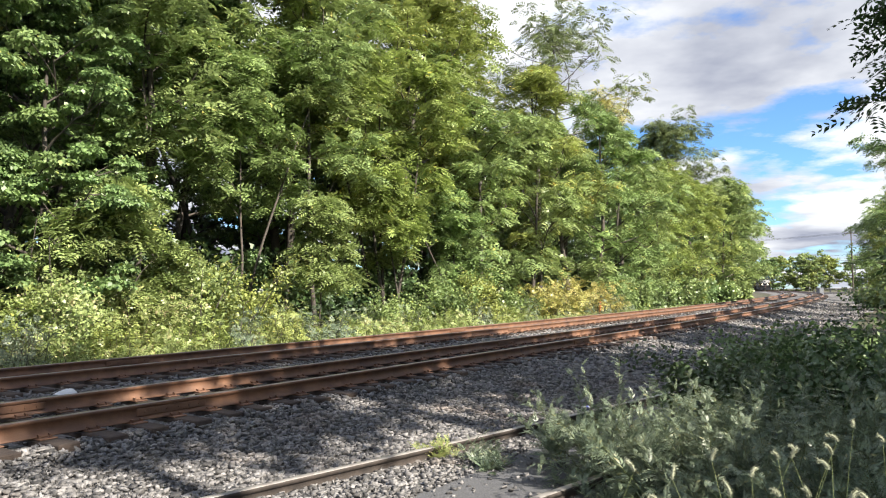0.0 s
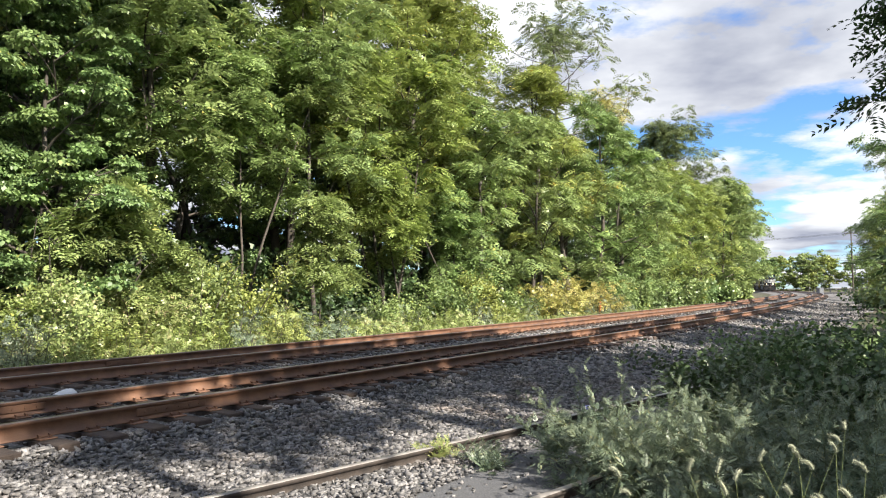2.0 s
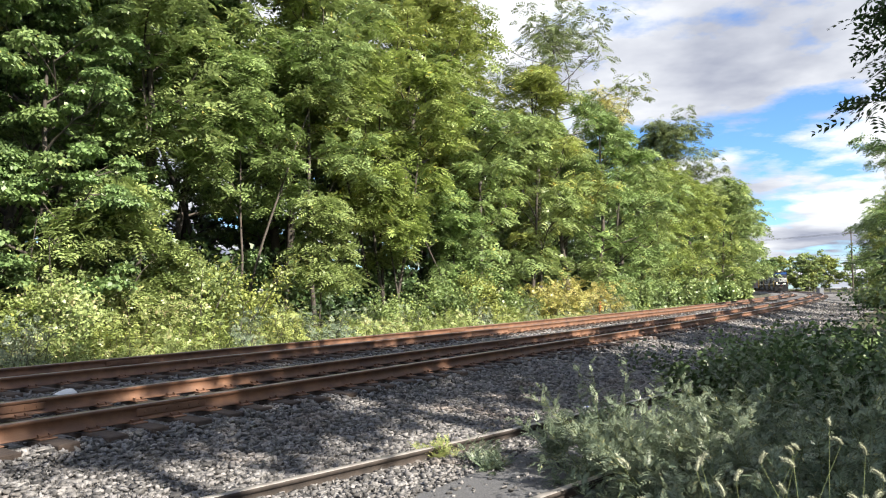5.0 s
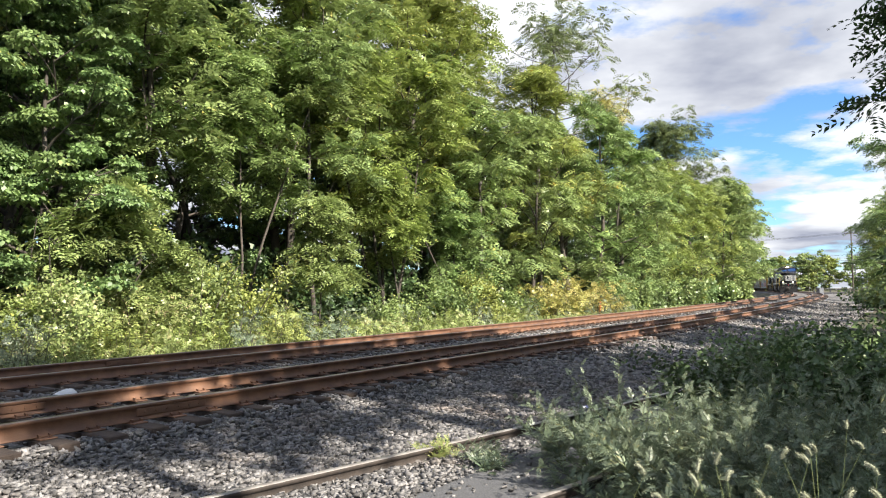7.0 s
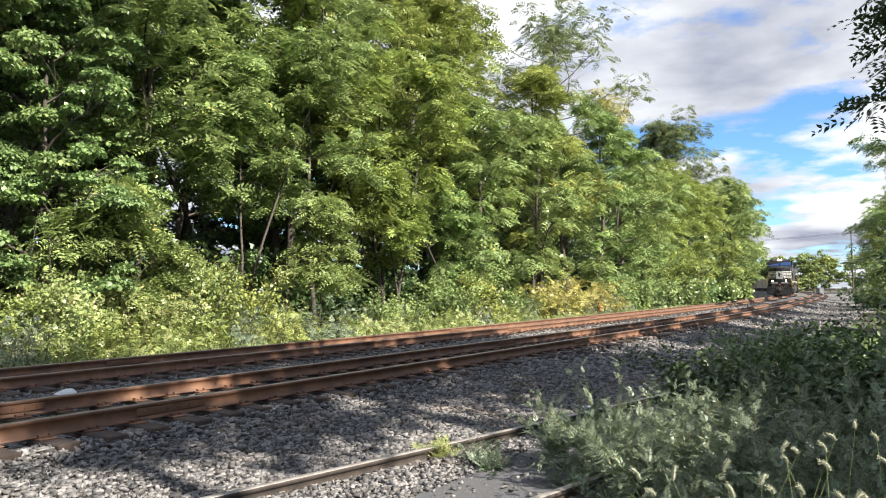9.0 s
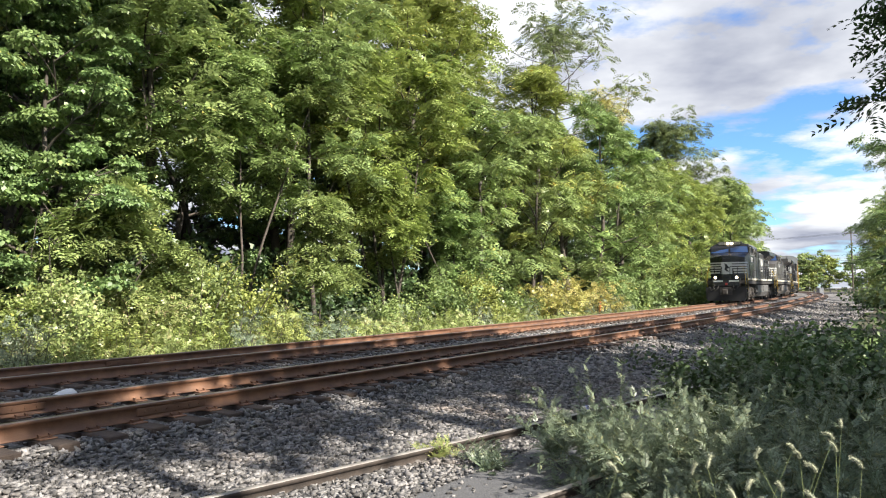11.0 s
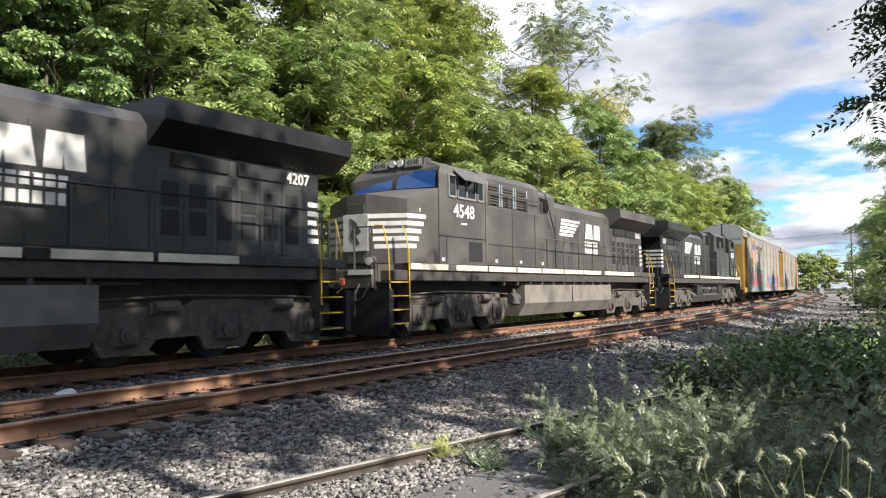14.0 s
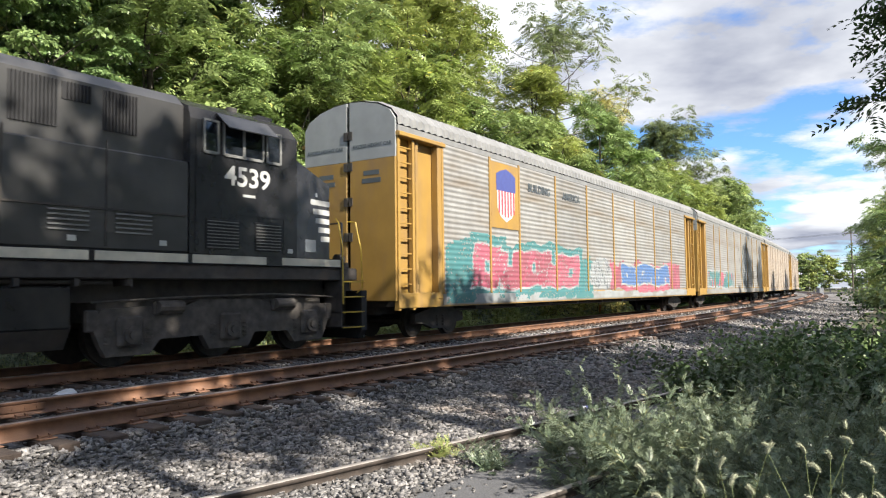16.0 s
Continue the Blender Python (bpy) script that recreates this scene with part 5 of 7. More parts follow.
def fronds(rng, C, out, per, length, pairs, leaf, droop=0.35, slim=0.5, loose=0.45):
    """Feathered leaves: per fronds at each place C, pointing about 'out', with leaflets in pairs."""
    n = len(C) * per
    base = np.repeat(C, per, 0) + rng.normal(size=(n, 3)) * length * loose
    d = np.repeat(out, per, 0) * 0.75 + unit(rng, n) * 0.8
    d[:, 2] -= droop * rng.uniform(0.0, 1.0, n)
    d /= np.linalg.norm(d, axis=1, keepdims=True)
    up = np.tile([0, 0, 0.75], (n, 1)) + np.repeat(out, per, 0) * 0.55 + unit(rng, n) * 0.4
    side = np.cross(d, up); side /= np.linalg.norm(side, axis=1, keepdims=True) + 1e-9
    nrm = np.cross(side, d)
    L = length * rng.uniform(0.6, 1.25, n)
    res = []
    for k in range(pairs):
        t = (k + 0.6) / pairs
        for sg in (-1, 1):
            c = base + d * (L * t)[:, None] - np.array([0, 0, 1.0]) * (L * t * t * 0.25)[:, None]
            ax = side * sg * 0.85 + d * 0.5 + unit(rng, n) * 0.22
            ln = leaf * rng.uniform(0.75, 1.2, n) * (1.1 - 0.5 * abs(t - 0.45))
            res.append(quads_leaf(c, ax, nrm + unit(rng, n) * 0.35, ln, ln * slim))
    return np.concatenate(res)


def broad(rng, C, out, per, spread, leaf):
    n = len(C) * per
    base = np.repeat(C, per, 0) + rng.normal(size=(n, 3)) * spread
    d = np.repeat(out, per, 0) * 0.5 + unit(rng, n) * 0.9
    d[:, 2] -= 0.35
    nrm = np.tile([0, 0, 0.8], (n, 1)) + unit(rng, n) * 0.7 + np.repeat(out, per, 0) * 0.5
    ln = leaf * rng.uniform(0.6, 1.3, n)
    return quads_leaf(base, d, nrm, ln, ln * 0.78)


def leaf_mesh(name, Q, mat):
    n = len(Q)
    return mesh_from(name, Q.reshape(-1, 3), np.arange(n * 4).reshape(n, 4), mat)


def tubes_mesh(name, paths, mat, sides=6):
    """paths: list of (points (k,3), radii (k))."""
    V, F, base = [], [], 0
    for P, r in paths:
        k = len(P)
        T = np.gradient(P, axis=0)
        T /= np.linalg.norm(T, axis=1, keepdims=True) + 1e-9
        ref = np.array([0.9, 0.37, 0.2])
        U = np.cross(T, ref); U /= np.linalg.norm(U, axis=1, keepdims=True) + 1e-9
        W = np.cross(T, U)
        a = np.arange(sides) * 2 * np.pi / sides
        ring = P[:, None] + r[:, None, None] * (U[:, None] * np.cos(a)[None, :, None] + W[:, None] * np.sin(a)[None, :, None])
        V.append(ring.reshape(-1, 3))
        i = base + np.arange(k * sides).reshape(k, sides)
        F.append(np.stack([i[:-1], np.roll(i, -1, 1)[:-1], np.roll(i, -1, 1)[1:], i[1:]], -1).reshape(-1, 4))
        base += k * sides
    return mesh_from(name, np.concatenate(V), np.concatenate(F), mat, smooth=True)


def bent(rng, a, d, length, n, wob, lift=0.0):
    """A wandering branch line from a, heading d."""
    P = [np.array(a, float)]
    d = np.array(d, float); d /= np.linalg.norm(d)
    for _ in range(n):
        d = d + rng.normal(size=3) * wob + np.array([0, 0, lift])
        d /= np.linalg.norm(d)
        P.append(P[-1] + d * length / n)
    return np.array(P)


def sprays(rng, C, R, per, length, pairs, leaf, slim=0.42):
    """Feathered leaves laid in flat drooping pads: per fronds on each pad of middle C and radius R, leaning outwards from its middle."""
    n = len(C) * per
    az = rng.uniform(0, 2 * np.pi, n)
    u = np.sqrt(rng.random(n))
    r = np.repeat(R, per) * u
    rad = np.stack([np.cos(az), np.sin(az), np.zeros(n)], -1)
    base = np.repeat(C, per, 0) + rad * r[:, None]
    base += rng.normal(size=(n, 3)) * np.array([0.16, 0.16, 0.26]) * np.repeat(R, per)[:, None]
    base[:, 2] -= 0.5 * r * u
    d = rad * (0.35 + 0.8 * u)[:, None] + unit(rng, n) * 0.55
    d[:, 2] = d[:, 2] * 0.5 - 0.28 * u + 0.05
    d /= np.linalg.norm(d, axis=1, keepdims=True)
    up = np.tile([0, 0, 0.75], (n, 1)) + rad * 0.55 + unit(rng, n) * 0.55
    side = np.cross(d, up); side /= np.linalg.norm(side, axis=1, keepdims=True) + 1e-9
    nrm = np.cross(side, d)
    L = length * rng.uniform(0.65, 1.3, n)
    res = []
    for k in range(pairs):
        t = (k + 0.55) / pairs
        for sg in (-1, 1):
            c = base + d * (L * t)[:, None] - np.array([0, 0, 1.0]) * (L * t * t * 0.3)[:, None]
            ax = side * sg * 0.85 + d * 0.55 + unit(rng, n) * 0.15
            ln = leaf * rng.uniform(0.8, 1.2, n) * (1.12 - 0.9 * abs(t - 0.4) ** 1.5)
            res.append(quads_leaf(c, ax, nrm + unit(rng, n) * 0.25, ln, ln * slim))
    return np.concatenate(res)


def broad_pads(rng, C, R, per, leaf):
    """Broad leaves hung over domed pads, tips down and outwards."""
    n = len(C) * per
    v = unit(rng, n); v[:, 2] = np.abs(v[:, 2]) * 0.9 - 0.15
    base = np.repeat(C, per, 0) + v * (np.repeat(R, per) * rng.uniform(0.55, 1.05, n))[:, None] * np.array([1, 1, 0.6])
    d = v * 0.8 + unit(rng, n) * 0.6
    d[:, 2] -= 0.55
    nrm = v * 0.7 + np.array([0, 0, 0.7]) + unit(rng, n) * 0.5
    ln = leaf * rng.uniform(0.65, 1.3, n)
    return quads_leaf(base, d, nrm, ln, ln * 0.82)


def make_tree(seed, height, radius, mat, kind="frond", leaf=0.17, bare=0.3, density=1.0, stems=1, lean=(0, 0), limbs=13, thick=None, per=12, name="tree", open_=0.0, pad=None, spread=1.0, rise=1.0):
    """Trunk with limbs, and a crown of leafy pads carried by the twigs. bare: share of the height with no limbs; open_: share of twigs with no leaves."""
    rng = np.random.default_rng(seed)
    paths, tips, sizes = [], [], []
    pad = pad or min(0.9, 0.34 + 0.07 * radius)
    for st in range(stems):
        d0 = np.array([lean[0] + rng.normal() * (0.04 if stems == 1 else 0.16), lean[1] + rng.normal() * (0.04 if stems == 1 else 0.16), 1.0])
        h = height * (1 if st == 0 else rng.uniform(0.7, 0.95))
        start = (0, 0, -0.25) if stems == 1 else (rng.normal() * 0.25, rng.normal() * 0.25, -0.25)
        T = bent(rng, start, d0, h * 1.0, 12, 0.045, 0.03)
        r0 = (thick or height * 0.0125) * (1 if stems == 1 else 0.65)
        R = r0 * np.linspace(1, 0.14, 13) ** 0.9
        R[0] *= 1.4
        paths.append((T, R))
        nl = max(4, limbs // (1 if stems == 1 else 2))
        for k in range(nl):
            u = bare + (1 - bare) * ((k + rng.uniform(0, 0.9)) / nl)
            i = min(u * 12, 11.99)
            p = T[int(i)] + (T[int(i) + 1] - T[int(i)]) * (i % 1)
            az = k * 2.4 + rng.uniform(-0.6, 0.6)
            # widest in the middle of the crown, drawn in at the top
            w = (u - bare) / (1 - bare)
            reach = radius * (0.55 + 0.75 * math.sin(math.pi * min(1, 0.18 + 0.82 * w) ** 0.85)) * rng.uniform(0.6, 1.1) * (0.55 if w > 0.85 else 1) * spread
            el = (0.25 + 0.8 * w) * rise
            d = np.array([math.cos(az), math.sin(az), el])
            B = bent(rng, p, d, reach, 5, 0.16, 0.03)
            rb = max(0.012, R[int(i)] * 0.5)
            paths.append((B, rb * np.linspace(1, 0.3, 6)))
            for j in range(5):
                t = (0.3 + 0.7 * (j + rng.uniform(0.2, 1)) / 5) * 4.99
                q = B[int(t)] + (B[int(t) + 1] - B[int(t)]) * (t % 1)
                dd = (B[-1] - B[0]) / reach * 0.7 + unit(rng, 1)[0] * 0.9
                dd[2] += 0.15
                sub = reach * rng.uniform(0.2, 0.45) + 0.3
                G = bent(rng, q, dd, sub, 3, 0.22)
                paths.append((G, max(0.006, rb * 0.35) * np.linspace(1, 0.4, 4)))
                if rng.random() < open_:
                    continue
                tips.append(G[-1]); sizes.append(pad * rng.uniform(0.6, 1.15))
                if rng.random() < 0.55:
                    tips.append(G[1] + rng.normal(size=3) * 0.2); sizes.append(pad * rng.uniform(0.5, 0.9))
    tips, sizes = np.array(tips), np.array(sizes)
    if kind == "frond":
        Q = sprays(rng, tips, sizes, max(5, int(per * 2.0 * density)), 0.52 * (leaf / 0.17) ** 0.6, 5 if leaf < 0.3 else 4, leaf * 0.98)
    else:
        Q = broad_pads(rng, tips, sizes, max(14, int(per * 11 * density)), leaf)
    ob = new(name)
    mesh_part("trunk", tubes_mesh("trunk", paths, M_BARK, 6 if leaf < 0.3 else 4), ob, "grey-brown bark")
    mesh_part("crown", leaf_mesh("crown", Q, mat), ob)
    return ob


def plant(ob, s, off, dz=0.0, turn=0.0):
    p = line_at(s, off, float(ground_z(off)) + dz)
    ob.matrix_basis = pose(*[float(v) for v in p], 0, 0, turn)
    return ob


def make_shrub(seed, height, radius, mat, kind="frond", leaf=0.12, n=90, per=8, name="shrub", stems=9):
    """Many stems from one root, leafy from low down, uneven on top."""
    rng = np.random.default_rng(seed)
    paths, tips, outs = [], [], []
    for k in range(stems):
        az = rng.uniform(0, 6.28)
        d = np.array([math.cos(az) * rng.uniform(0.1, 1.1), math.sin(az) * rng.uniform(0.1, 1.1), 1.0])
        ln = height * rng.uniform(0.6, 1.1)
        d[:2] *= radius / height * 1.4
        B = bent(rng, (rng.normal() * radius * 0.2, rng.normal() * radius * 0.2, -0.1), d, ln, 5, 0.12)
        paths.append((B, 0.02 * height / 2 * np.linspace(1, 0.25, 6)))
        for _ in range(max(3, n // stems)):
            t = rng.uniform(0.12, 1.0) * 5
            q = B[int(min(t, 4))] + (B[int(min(t, 4)) + 1] - B[int(min(t, 4))]) * (min(t, 4.99) % 1)
            o = unit(rng, 1)[0]; o[2] = abs(o[2]) * 0.6
            tips.append(q + o * radius * 0.45 * rng.uniform(0.1, 1.0) * np.array([1, 1, 0.7])); outs.append(o)
    tips, outs = np.array(tips), np.array(outs)
    tips[:, 2] = np.maximum(tips[:, 2], 0.04)
    if kind == "frond":
        Q = fronds(rng, tips, outs, per, 0.34 * leaf / 0.12, 4, leaf)
    else:
        Q = broad(rng, tips, outs, per * 4, 0.16 * (leaf / 0.12) ** 0.5, leaf)
    ob = new(name)
    mesh_part("stem_tuft", tubes_mesh("stem_tuft", paths, M_BARK, 5), ob)
    mesh_part("foliage", leaf_mesh("foliage", Q, mat), ob)
    return ob


# trees of the wood's edge: s, off, height, crown radius, leaf kind, leaf material, leaf length, bare share, density, extra
EDGE = [
    (10.2, -8.0, 11.0, 2.0, "broad", 1, 0.105, 0.10, 3.4, {"limbs": 20}),
    (11.6, -7.2, 5.2, 1.5, "frond", 0, 0.15, 0.12, 1.6, {"limbs": 12, "thick": 0.07}),
    (7.0, -8.5, 14.0, 3.2, "broad", 1, 0.12, 0.14, 3.2, {"limbs": 20}),
    (10.5, -10.5, 15.5, 3.6, "broad", 1, 0.12, 0.16, 3.2, {"limbs": 22}),
    (13.2, -13.0, 16.5, 3.6, "broad", 1, 0.14, 0.25, 2.2, {"limbs": 18}),
    (14.9, -11.0, 17.0, 3.2, "frond", 0, 0.19, 0.50, 1.3, {"thick": 0.20}),
    (15.7, -10.4, 14.0, 2.2, "frond", 0, 0.17, 0.48, 1.1, {"thick": 0.10, "lean": (-0.03, 0)}),
    (18.2, -8.6, 13.0, 2.1, "frond", 0, 0.17, 0.42, 1.4, {"thick": 0.10, "stems": 2, "limbs": 16}),
    (19.6, -12.0, 18.0, 3.4, "frond", 0, 0.19, 0.55, 1.3, {"thick": 0.14}),
    (22.2, -8.8, 16.0, 2.5, "frond", 0, 0.18, 0.48, 1.4, {"thick": 0.11, "lean": (0.05, 0.0)}),
    (19.2, -5.9, 5.4, 0.9, "frond", 0, 0.14, 0.38, 1.2, {"thick": 0.04, "limbs": 8}),
    (23.6, -12.0, 18.0, 3.2, "frond", 0, 0.20, 0.5, 1.3, {}),
    (27.0, -8.8, 16.0, 2.7, "frond", 2, 0.19, 0.44, 1.4, {"stems": 4, "thick": 0.14}),
    (26.4, -7.4, 7.5, 1.4, "frond", 2, 0.17, 0.45, 1.2, {"thick": 0.06, "limbs": 9}),
    (30.5, -10.8, 18.0, 3.6, "frond", 2, 0.21, 0.42, 1.5, {}),
    (31.5, -7.6, 9.5, 2.2, "frond", 0, 0.19, 0.3, 1.4, {"stems": 2}),
    (35.0, -8.4, 13.0, 2.8, "frond", 0, 0.21, 0.2, 1.5, {}),
    (37.5, -10.6, 19.5, 3.6, "frond", 2, 0.23, 0.3, 1.6, {}),
    (40.0, -7.6, 12.0, 2.8, "frond", 0, 0.21, 0.16, 1.5, {}),
    (28.5, -13.0, 21.0, 3.8, "frond", 0, 0.23, 0.42, 1.3, {}),
    (33.5, -13.0, 22.0, 3.8, "frond", 2, 0.24, 0.3, 1.3, {}),
    (38.5, -13.5, 22.0, 3.8, "frond", 2, 0.25, 0.3, 1.3, {}),
    (25.0, -13.5, 20.0, 3.8, "frond", 0, 0.22, 0.45, 1.2, {}),
    (44.0, -8.8, 17.0, 3.2, "frond", 2, 0.24, 0.22, 1.5, {}),
    (54.0, -11.2, 24.0, 5.0, "frond", 7, 0.22, 0.58, 1.0, {"open_": 0.05, "limbs": 18, "pad": 0.95, "spread": 1.2, "rise": 0.8, "thick": 0.24}),
    (47.0, -7.8, 15.5, 3.2, "frond", 0, 0.24, 0.12, 1.5, {}),
    (52.5, -8.2, 16.5, 3.4, "frond", 0, 0.25, 0.10, 1.5, {}),
    (58.0, -8.2, 15.0, 3.6, "frond", 0, 0.26, 0.10, 1.4, {}),
    (66.0, -10.0, 19.5, 3.6, "frond", 6, 0.20, 0.60, 0.7, {"open_": 0.15, "limbs": 14, "pad": 0.8}),
    (64.0, -7.8, 13.0, 3.6, "frond", 0, 0.28, 0.10, 1.3, {}),
    (72.0, -8.2, 14.5, 3.6, "frond", 2, 0.29, 0.16, 1.2, {"open_": 0.1}),
    (80.0, -8.4, 14.0, 4.0, "frond", 2, 0.31, 0.08, 1.2, {}),
    (97.0, -8.6, 23.4, 4.8, "frond", 7, 0.30, 0.58, 1.6, {"limbs": 18, "pad": 1.25, "rise": 0.7}),
    (90.0, -7.4, 13.5, 4.4, "frond", 2, 0.35, 0.06, 1.2, {}),
    (102.0, -6.6, 15.5, 4.6, "frond", 0, 0.39, 0.05, 1.2, {}),
    (113.0, -6.6, 18.0, 4.6, "frond", 0, 0.41, 0.05, 1.2, {}),
    (125.0, -7.6, 17.0, 4.8, "frond", 0, 0.43, 0.28, 1.2, {}),
    (137.0, -7.6, 15.0, 4.6, "frond", 0, 0.45, 0.36, 1.2, {}),
    (150.0, -8.6, 15.5, 4.8, "frond", 0, 0.48, 0.4, 1.1, {}),
]


def build_edge_trees():
    words = {0: "green locust tree with feathered leaves at the wood's edge", 1: "broad dark-green maple tree at the wood's edge", 2: "yellow-green tree turning in autumn at the wood's edge", 6: "thin yellowing tree with an airy crown at the wood's edge", 7: "tall olive-green tree rising over the wood's edge"}
    for k, (s, off, h, r, kind, mi, leaf, bare, dens, extra) in enumerate(EDGE):
        t = make_tree(100 + k, h, r, M_LEAF[mi], kind, leaf * 1.22, bare, dens, per=8 if leaf < 0.2 else 6, **extra)
        plant(t, s, off, 0, (k * 67) % 360)
        tagged(t, words[mi], "tree", group="trees of the wood's edge")


build_edge_trees()


def spread_copies(makers, spots, label, category, group, rng):
    """The first of each kind is set, the others are copies."""
    used = [False] * len(makers)
    for k, (s, off) in enumerate(spots):
        i = int(rng.integers(len(makers)))
        p = line_at(s, off, float(ground_z(off)))
        m = pose(*[float(v) for v in p], 0, 0, float(rng.uniform(0, 360)))
        if used[i]:
            t = copy_thing(makers[i], m)
        else:
            t = makers[i]; t.matrix_basis = m; used[i] = True
        tagged(t, label, category, group=group)
    for u, t in zip(used, makers):
        if not u:
            t.matrix_basis = pose(*[float(v) for v in line_at(60, -34, -0.8)])
            tagged(t, label, category, group=group)


def build_back_wood():
    """Rows of trees behind, in the shade, and their undergrowth."""
    rng = np.random.default_rng(77)
    # the middle kind's leaf colour is darkened to hold shade
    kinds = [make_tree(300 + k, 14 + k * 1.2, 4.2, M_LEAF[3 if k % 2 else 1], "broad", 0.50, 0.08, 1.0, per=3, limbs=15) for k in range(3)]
    near = [make_tree(310 + k, 13 + k * 1.5, 3.8, M_LEAF[1], "broad", 0.25, 0.14, 1.0, per=6, limbs=16) for k in range(3)]
    close = []
    spots = []
    for off, step in ((-16.0, 4.6), (-21, 6.0), (-28, 9.0)):
        s = 0.0
        while s < 165:
            if s > 34:
                spots.append((s + rng.uniform(-1.5, 1.5), off + rng.uniform(-1.5, 1.5)))
            elif off > -25:
                close.append((s + rng.uniform(-1.5, 1.5), off + rng.uniform(-1.5, 1.5)))
            s += step * (1 + s / 80)
    close += [(13.0, -19.0), (16.5, -18.0), (19.0, -24.0), (22.5, -18.5), (10.0, -25.0), (25.5, -24.5)]
    spread_copies(near, close, "shaded green tree deep in the wood", "tree", "trees deep in the wood", rng)
    spots += [(s_, -25.0 - (s_ % 3)) for s_ in range(2, 36, 4)]
    spread_copies(kinds, spots, "shaded green tree deep in the wood", "tree", "trees deep in the wood", rng)
    # undergrowth leaves carry part of the wood's shade in their colour
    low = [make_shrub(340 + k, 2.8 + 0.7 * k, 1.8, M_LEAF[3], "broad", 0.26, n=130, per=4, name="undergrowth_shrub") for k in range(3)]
    spots = []
    for off, step in ((-11.0, 2.6), (-14.0, 3.0), (-18.0, 4.0)):
        s = 2.0
        while s < 130:
            spots.append((s + rng.uniform(-1, 1), off + rng.uniform(-1, 1)))
            s += step * (1 + s / 50)
    spots += [(s_, o_) for s_ in (9.5, 11.5, 13.5, 15.5, 17.5, 19.5, 21.5, 24.0) for o_ in (-17.0, -19.5)]
    spots += [(s_ + 0.7 * (k_ % 2), o_) for k_, s_ in enumerate(range(6, 40, 2)) for o_ in (-22.5, -26.0, -29.5)]
    spread_copies(low, spots, "dark leafy shrub in the wood's shade", "shrub", "undergrowth shrubs", rng)


build_back_wood()


def build_verge():
    """Shrubs and weeds between the far track and the wood."""
    rng = np.random.default_rng(51)
    # single shrubs that stand out: s, off, height, radius, leaf kind, material, leaf, label
    singles = [
        (7.6, -6.2, 2.6, 1.3, "frond", 2, 0.13, "yellow-green shrub beside the track"),
        (9.4, -5.6, 2.4, 1.2, "broad", 4, 0.12, "pale leafy shrub beside the track"),
        (10.6, -7.4, 3.9, 1.6, "frond", 0, 0.14, "tall green shrub with arching leaves"),
        (12.2, -6.0, 2.5, 1.3, "frond", 4, 0.12, "pale leafy shrub beside the track"),
        (13.9, -6.6, 3.6, 1.5, "broad", 0, 0.14, "round green shrub beside the track"),
        (15.6, -6.2, 3.2, 1.5, "broad", 2, 0.13, "yellow-green shrub beside the track"),
        (17.2, -5.6, 2.0, 1.1, "frond", 4, 0.11, "pale leafy shrub beside the track"),
        (24.4, -6.4, 2.2, 1.2, "broad", 0, 0.14, "green shrub beside the track"),
        (27.6, -5.8, 2.8, 1.3, "broad", 0, 0.16, "green shrub with large bright leaves"),
        (30.0, -5.6, 2.8, 1.3, "broad", 2, 0.17, "yellow-green shrub beside the track"),
        (33.0, -5.6, 2.2, 1.3, "broad", 0, 0.16, "green shrub beside the track"),
        (34.5, -4.5, 2.5, 1.6, "frond", 6, 0.13, "golden shrub beside the track"),
        (37.1, -4.5, 2.7, 1.7, "frond", 6, 0.13, "golden shrub beside the track"),
        (39.9, -4.5, 2.7, 1.7, "frond", 6, 0.14, "golden shrub beside the track"),
        (43.1, -4.5, 2.6, 1.6, "frond", 6, 0.14, "golden-green shrub beside the track"),
        (48.0, -5.0, 2.5, 1.7, "broad", 0, 0.16, "green vine-covered shrub beside the track"),
        (52.0, -5.2, 2.6, 1.8, "broad", 0, 0.2, "green vine-covered shrub beside the track"),
        (57.0, -5.2, 2.6, 2.0, "broad", 1, 0.18, "green vine-covered shrub beside the track"),
        (63.0, -5.2, 2.7, 2.2, "broad", 0, 0.24, "green vine-covered shrub beside the track"),
        (70.0, -5.2, 3.0, 2.4, "broad", 0, 0.22, "green vine-covered shrub beside the track"),
        (78.0, -5.2, 3.0, 2.4, "broad", 1, 0.28, "green vine-covered shrub beside the track"),
        (88.0, -5.0, 3.2, 2.6, "broad", 0, 0.30, "green vine-covered shrub beside the track"),
        (100.0, -4.8, 3.2, 2.8, "broad", 0, 0.32, "green vine-covered shrub beside the track"),
        (111.0, -6.4, 3.2, 2.2, "broad", 1, 0.34, "green vine-covered shrub beside the track"),
    ]
    for k, (s, off, h, r, kind, mi, leaf, label) in enumerate(singles):
        t = make_shrub(500 + k, h, r, M_LEAF[mi], kind, leaf * (0.82 if s < 34 else 1.0), n=210 if s < 34 else 130, per=6 if kind == "frond" else 9, stems=15)
        plant(t, s, off, -0.05, k * 50)
        tagged(t, label, "shrub", group="shrubs along the far track")
    # knee-high weeds
    low = [make_shrub(560 + k, 0.8 + 0.2 * k, 0.75, M_LEAF[(4, 4, 2, 5)[k]], "frond", 0.085, n=70, per=4, name="weed_clump", stems=12) for k in range(4)]
    spots = []
    s = 3.0
    while s < 46:
        for off in (-3.7, -4.6, -5.4):
            spots.append((s + rng.uniform(-0.5, 0.5), off + rng.uniform(-0.35, 0.35)))
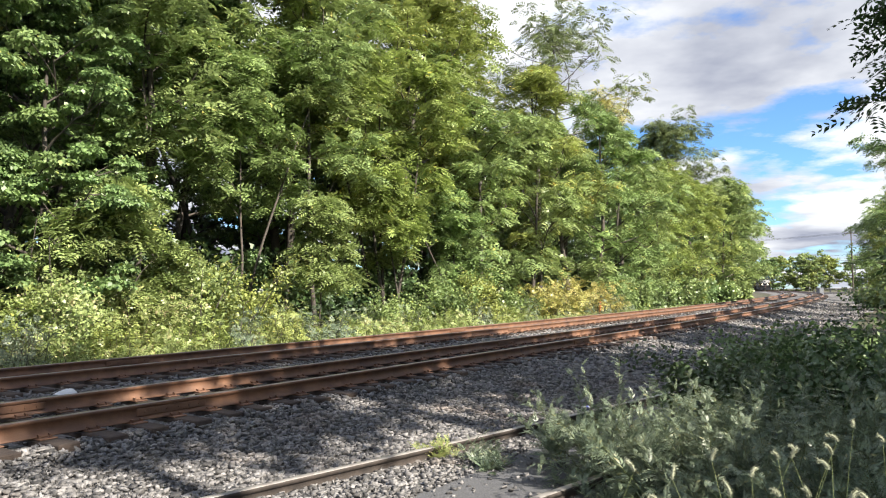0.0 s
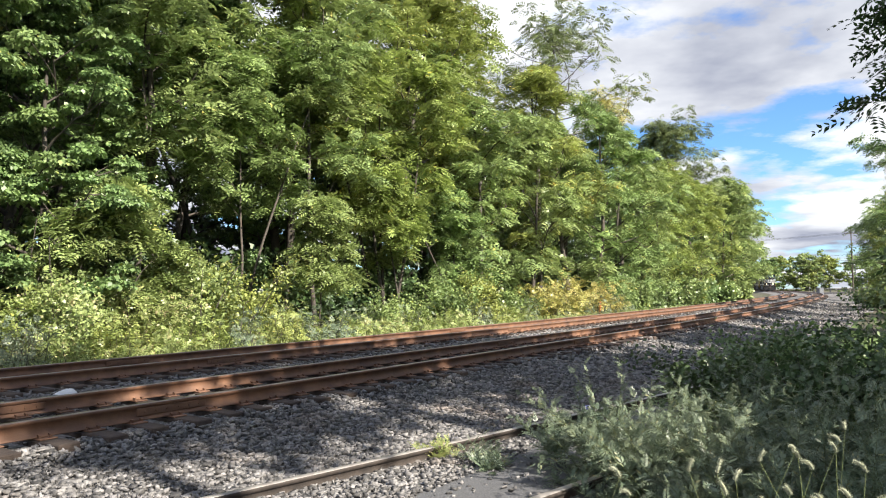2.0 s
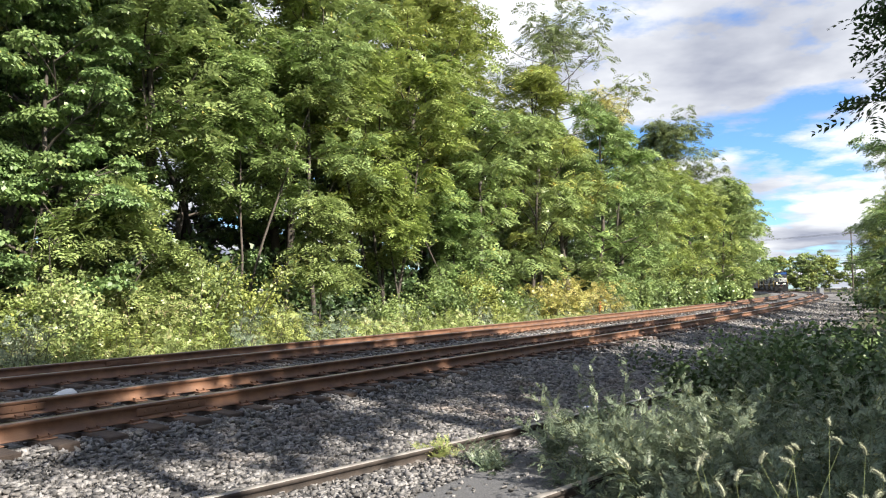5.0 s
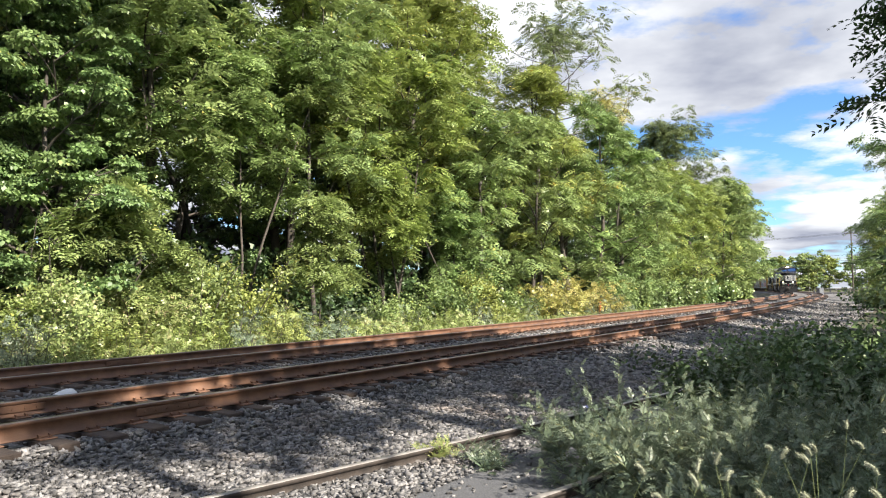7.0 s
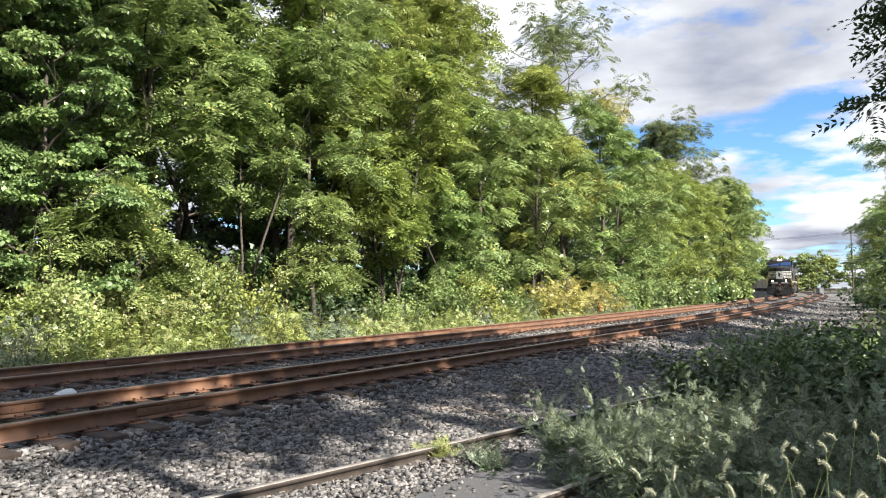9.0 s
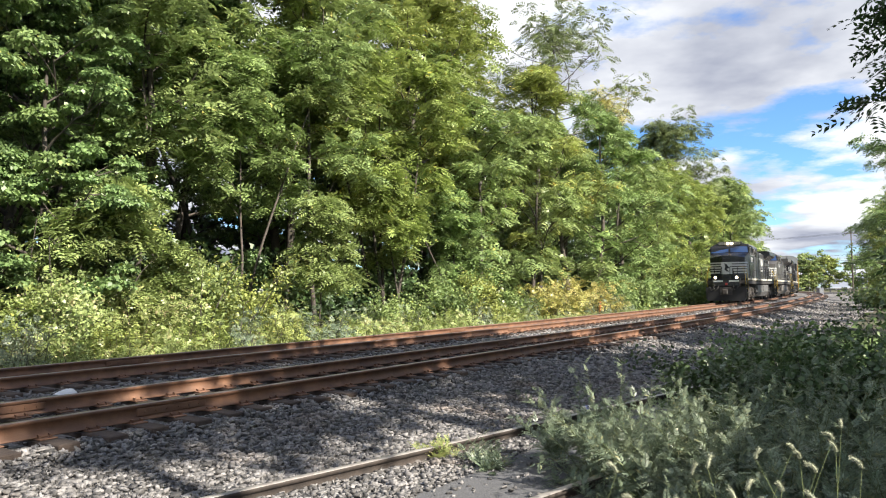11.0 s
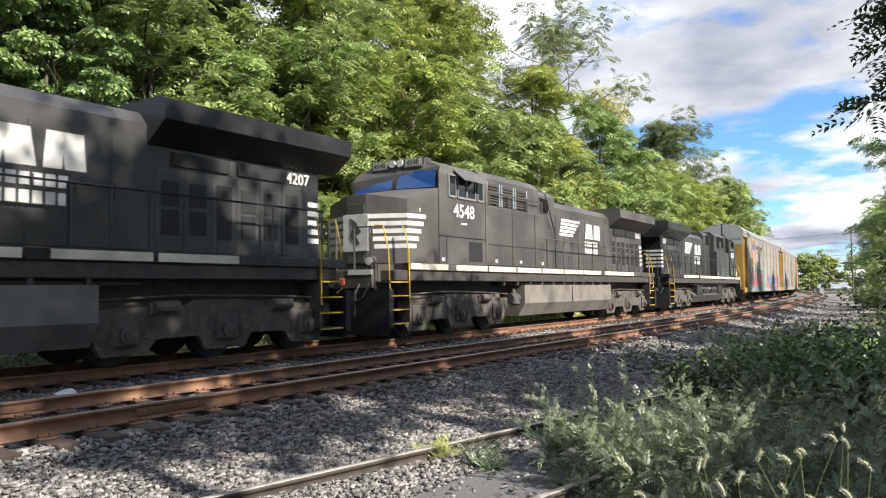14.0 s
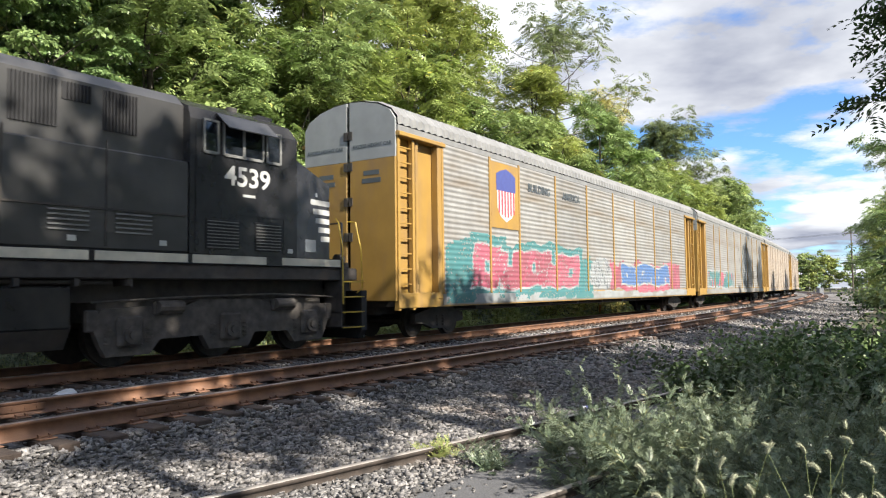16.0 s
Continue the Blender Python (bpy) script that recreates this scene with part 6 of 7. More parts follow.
        s += 0.9 + s * 0.012
    spread_copies(low, spots, "pale knee-high weeds beside the track", "weeds", "weeds along the far track", rng)


build_verge()


def build_shade_trees():
    """Trees behind the viewer that shade the near ground."""
    spots = [(-13, 20, 19.0), (-8.8, 20.5, 19.2), (-4.6, 20, 19.2), (-0.6, 20.5, 19.4), (3.4, 20, 19.2), (7.0, 20.5, 18.8), (10.6, 20, 16.8), (6.2, 22.8, 16.5), (9.6, 22.8, 15.8), (15.5, 20, 15.5), (20.5, 19.5, 14.5), (26.5, 19.5, 14.0), (33, 19.5, 13.5), (40, 19.5, 13.0)]
    kinds = [make_tree(700 + k, 18, 2.7, M_LEAF[1], "broad", 0.36, 0.71, 1.0, per=3, limbs=13, open_=0.15, pad=1.0) for k in range(3)]
    for k, (s_, off_, h) in enumerate(spots):
        p = line_at(s_, off_, -0.45)
        m = pose(float(p[0]), float(p[1]), -0.45, 0, 0, k * 77)
        t = kinds[k] if k < 3 else copy_thing(kinds[k % 3], m)
        t.matrix_basis = m
        f = h / 18
        t.scale = (f, f, f)
        tagged(t, "tall green tree standing behind the near side of the line", "tree", group="trees on the near side")


build_shade_trees()


def build_added_shade():
    """Unseen low trees added at the viewer's back to keep the near weeds and ballast in shade."""
    kinds = [make_tree(720 + k, 4.0 + 0.4 * k, 1.6, M_LEAF[1], "broad", 0.26, 0.12, 1.0, per=3, limbs=14, open_=0.4) for k in range(2)]
    for k, (s_, off_, f) in enumerate(((4.6, 16.8, 1.15), (7.6, 17.0, 1.3), (10.8, 17.6, 1.8), (14.2, 18.6, 2.1), (18.0, 19.0, 2.2), (23.0, 19.4, 2.1), (29.0, 19.6, 2.0))):
        m = place(s_, off_, -0.45, k * 80)
        t = kinds[k] if k < 2 else copy_thing(kinds[k % 2], m)
        t.matrix_basis = m
        t.scale = (f, f, f)
        tagged(t, "unseen low tree added to shade the near weeds and ballast", "tree", group="trees on the near side")


build_added_shade()


def build_right_side():
    """Overhanging branches and the trees along the near side further on."""
    # leaf colour darkened so the branches stand as a shaded outline
    t = make_tree(801, 9.0, 2.0, M_LEAF[3], "frond", 0.15, 0.34, 1.9, per=10, limbs=24, rise=0.5)
    t.matrix_basis = pose(9.1, 10.0, -0.4, 0, 0, 40)
    tagged(t, "dark green tree with hanging feathered branches", "tree", group="trees on the near side")
    for k, (s, off, h, r, mi, leaf) in enumerate([(66, 13.0, 12, 3.2, 1, 0.26), (78, 13.2, 12, 3.4, 2, 0.28), (57, 15.0, 14, 3.6, 1, 0.26), (92, 12.8, 12, 3.2, 0, 0.32), (46, 17.0, 12, 3.6, 1, 0.24), (110, 13.6, 12, 3.2, 1, 0.34)]):
        t = make_tree(810 + k, h, r, M_LEAF[mi], "frond", leaf, 0.12 if s < 85 else 0.3, 1.2, per=7)
        plant(t, s, off)
        tagged(t, "leafy green tree on the near side of the line", "tree", group="trees on the near side")
    for k, (s, off, h, r, mi) in enumerate([(30, 13.0, 1.7, 1.5, 3), (36, 13.5, 2.2, 1.8, 1), (43, 13.0, 2.2, 1.8, 0), (50, 12.4, 2.4, 2.0, 1), (58, 11.5, 2.4, 2.0, 0), (68, 11.0, 2.2, 2.0, 1), (24, 13.2, 1.5, 1.3, 3)]):
        t = make_shrub(830 + k, h, r, M_LEAF[mi], "broad", 0.15 + 0.002 * s, n=120, per=5)
        plant(t, s, off)
        tagged(t, "green shrub on the near bank", "shrub", group="shrubs on the near bank")
    # far wood beyond the bend
    rng = np.random.default_rng(88)
    kinds = [make_tree(860 + k, 13 + k, 5.5, M_LEAF[(1, 2, 0)[k]], "broad", 0.6, 0.05, 1.0, per=4, limbs=14) for k in range(3)]
    used = [False] * 3
    k = 0
    for row in range(2):
        for x in np.arange(95, 215, 6.0):
            y = 265 + row * 18 + rng.uniform(-6, 6) - 0.25 * (x - 100)
            m = pose(float(x + rng.uniform(-3, 3)), float(y), -3.2, 0, 0, float(rng.uniform(0, 360)))
            i = k % 3
            if used[i]:
                t = copy_thing(kinds[i], m)
            else:
                t = kinds[i]; t.matrix_basis = m; used[i] = True
            tagged(t, "distant autumn tree beyond the bend", "tree", group="trees beyond the bend")
            k += 1


build_right_side()
# ---------------- near weeds and grasses ----------------
M_STEM = material("green_stem", (0.14, 0.17, 0.06), (0.08, 0.10, 0.035), rough=0.7, scale=10)
M_STRAW = material("straw_grass", (0.20, 0.23, 0.09), (0.12, 0.15, 0.055), rough=0.7, scale=10, isl=0.25)
M_BRISTLE = material("pale_seed_bristles", (0.34, 0.35, 0.25), (0.25, 0.26, 0.17), rough=0.8, scale=60, isl=0.2)
SWAY = []


def make_weed(seed, height, radius, mat, leaf, stems, dense, lean=(0.0, 0.0)):
    """A clump of tall weeds: arching stems, each with feathered sprays up its length that shorten towards the tip."""
    rng = np.random.default_rng(seed)
    paths, Q = [], []
    for k in range(stems):
        az = rng.uniform(0, 6.28); rr = math.sqrt(rng.random())
        b = np.array([math.cos(az) * rr * radius * 0.6, math.sin(az) * rr * radius * 0.6, -0.08])
        d = np.array([math.cos(az) * 0.6 * rr + rng.normal() * 0.15 + lean[0], math.sin(az) * 0.6 * rr + rng.normal() * 0.15 + lean[1], 1.0])
        ln = height * rng.uniform(0.6, 1.15)
        P = bent(rng, b, d, ln, 6, 0.08, -0.06)
        paths.append((P, 0.0035 * np.linspace(1.3, 0.3, 7)))
        for j in range(dense):
            u = 0.15 + 0.85 * (j + rng.random()) / dense
            i = min(int(u * 6), 5)
            q = P[i] + (P[i + 1] - P[i]) * (u * 6 - i)
            t = (P[i + 1] - P[i]) / np.linalg.norm(P[i + 1] - P[i])
            o = unit(rng, 1)[0]; o = o - t * (o @ t) + t * 0.55
            o[2] += 0.12
            Q.append((q, o / np.linalg.norm(o), leaf * 6.0 * (1.15 - 0.75 * u) * rng.uniform(0.7, 1.2)))
    C, D, LN = np.array([q for q, _, _ in Q]), np.array([o for _, o, _ in Q]), np.array([l for _, _, l in Q])
    up = np.tile([0, 0, 1.0], (len(C), 1)) + unit(rng, len(C)) * 0.45
    side = np.cross(D, up); side /= np.linalg.norm(side, axis=1, keepdims=True) + 1e-9
    nrm = np.cross(side, D)
    res = []
    for k in range(7):
        t = (k + 0.7) / 7
        for sg in (-1, 1):
            c = C + D * (LN * t)[:, None] - np.array([0, 0, 1.0]) * (LN * t * t * 0.22)[:, None]
            ax = side * sg * 0.7 + D * 0.75 + unit(rng, len(C)) * 0.12
            l = LN * 0.34 * (1.05 - 0.75 * t) * rng.uniform(0.8, 1.2, len(C))
            res.append(quads_leaf(c, ax, nrm + unit(rng, len(C)) * 0.25, l, l * 0.27 + 0.002))
    ob = new("weed_clump")
    mesh_part("stem_tuft", tubes_mesh("stem_tuft", paths, M_STEM, 4), ob)
    mesh_part("foliage", leaf_mesh("foliage", np.concatenate(res), mat), ob)
    return ob


def build_near_weeds():
    # x, y, height, radius, kind
    spots = [
        (2.1, 5.2, 0.9, 0.5), (2.6, 5.6, 1.05, 0.6), (2.2, 4.5, 0.75, 0.4), (2.75, 4.7, 0.9, 0.55), (2.2, 6.3, 1.0, 0.55), (3.2, 6.1, 1.15, 0.65), (3.5, 5.2, 1.1, 0.65),
        (1.95, 5.9, 0.8, 0.35), (3.0, 7.2, 1.1, 0.7), (3.9, 6.6, 1.2, 0.7), (4.4, 5.6, 1.2, 0.7), (3.6, 4.5, 0.85, 0.55), (4.5, 7.6, 1.2, 0.8), (5.2, 6.6, 1.25, 0.8),
        (4.1, 8.6, 1.1, 0.8), (5.4, 8.8, 1.2, 0.9), (1.85, 4.8, 0.6, 0.32),
        (1.22, 7.4, 0.62, 0.28), (1.45, 6.7, 0.85, 0.36), (1.72, 6.9, 1.0, 0.5), (1.75, 5.9, 0.85, 0.4),
    ]
    for k, (x, y, h, r) in enumerate(spots):
        t = make_weed(900 + k, h, r, M_LEAF[5], 0.036 + 0.0012 * y, 26 if x > 1.7 else 16, 20 if x > 1.7 else 15, (-0.12, 0.0))
        t.matrix_basis = pose(x, y, -0.45)
        tagged(t, "grey-green feathery weeds swaying in the shade", "weeds", group="weeds beside the siding")
        SWAY.append((t, (x, y, -0.45), 2.6, k * 0.7))
    # a broad-leaved dark bush behind them
    for k, (x, y, h, r) in enumerate([(4.3, 8.2, 1.25, 0.8), (5.6, 10.0, 1.35, 1.0), (3.9, 9.8, 1.05, 0.8), (6.8, 9.4, 1.4, 1.0), (7.4, 11.5, 1.5, 1.2), (5.4, 12.0, 1.1, 1.0)]):
        t = make_shrub(940 + k, h, r, M_LEAF[1 if k % 2 else 3], "broad", 0.075, n=150, per=9, stems=14)
        t.matrix_basis = pose(x, y, -0.45)
        tagged(t, "dark green leafy bush in the shade", "shrub", group="bushes beside the siding")


build_near_weeds()


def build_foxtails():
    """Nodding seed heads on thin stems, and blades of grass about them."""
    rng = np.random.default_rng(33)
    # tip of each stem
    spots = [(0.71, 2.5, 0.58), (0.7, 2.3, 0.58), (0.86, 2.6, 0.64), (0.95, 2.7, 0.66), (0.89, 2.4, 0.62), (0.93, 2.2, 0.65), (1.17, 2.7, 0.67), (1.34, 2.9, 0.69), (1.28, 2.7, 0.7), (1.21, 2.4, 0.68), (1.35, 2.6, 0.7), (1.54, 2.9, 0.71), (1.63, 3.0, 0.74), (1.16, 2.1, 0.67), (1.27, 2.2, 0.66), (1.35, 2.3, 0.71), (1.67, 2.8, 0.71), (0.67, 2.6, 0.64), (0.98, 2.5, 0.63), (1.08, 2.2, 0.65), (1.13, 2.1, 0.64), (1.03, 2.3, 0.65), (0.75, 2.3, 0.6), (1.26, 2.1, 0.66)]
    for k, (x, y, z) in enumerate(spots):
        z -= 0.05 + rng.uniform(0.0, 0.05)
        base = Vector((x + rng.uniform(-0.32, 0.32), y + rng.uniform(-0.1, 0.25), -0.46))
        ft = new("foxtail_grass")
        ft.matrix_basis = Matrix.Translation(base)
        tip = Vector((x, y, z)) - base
        side = Vector((rng.uniform(-1, 1), rng.uniform(-0.4, 0.4), 0)).normalized()
        pts = [np.array((tip * u + side * (0.06 * math.sin(u * 3.1))).to_tuple()) * np.array([1, 1, 1]) for u in (0, 0.3, 0.6, 0.85, 1.0)]
        mesh_part("stem", tubes_mesh("stem", [(np.array(pts), 0.0015 * np.linspace(1.2, 0.6, 5))], M_STRAW, 5), ft)
        # the head arches over from the tip
        C, D, core = [], [], []
        ln = rng.uniform(0.034, 0.058)
        bend = rng.uniform(0.5, 2.2)
        p = np.array(tip.to_tuple()); ang = 1.45
        for i in range(26):
            u = i / 25
            a_ = ang - bend * u
            d = np.array([side.x * math.cos(a_), side.y * math.cos(a_), math.sin(a_)])
            p = p + d * ln / 26
            core.append(p)
            for _ in range(9):
                o = unit(rng, 1)[0]
                o = o - d * (o @ d); o /= np.linalg.norm(o) + 1e-9
                C.append(p + o * 0.004); D.append(o * 0.9 + d * 0.55)
        C, D = np.array(C), np.array(D)
        Q = quads_leaf(C, D, unit(rng, len(C)), rng.uniform(0.005, 0.009, len(C)), np.full(len(C), 0.0016))
        head = mesh_part("seed_head", tubes_mesh("seed_head", [(np.array(core), 0.0052 * np.sin(np.linspace(0.25, 2.95, 26)) ** 0.6)], M_BRISTLE, 8), ft, "pale bristly nodding seed head")
        mesh_part("bristles", leaf_mesh("bristles", Q, M_BRISTLE), head)
        nb = 5
        B = np.stack([rng.uniform(-0.06, 0.06, nb), rng.uniform(-0.06, 0.06, nb), np.zeros(nb)], -1)
        Db = np.stack([rng.normal(size=nb) * 0.5, rng.normal(size=nb) * 0.4, np.ones(nb)], -1)
        mesh_part("blade_tuft", leaf_mesh("blade_tuft", quads_leaf(B, Db, unit(rng, nb), rng.uniform(0.3, 0.6, nb), rng.uniform(0.008, 0.013, nb)), M_STRAW), ft)
        tagged(ft, "foxtail grass with a pale nodding seed head", "grass", group="foxtail grasses")
        SWAY.append((ft, tuple(base), 4.0, k * 1.3))


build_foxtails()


def build_grass():
    """Loose grass and small weeds on the near ground and along the far verge."""
    rng = np.random.default_rng(44)
    n = 5200
    X = rng.uniform(1.1, 5.5, n); Y = rng.uniform(2.6, 6.5, n)
    keep = X > 0.95 + 0.10 * Y
    X, Y = X[keep], Y[keep]
    C = np.stack([X, Y, np.full(len(X), -0.47)], -1)
    D = np.stack([rng.normal(size=len(X)) * 0.45, rng.normal(size=len(X)) * 0.45, np.ones(len(X))], -1)
    Q = quads_leaf(C, D, unit(rng, len(X)), rng.uniform(0.12, 0.42, len(X)), rng.uniform(0.005, 0.011, len(X)))
    ob = mesh_part("grass", leaf_mesh("grass", Q, M_LEAF[5]))
    tagged(ob, "rough green grass beside the siding", "grass", kind="stuff")
    n = 16000
    S = rng.uniform(1, 60, n) ; O = -2.75 - np.abs(rng.normal(size=n)) * 1.1
    C = line_at(S, O, ground_z(O) - 0.02)
    D = np.stack([rng.normal(size=n) * 0.6, rng.normal(size=n) * 0.6, np.ones(n)], -1)
    Q = quads_leaf(C, D, unit(rng, n), rng.uniform(0.12, 0.45, n), rng.uniform(0.012, 0.025, n))
    ob = mesh_part("verge_grass", leaf_mesh("verge_grass", Q, M_LEAF[4]))
    tagged(ob, "pale dry grass along the far verge", "grass", kind="stuff")
    # fallen leaves and litter in the shade of the wood
    n = 5000
    S = rng.uniform(2, 45, n); O = rng.uniform(-9, -3.2, n)
    C = line_at(S, O, ground_z(O) + 0.03)
    D = np.stack([rng.normal(size=n), rng.normal(size=n), rng.normal(size=n) * 0.2], -1)
    up = np.tile([0, 0, 1.0], (n, 1)) + unit(rng, n) * 0.3
    Q = quads_leaf(C, D, up, rng.uniform(0.06, 0.12, n), rng.uniform(0.04, 0.08, n))
    ob = mesh_part("fallen_leaves", leaf_mesh("fallen_leaves", Q, material("dead_leaf", (0.26, 0.17, 0.09), (0.14, 0.09, 0.05), rough=0.8, isl=0.4)))
    tagged(ob, "brown fallen leaves on the ground", "leaves", kind="stuff")


build_grass()


def build_small_weeds():
    for k, (x, y, h, r) in enumerate([(0.34, 7.5, 0.32, 0.2), (0.45, 7.3, 0.2, 0.15), (-0.11, 7.87, 0.26, 0.16), (1.3, 6.3, 0.3, 0.22), (1.5, 6.0, 0.3, 0.25), (1.15, 6.6, 0.2, 0.15)]):
        t = make_weed(980 + k, h, r, M_LEAF[5 if k != 2 else 4], 0.045, 9, 7)
        t.matrix_basis = pose(x, y, -0.52)
        tagged(t, "small green weed growing beside the old rail", "weeds", group="small weeds by the rail")


build_small_weeds()

# ---------------- small things ----------------
def build_litter():
    bm = bmesh.new()
    res = bmesh.ops.create_cone(bm, cap_ends=True, segments=20, radius1=0.20, radius2=0.13, depth=0.045)
    for v in bm.verts:
        v.co.x *= 1.0; v.co.y *= 0.7
        v.co.z += 0.015 * math.sin(v.co.x * 19) + 0.01 * math.cos(v.co.y * 23)
    bmesh.ops.bevel(bm, geom=list(bm.edges), offset=0.006, segments=1, affect="EDGES")
    ob = part("crushed_white_tray", bm, material("white_foam", (0.75, 0.76, 0.78), (0.6, 0.61, 0.64), rough=0.5, scale=6), m=place(5.75, 1.85, -0.19, 20))
    tagged(ob, "crushed white foam tray lying on the ballast", "litter")
    can = new("crushed_can")
    can.matrix_basis = pose(1.97, 10.36, -0.44, 0, 0, 25)
    bm = bmesh.new(); cyl(bm, (0, 0, 0), 0.033, 0.12, "x", 14)
    for v in bm.verts:
        v.co.y *= 1 - 0.35 * math.exp(-(v.co.x * 30) ** 2)
    part("body", bm, M_SILVER, can, "silver can body")
    bm = bmesh.new(); cyl(bm, (0.01, 0, 0), 0.0338, 0.05, "x", 14)
    part("band", bm, M_NAVY, can, "dark blue band")
    tagged(can, "crushed silver and blue drinks can beside the rail", "litter")
    post = new("marker_post")
    post.matrix_basis = place(40.2, -3.3, -0.5)
    bm = bmesh.new(); box(bm, -0.05, 0.05, -0.05, 0.05, 0, 1.0, 0.01)
    part("post", bm, material("orange_post_paint", (0.55, 0.16, 0.04), (0.4, 0.11, 0.03), rough=0.6), post)
    bm = bmesh.new(); box(bm, -0.055, 0.055, -0.055, 0.055, 0.82, 0.9, 0.005)
    part("cap_band", bm, M_WHITE, post)
    tagged(post, "weathered orange marker post in the verge", "post")


build_litter()


def build_far_things():
    M_GREYBOX = material("grey_cabinet_paint", (0.17, 0.175, 0.185), (0.12, 0.125, 0.13), rough=0.5, scale=3)
    M_DARK = material("dark_girder_paint", (0.045, 0.045, 0.05), (0.025, 0.025, 0.03), rough=0.6, scale=2)
    M_CONC = material("pale_concrete", (0.27, 0.26, 0.245), (0.19, 0.185, 0.175), rough=0.85, scale=2)
    cab = new("signal_cabinet")
    cab.matrix_basis = pose(78.5, 153.0, -0.9, 0, 0, 20)
    bm = bmesh.new(); box(bm, -0.6, 0.6, -0.45, 0.45, 0.15, 1.7, 0.04); part("body", bm, M_GREYBOX, cab)
    bm = bmesh.new(); box(bm, -0.66, 0.66, -0.5, 0.5, 1.7, 1.8, 0.03); part("roof", bm, M_GREYBOX, cab)
    bm = bmesh.new(); box(bm, -0.58, 0.58, -0.42, 0.42, 0, 0.15); part("plinth", bm, M_CONC, cab)
    for sx in (-1, 1):
        bm = bmesh.new(); box(bm, min(sx * 0.04, sx * 0.55), max(sx * 0.04, sx * 0.55), -0.47, -0.45, 0.25, 1.62, 0.005); part("door", bm, M_GREYBOX, cab)
    tagged(cab, "light grey signal cabinet beside the bend", "cabinet")
    # dark low bridge with posts on the road beyond
    br = new("road_bridge")
    br.matrix_basis = pose(88.0, 160.0, -0.9, 0, 0, 8)
    bm = bmesh.new(); box(bm, -8, 14, -0.3, 0.3, 0.2, 0.75, 0.03); part("girder", bm, M_DARK, br)
    bm = bmesh.new(); box(bm, -8, 14, -0.36, 0.36, -0.2, 0.2, 0.03); part("base", bm, M_CONC, br)
    bm = bmesh.new(); box(bm, -8, 14, -0.1, 0.1, 1.35, 1.5, 0.02); part("top_rail", bm, M_DARK, br)
    for k in range(12):
        bm = bmesh.new(); box(bm, -7.9 + k * 1.9, -7.7 + k * 1.9, -0.12, 0.12, 0.75, 1.36); part("post", bm, M_DARK, br)
    tagged(br, "low dark steel bridge parapet beyond the bend", "bridge")
    for k, (x, y, l) in enumerate(((76.5, 132.0, 2.4), (80, 130.5, 3.0))):
        blk = new("concrete_block")
        blk.matrix_basis = pose(x + 3, y, -0.9, 0, 0, 12)
        bm = bmesh.new(); box(bm, -l / 2, l / 2, -0.5, 0.5, 0, 1.0, 0.05)
        part("block", bm, M_CONC, blk)
        tagged(blk, "pale concrete block beside the line", "concrete block", group="concrete blocks")
    # wooden pole with wires
    pole = new("utility_pole")
    pole.matrix_basis = pose(71.5, 128.0, -0.9, 0, 0, 0)
    bm = bmesh.new(); tube(bm, [(0, 0, 0), (0, 0, 12.2)], [0.14, 0.09], 8); part("pole", bm, M_BARK, pole)
    bm = bmesh.new(); box(bm, -1.2, 1.2, -0.06, 0.06, 11.2, 11.34); part("crossarm", bm, M_BARK, pole)
    for k, (zz, dx) in enumerate(((11.4, -1.1), (11.4, 1.1), (7.6, 0.0), (6.6, 0.0))):
        bm = bmesh.new()
        pts = []
        for i in range(13):
            u = i / 12
            pts.append((dx - 62 * u, 40 * u, zz - 6 * u * (1 - u) * 0.5 - u * 1.0))
        tube(bm, pts, 0.02, 4)
        pts = [(dx + 40 * u, -28 * u, zz - 2 * u * (1 - u)) for u in [i / 8 for i in range(9)]]
        tube(bm, pts, 0.02, 4)
        part("wire", bm, M_DARK, pole)
    tagged(pole, "wooden utility pole with sagging wires", "utility pole")
    # a house behind the wood, seen in glimpses
    M_SIDING = material("pale_siding", (0.62, 0.62, 0.60), (0.5, 0.5, 0.49), rough=0.7, scale=3)
    M_SHINGLE = material("reddish_shingles", (0.16, 0.10, 0.085), (0.10, 0.065, 0.055), rough=0.9, scale=9, bump=0.4)
    for k, (s, off, w) in enumerate(((13.0, -52, 11), (34, -52, 10))):
        h = new("house")
        h.matrix_basis = place(s, off, -2.4)
        bm = bmesh.new(); box(bm, -w / 2, w / 2, -4, 4, 0, 5.4)
        wall = part("wall", bm, M_SIDING, h, "pale clapboard wall")
        bm = bmesh.new(); box(bm, -w / 2, w / 2, -4.022, -4.0, 0, 0.16)
        cb = bpy.data.meshes.new("clapboard"); bm.to_mesh(cb); bm.free(); cb.materials.append(M_SIDING)
        for j in range(30):
            mesh_part("clapboard", cb, wall, m=pose(0, 0, j * 0.18))
        bm = bmesh.new(); prism(bm, [(-4.5, 5.3), (4.5, 5.3), (0, 8.2)], -w / 2 - 0.3, w / 2 + 0.3, "x"); part("roof", bm, M_SHINGLE, h, "reddish shingle roof")
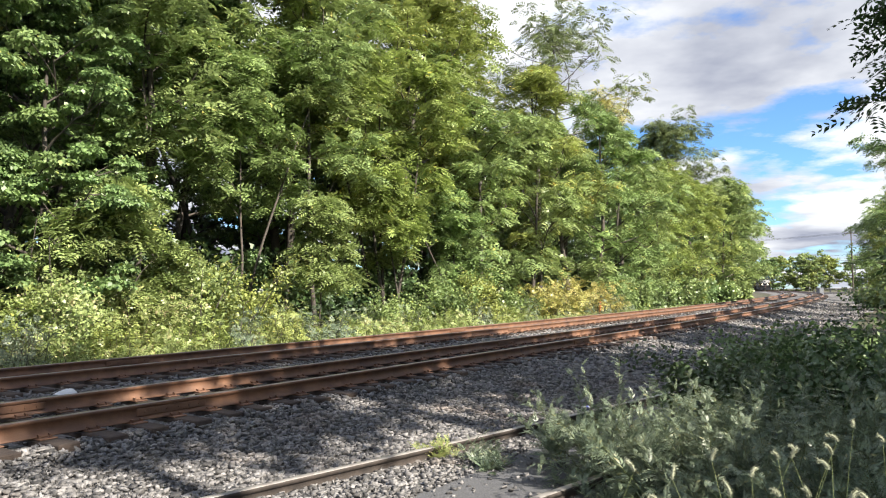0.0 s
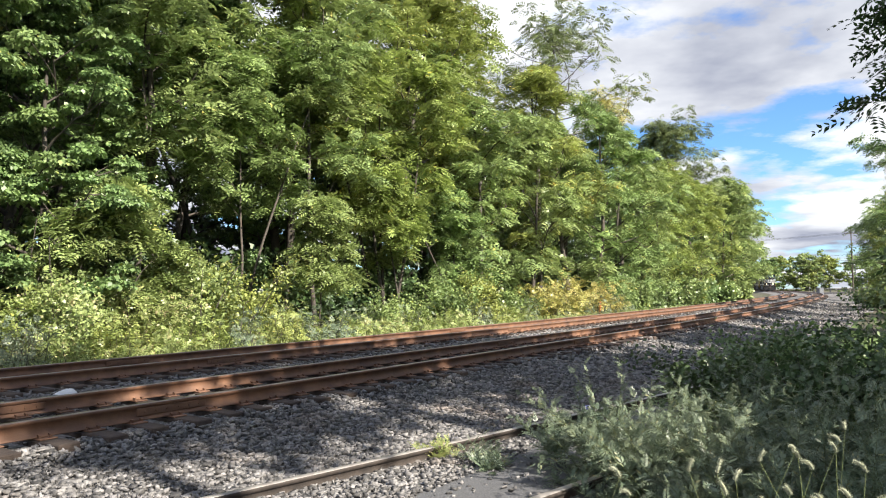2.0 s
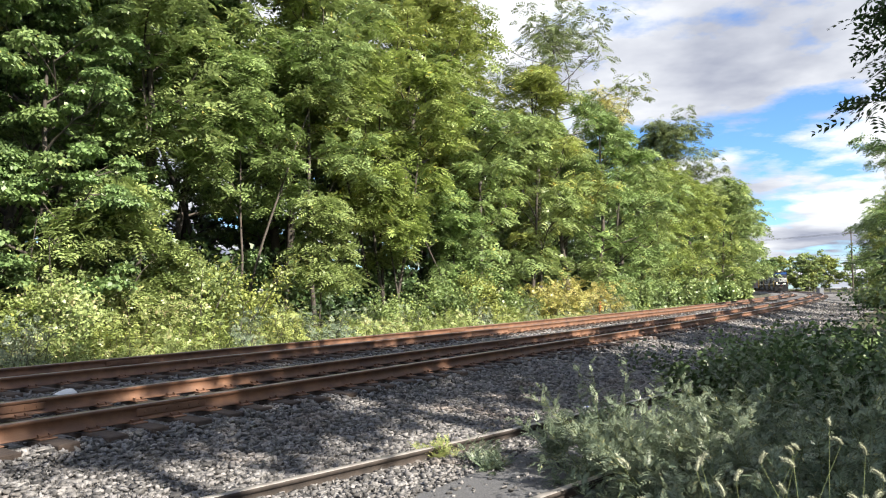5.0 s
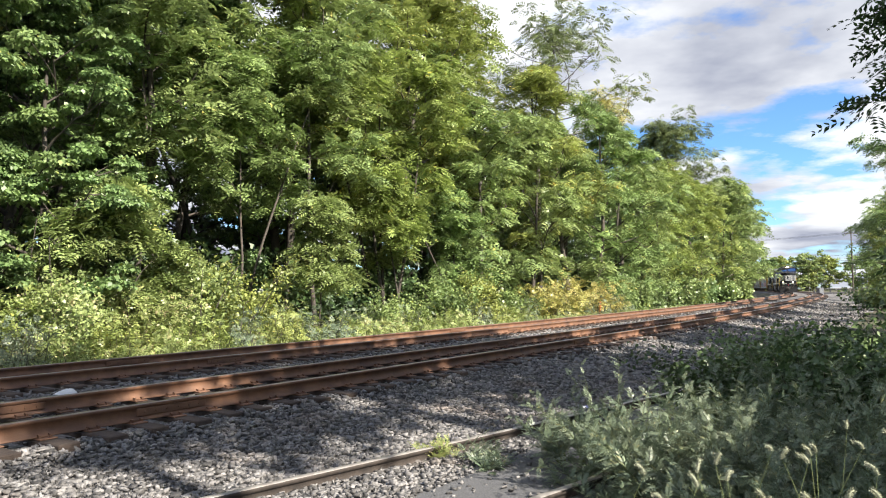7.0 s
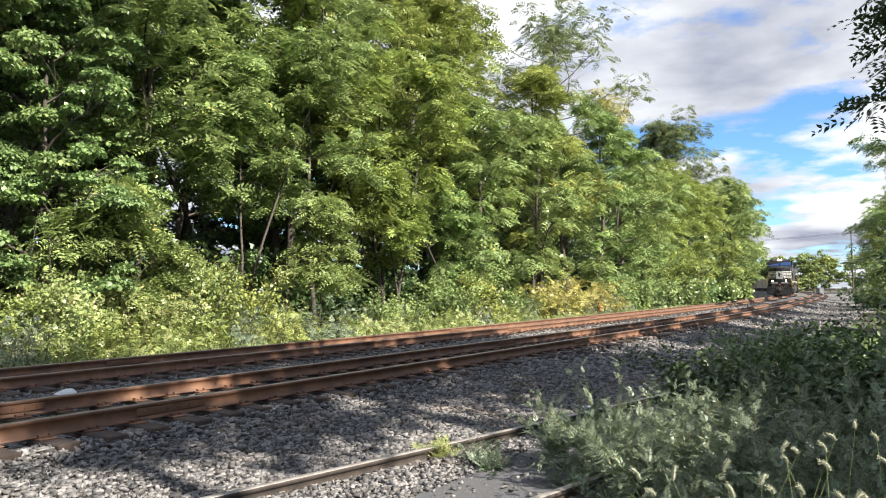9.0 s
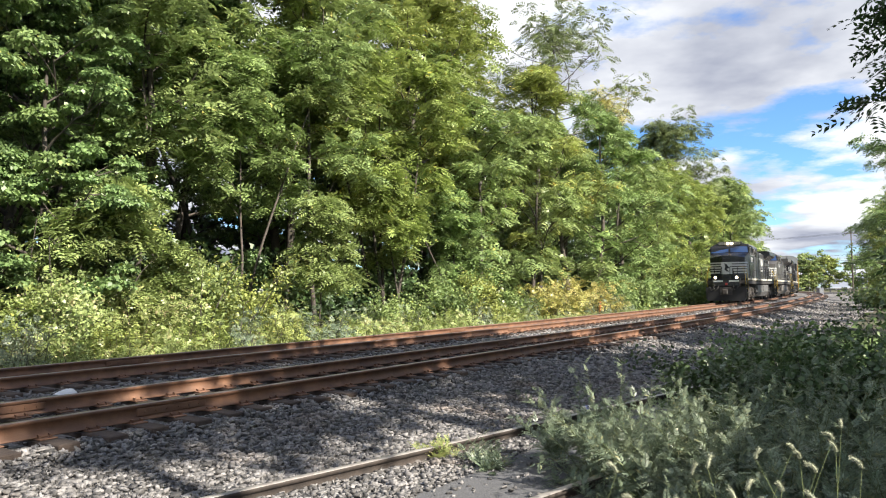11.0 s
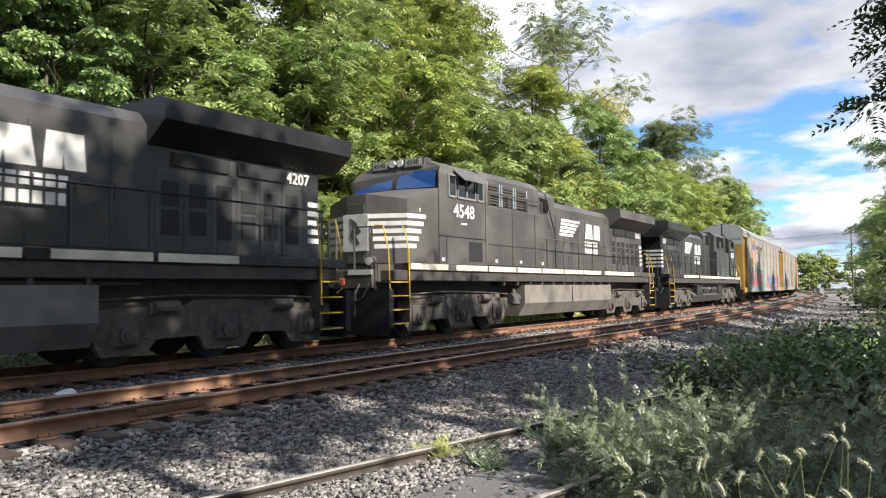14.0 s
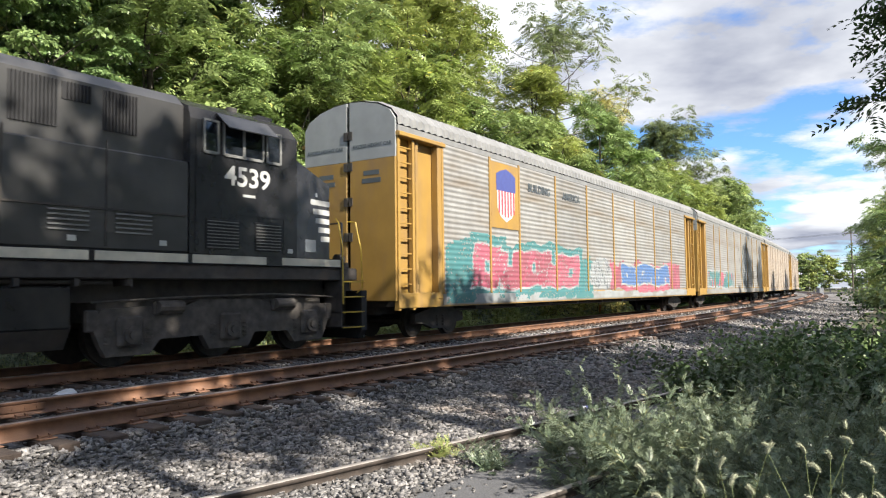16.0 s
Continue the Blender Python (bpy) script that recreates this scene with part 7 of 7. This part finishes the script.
        for fx in (-0.3, 0.05, 0.35):
            for fz in (0.9, 3.3):
                bm = bmesh.new(); box(bm, w * fx - 0.55, w * fx + 0.55, -4.08, -4.02, fz, fz + 1.4)
                wn = part("window", bm, M_WHITE, h, "white framed window")
                bm = bmesh.new(); box(bm, w * fx - 0.45, w * fx + 0.45, -4.09, -4.08, fz + 0.1, fz + 1.3); part("pane", bm, M_GLASS, wn)
        tagged(h, "pale house behind the wood, glimpsed through trees", "house", group="houses behind the wood")


build_far_things()
# ---------------- what moves ----------------
HEAD_S0, HEAD_V, HEAD_A, HEAD_J = 28.404, 23.0025, -0.01803, -0.03253


def train_s(t):
    """Where along the line the train's reference stands at t."""
    u = t - 13.0
    return HEAD_S0 - HEAD_V * u - HEAD_A * u * u - HEAD_J * u ** 3


def vehicle_pose(s_mid, span):
    a, b = line_at(s_mid - span / 2, 0.0), line_at(s_mid + span / 2, 0.0)
    c, d = (a + b) / 2, b - a
    return pose(float(c[0]), float(c[1]), 0, 0, 0, math.degrees(math.atan2(d[1], d[0])))


def motions():
    times = [i * 0.25 for i in range(65)]
    for ob, mid, span, flip in TRAIN:
        walk(ob, [(t, vehicle_pose(train_s(t) + mid, span) @ pose(0, 0, 0, 0, 0, 180 if flip else 0)) for t in times])

    # the locomotives' wheels roll
    for ob, mid, span, flip in TRAIN[:3]:
        for tr in ob.children:
            if not tr.name.startswith("truck"):
                continue
            for wh in tr.children:
                at = wh.location.copy()
                rows = []
                for i in range(481):
                    t = i / FPS
                    a = (train_s(t) - train_s(0)) / 0.533 * (-1 if flip else 1)
                    rows.append((t, Matrix.Translation(at) @ Matrix.Rotation(a, 4, "Y")))
                walk(wh, rows)
    for ob, (x, y, z), amp, ph in SWAY:
        rows = []
        for i in range(33):
            t = i * 0.5
            gust = 0.6 + 0.4 * math.sin(t * 0.7 + ph * 0.3)
            rows.append((t, pose(x, y, z, amp * gust * math.sin(2.6 * t + ph), amp * 1.3 * gust * math.sin(2.1 * t + 1.7 * ph), 0)))
        walk(ob, rows)


motions()
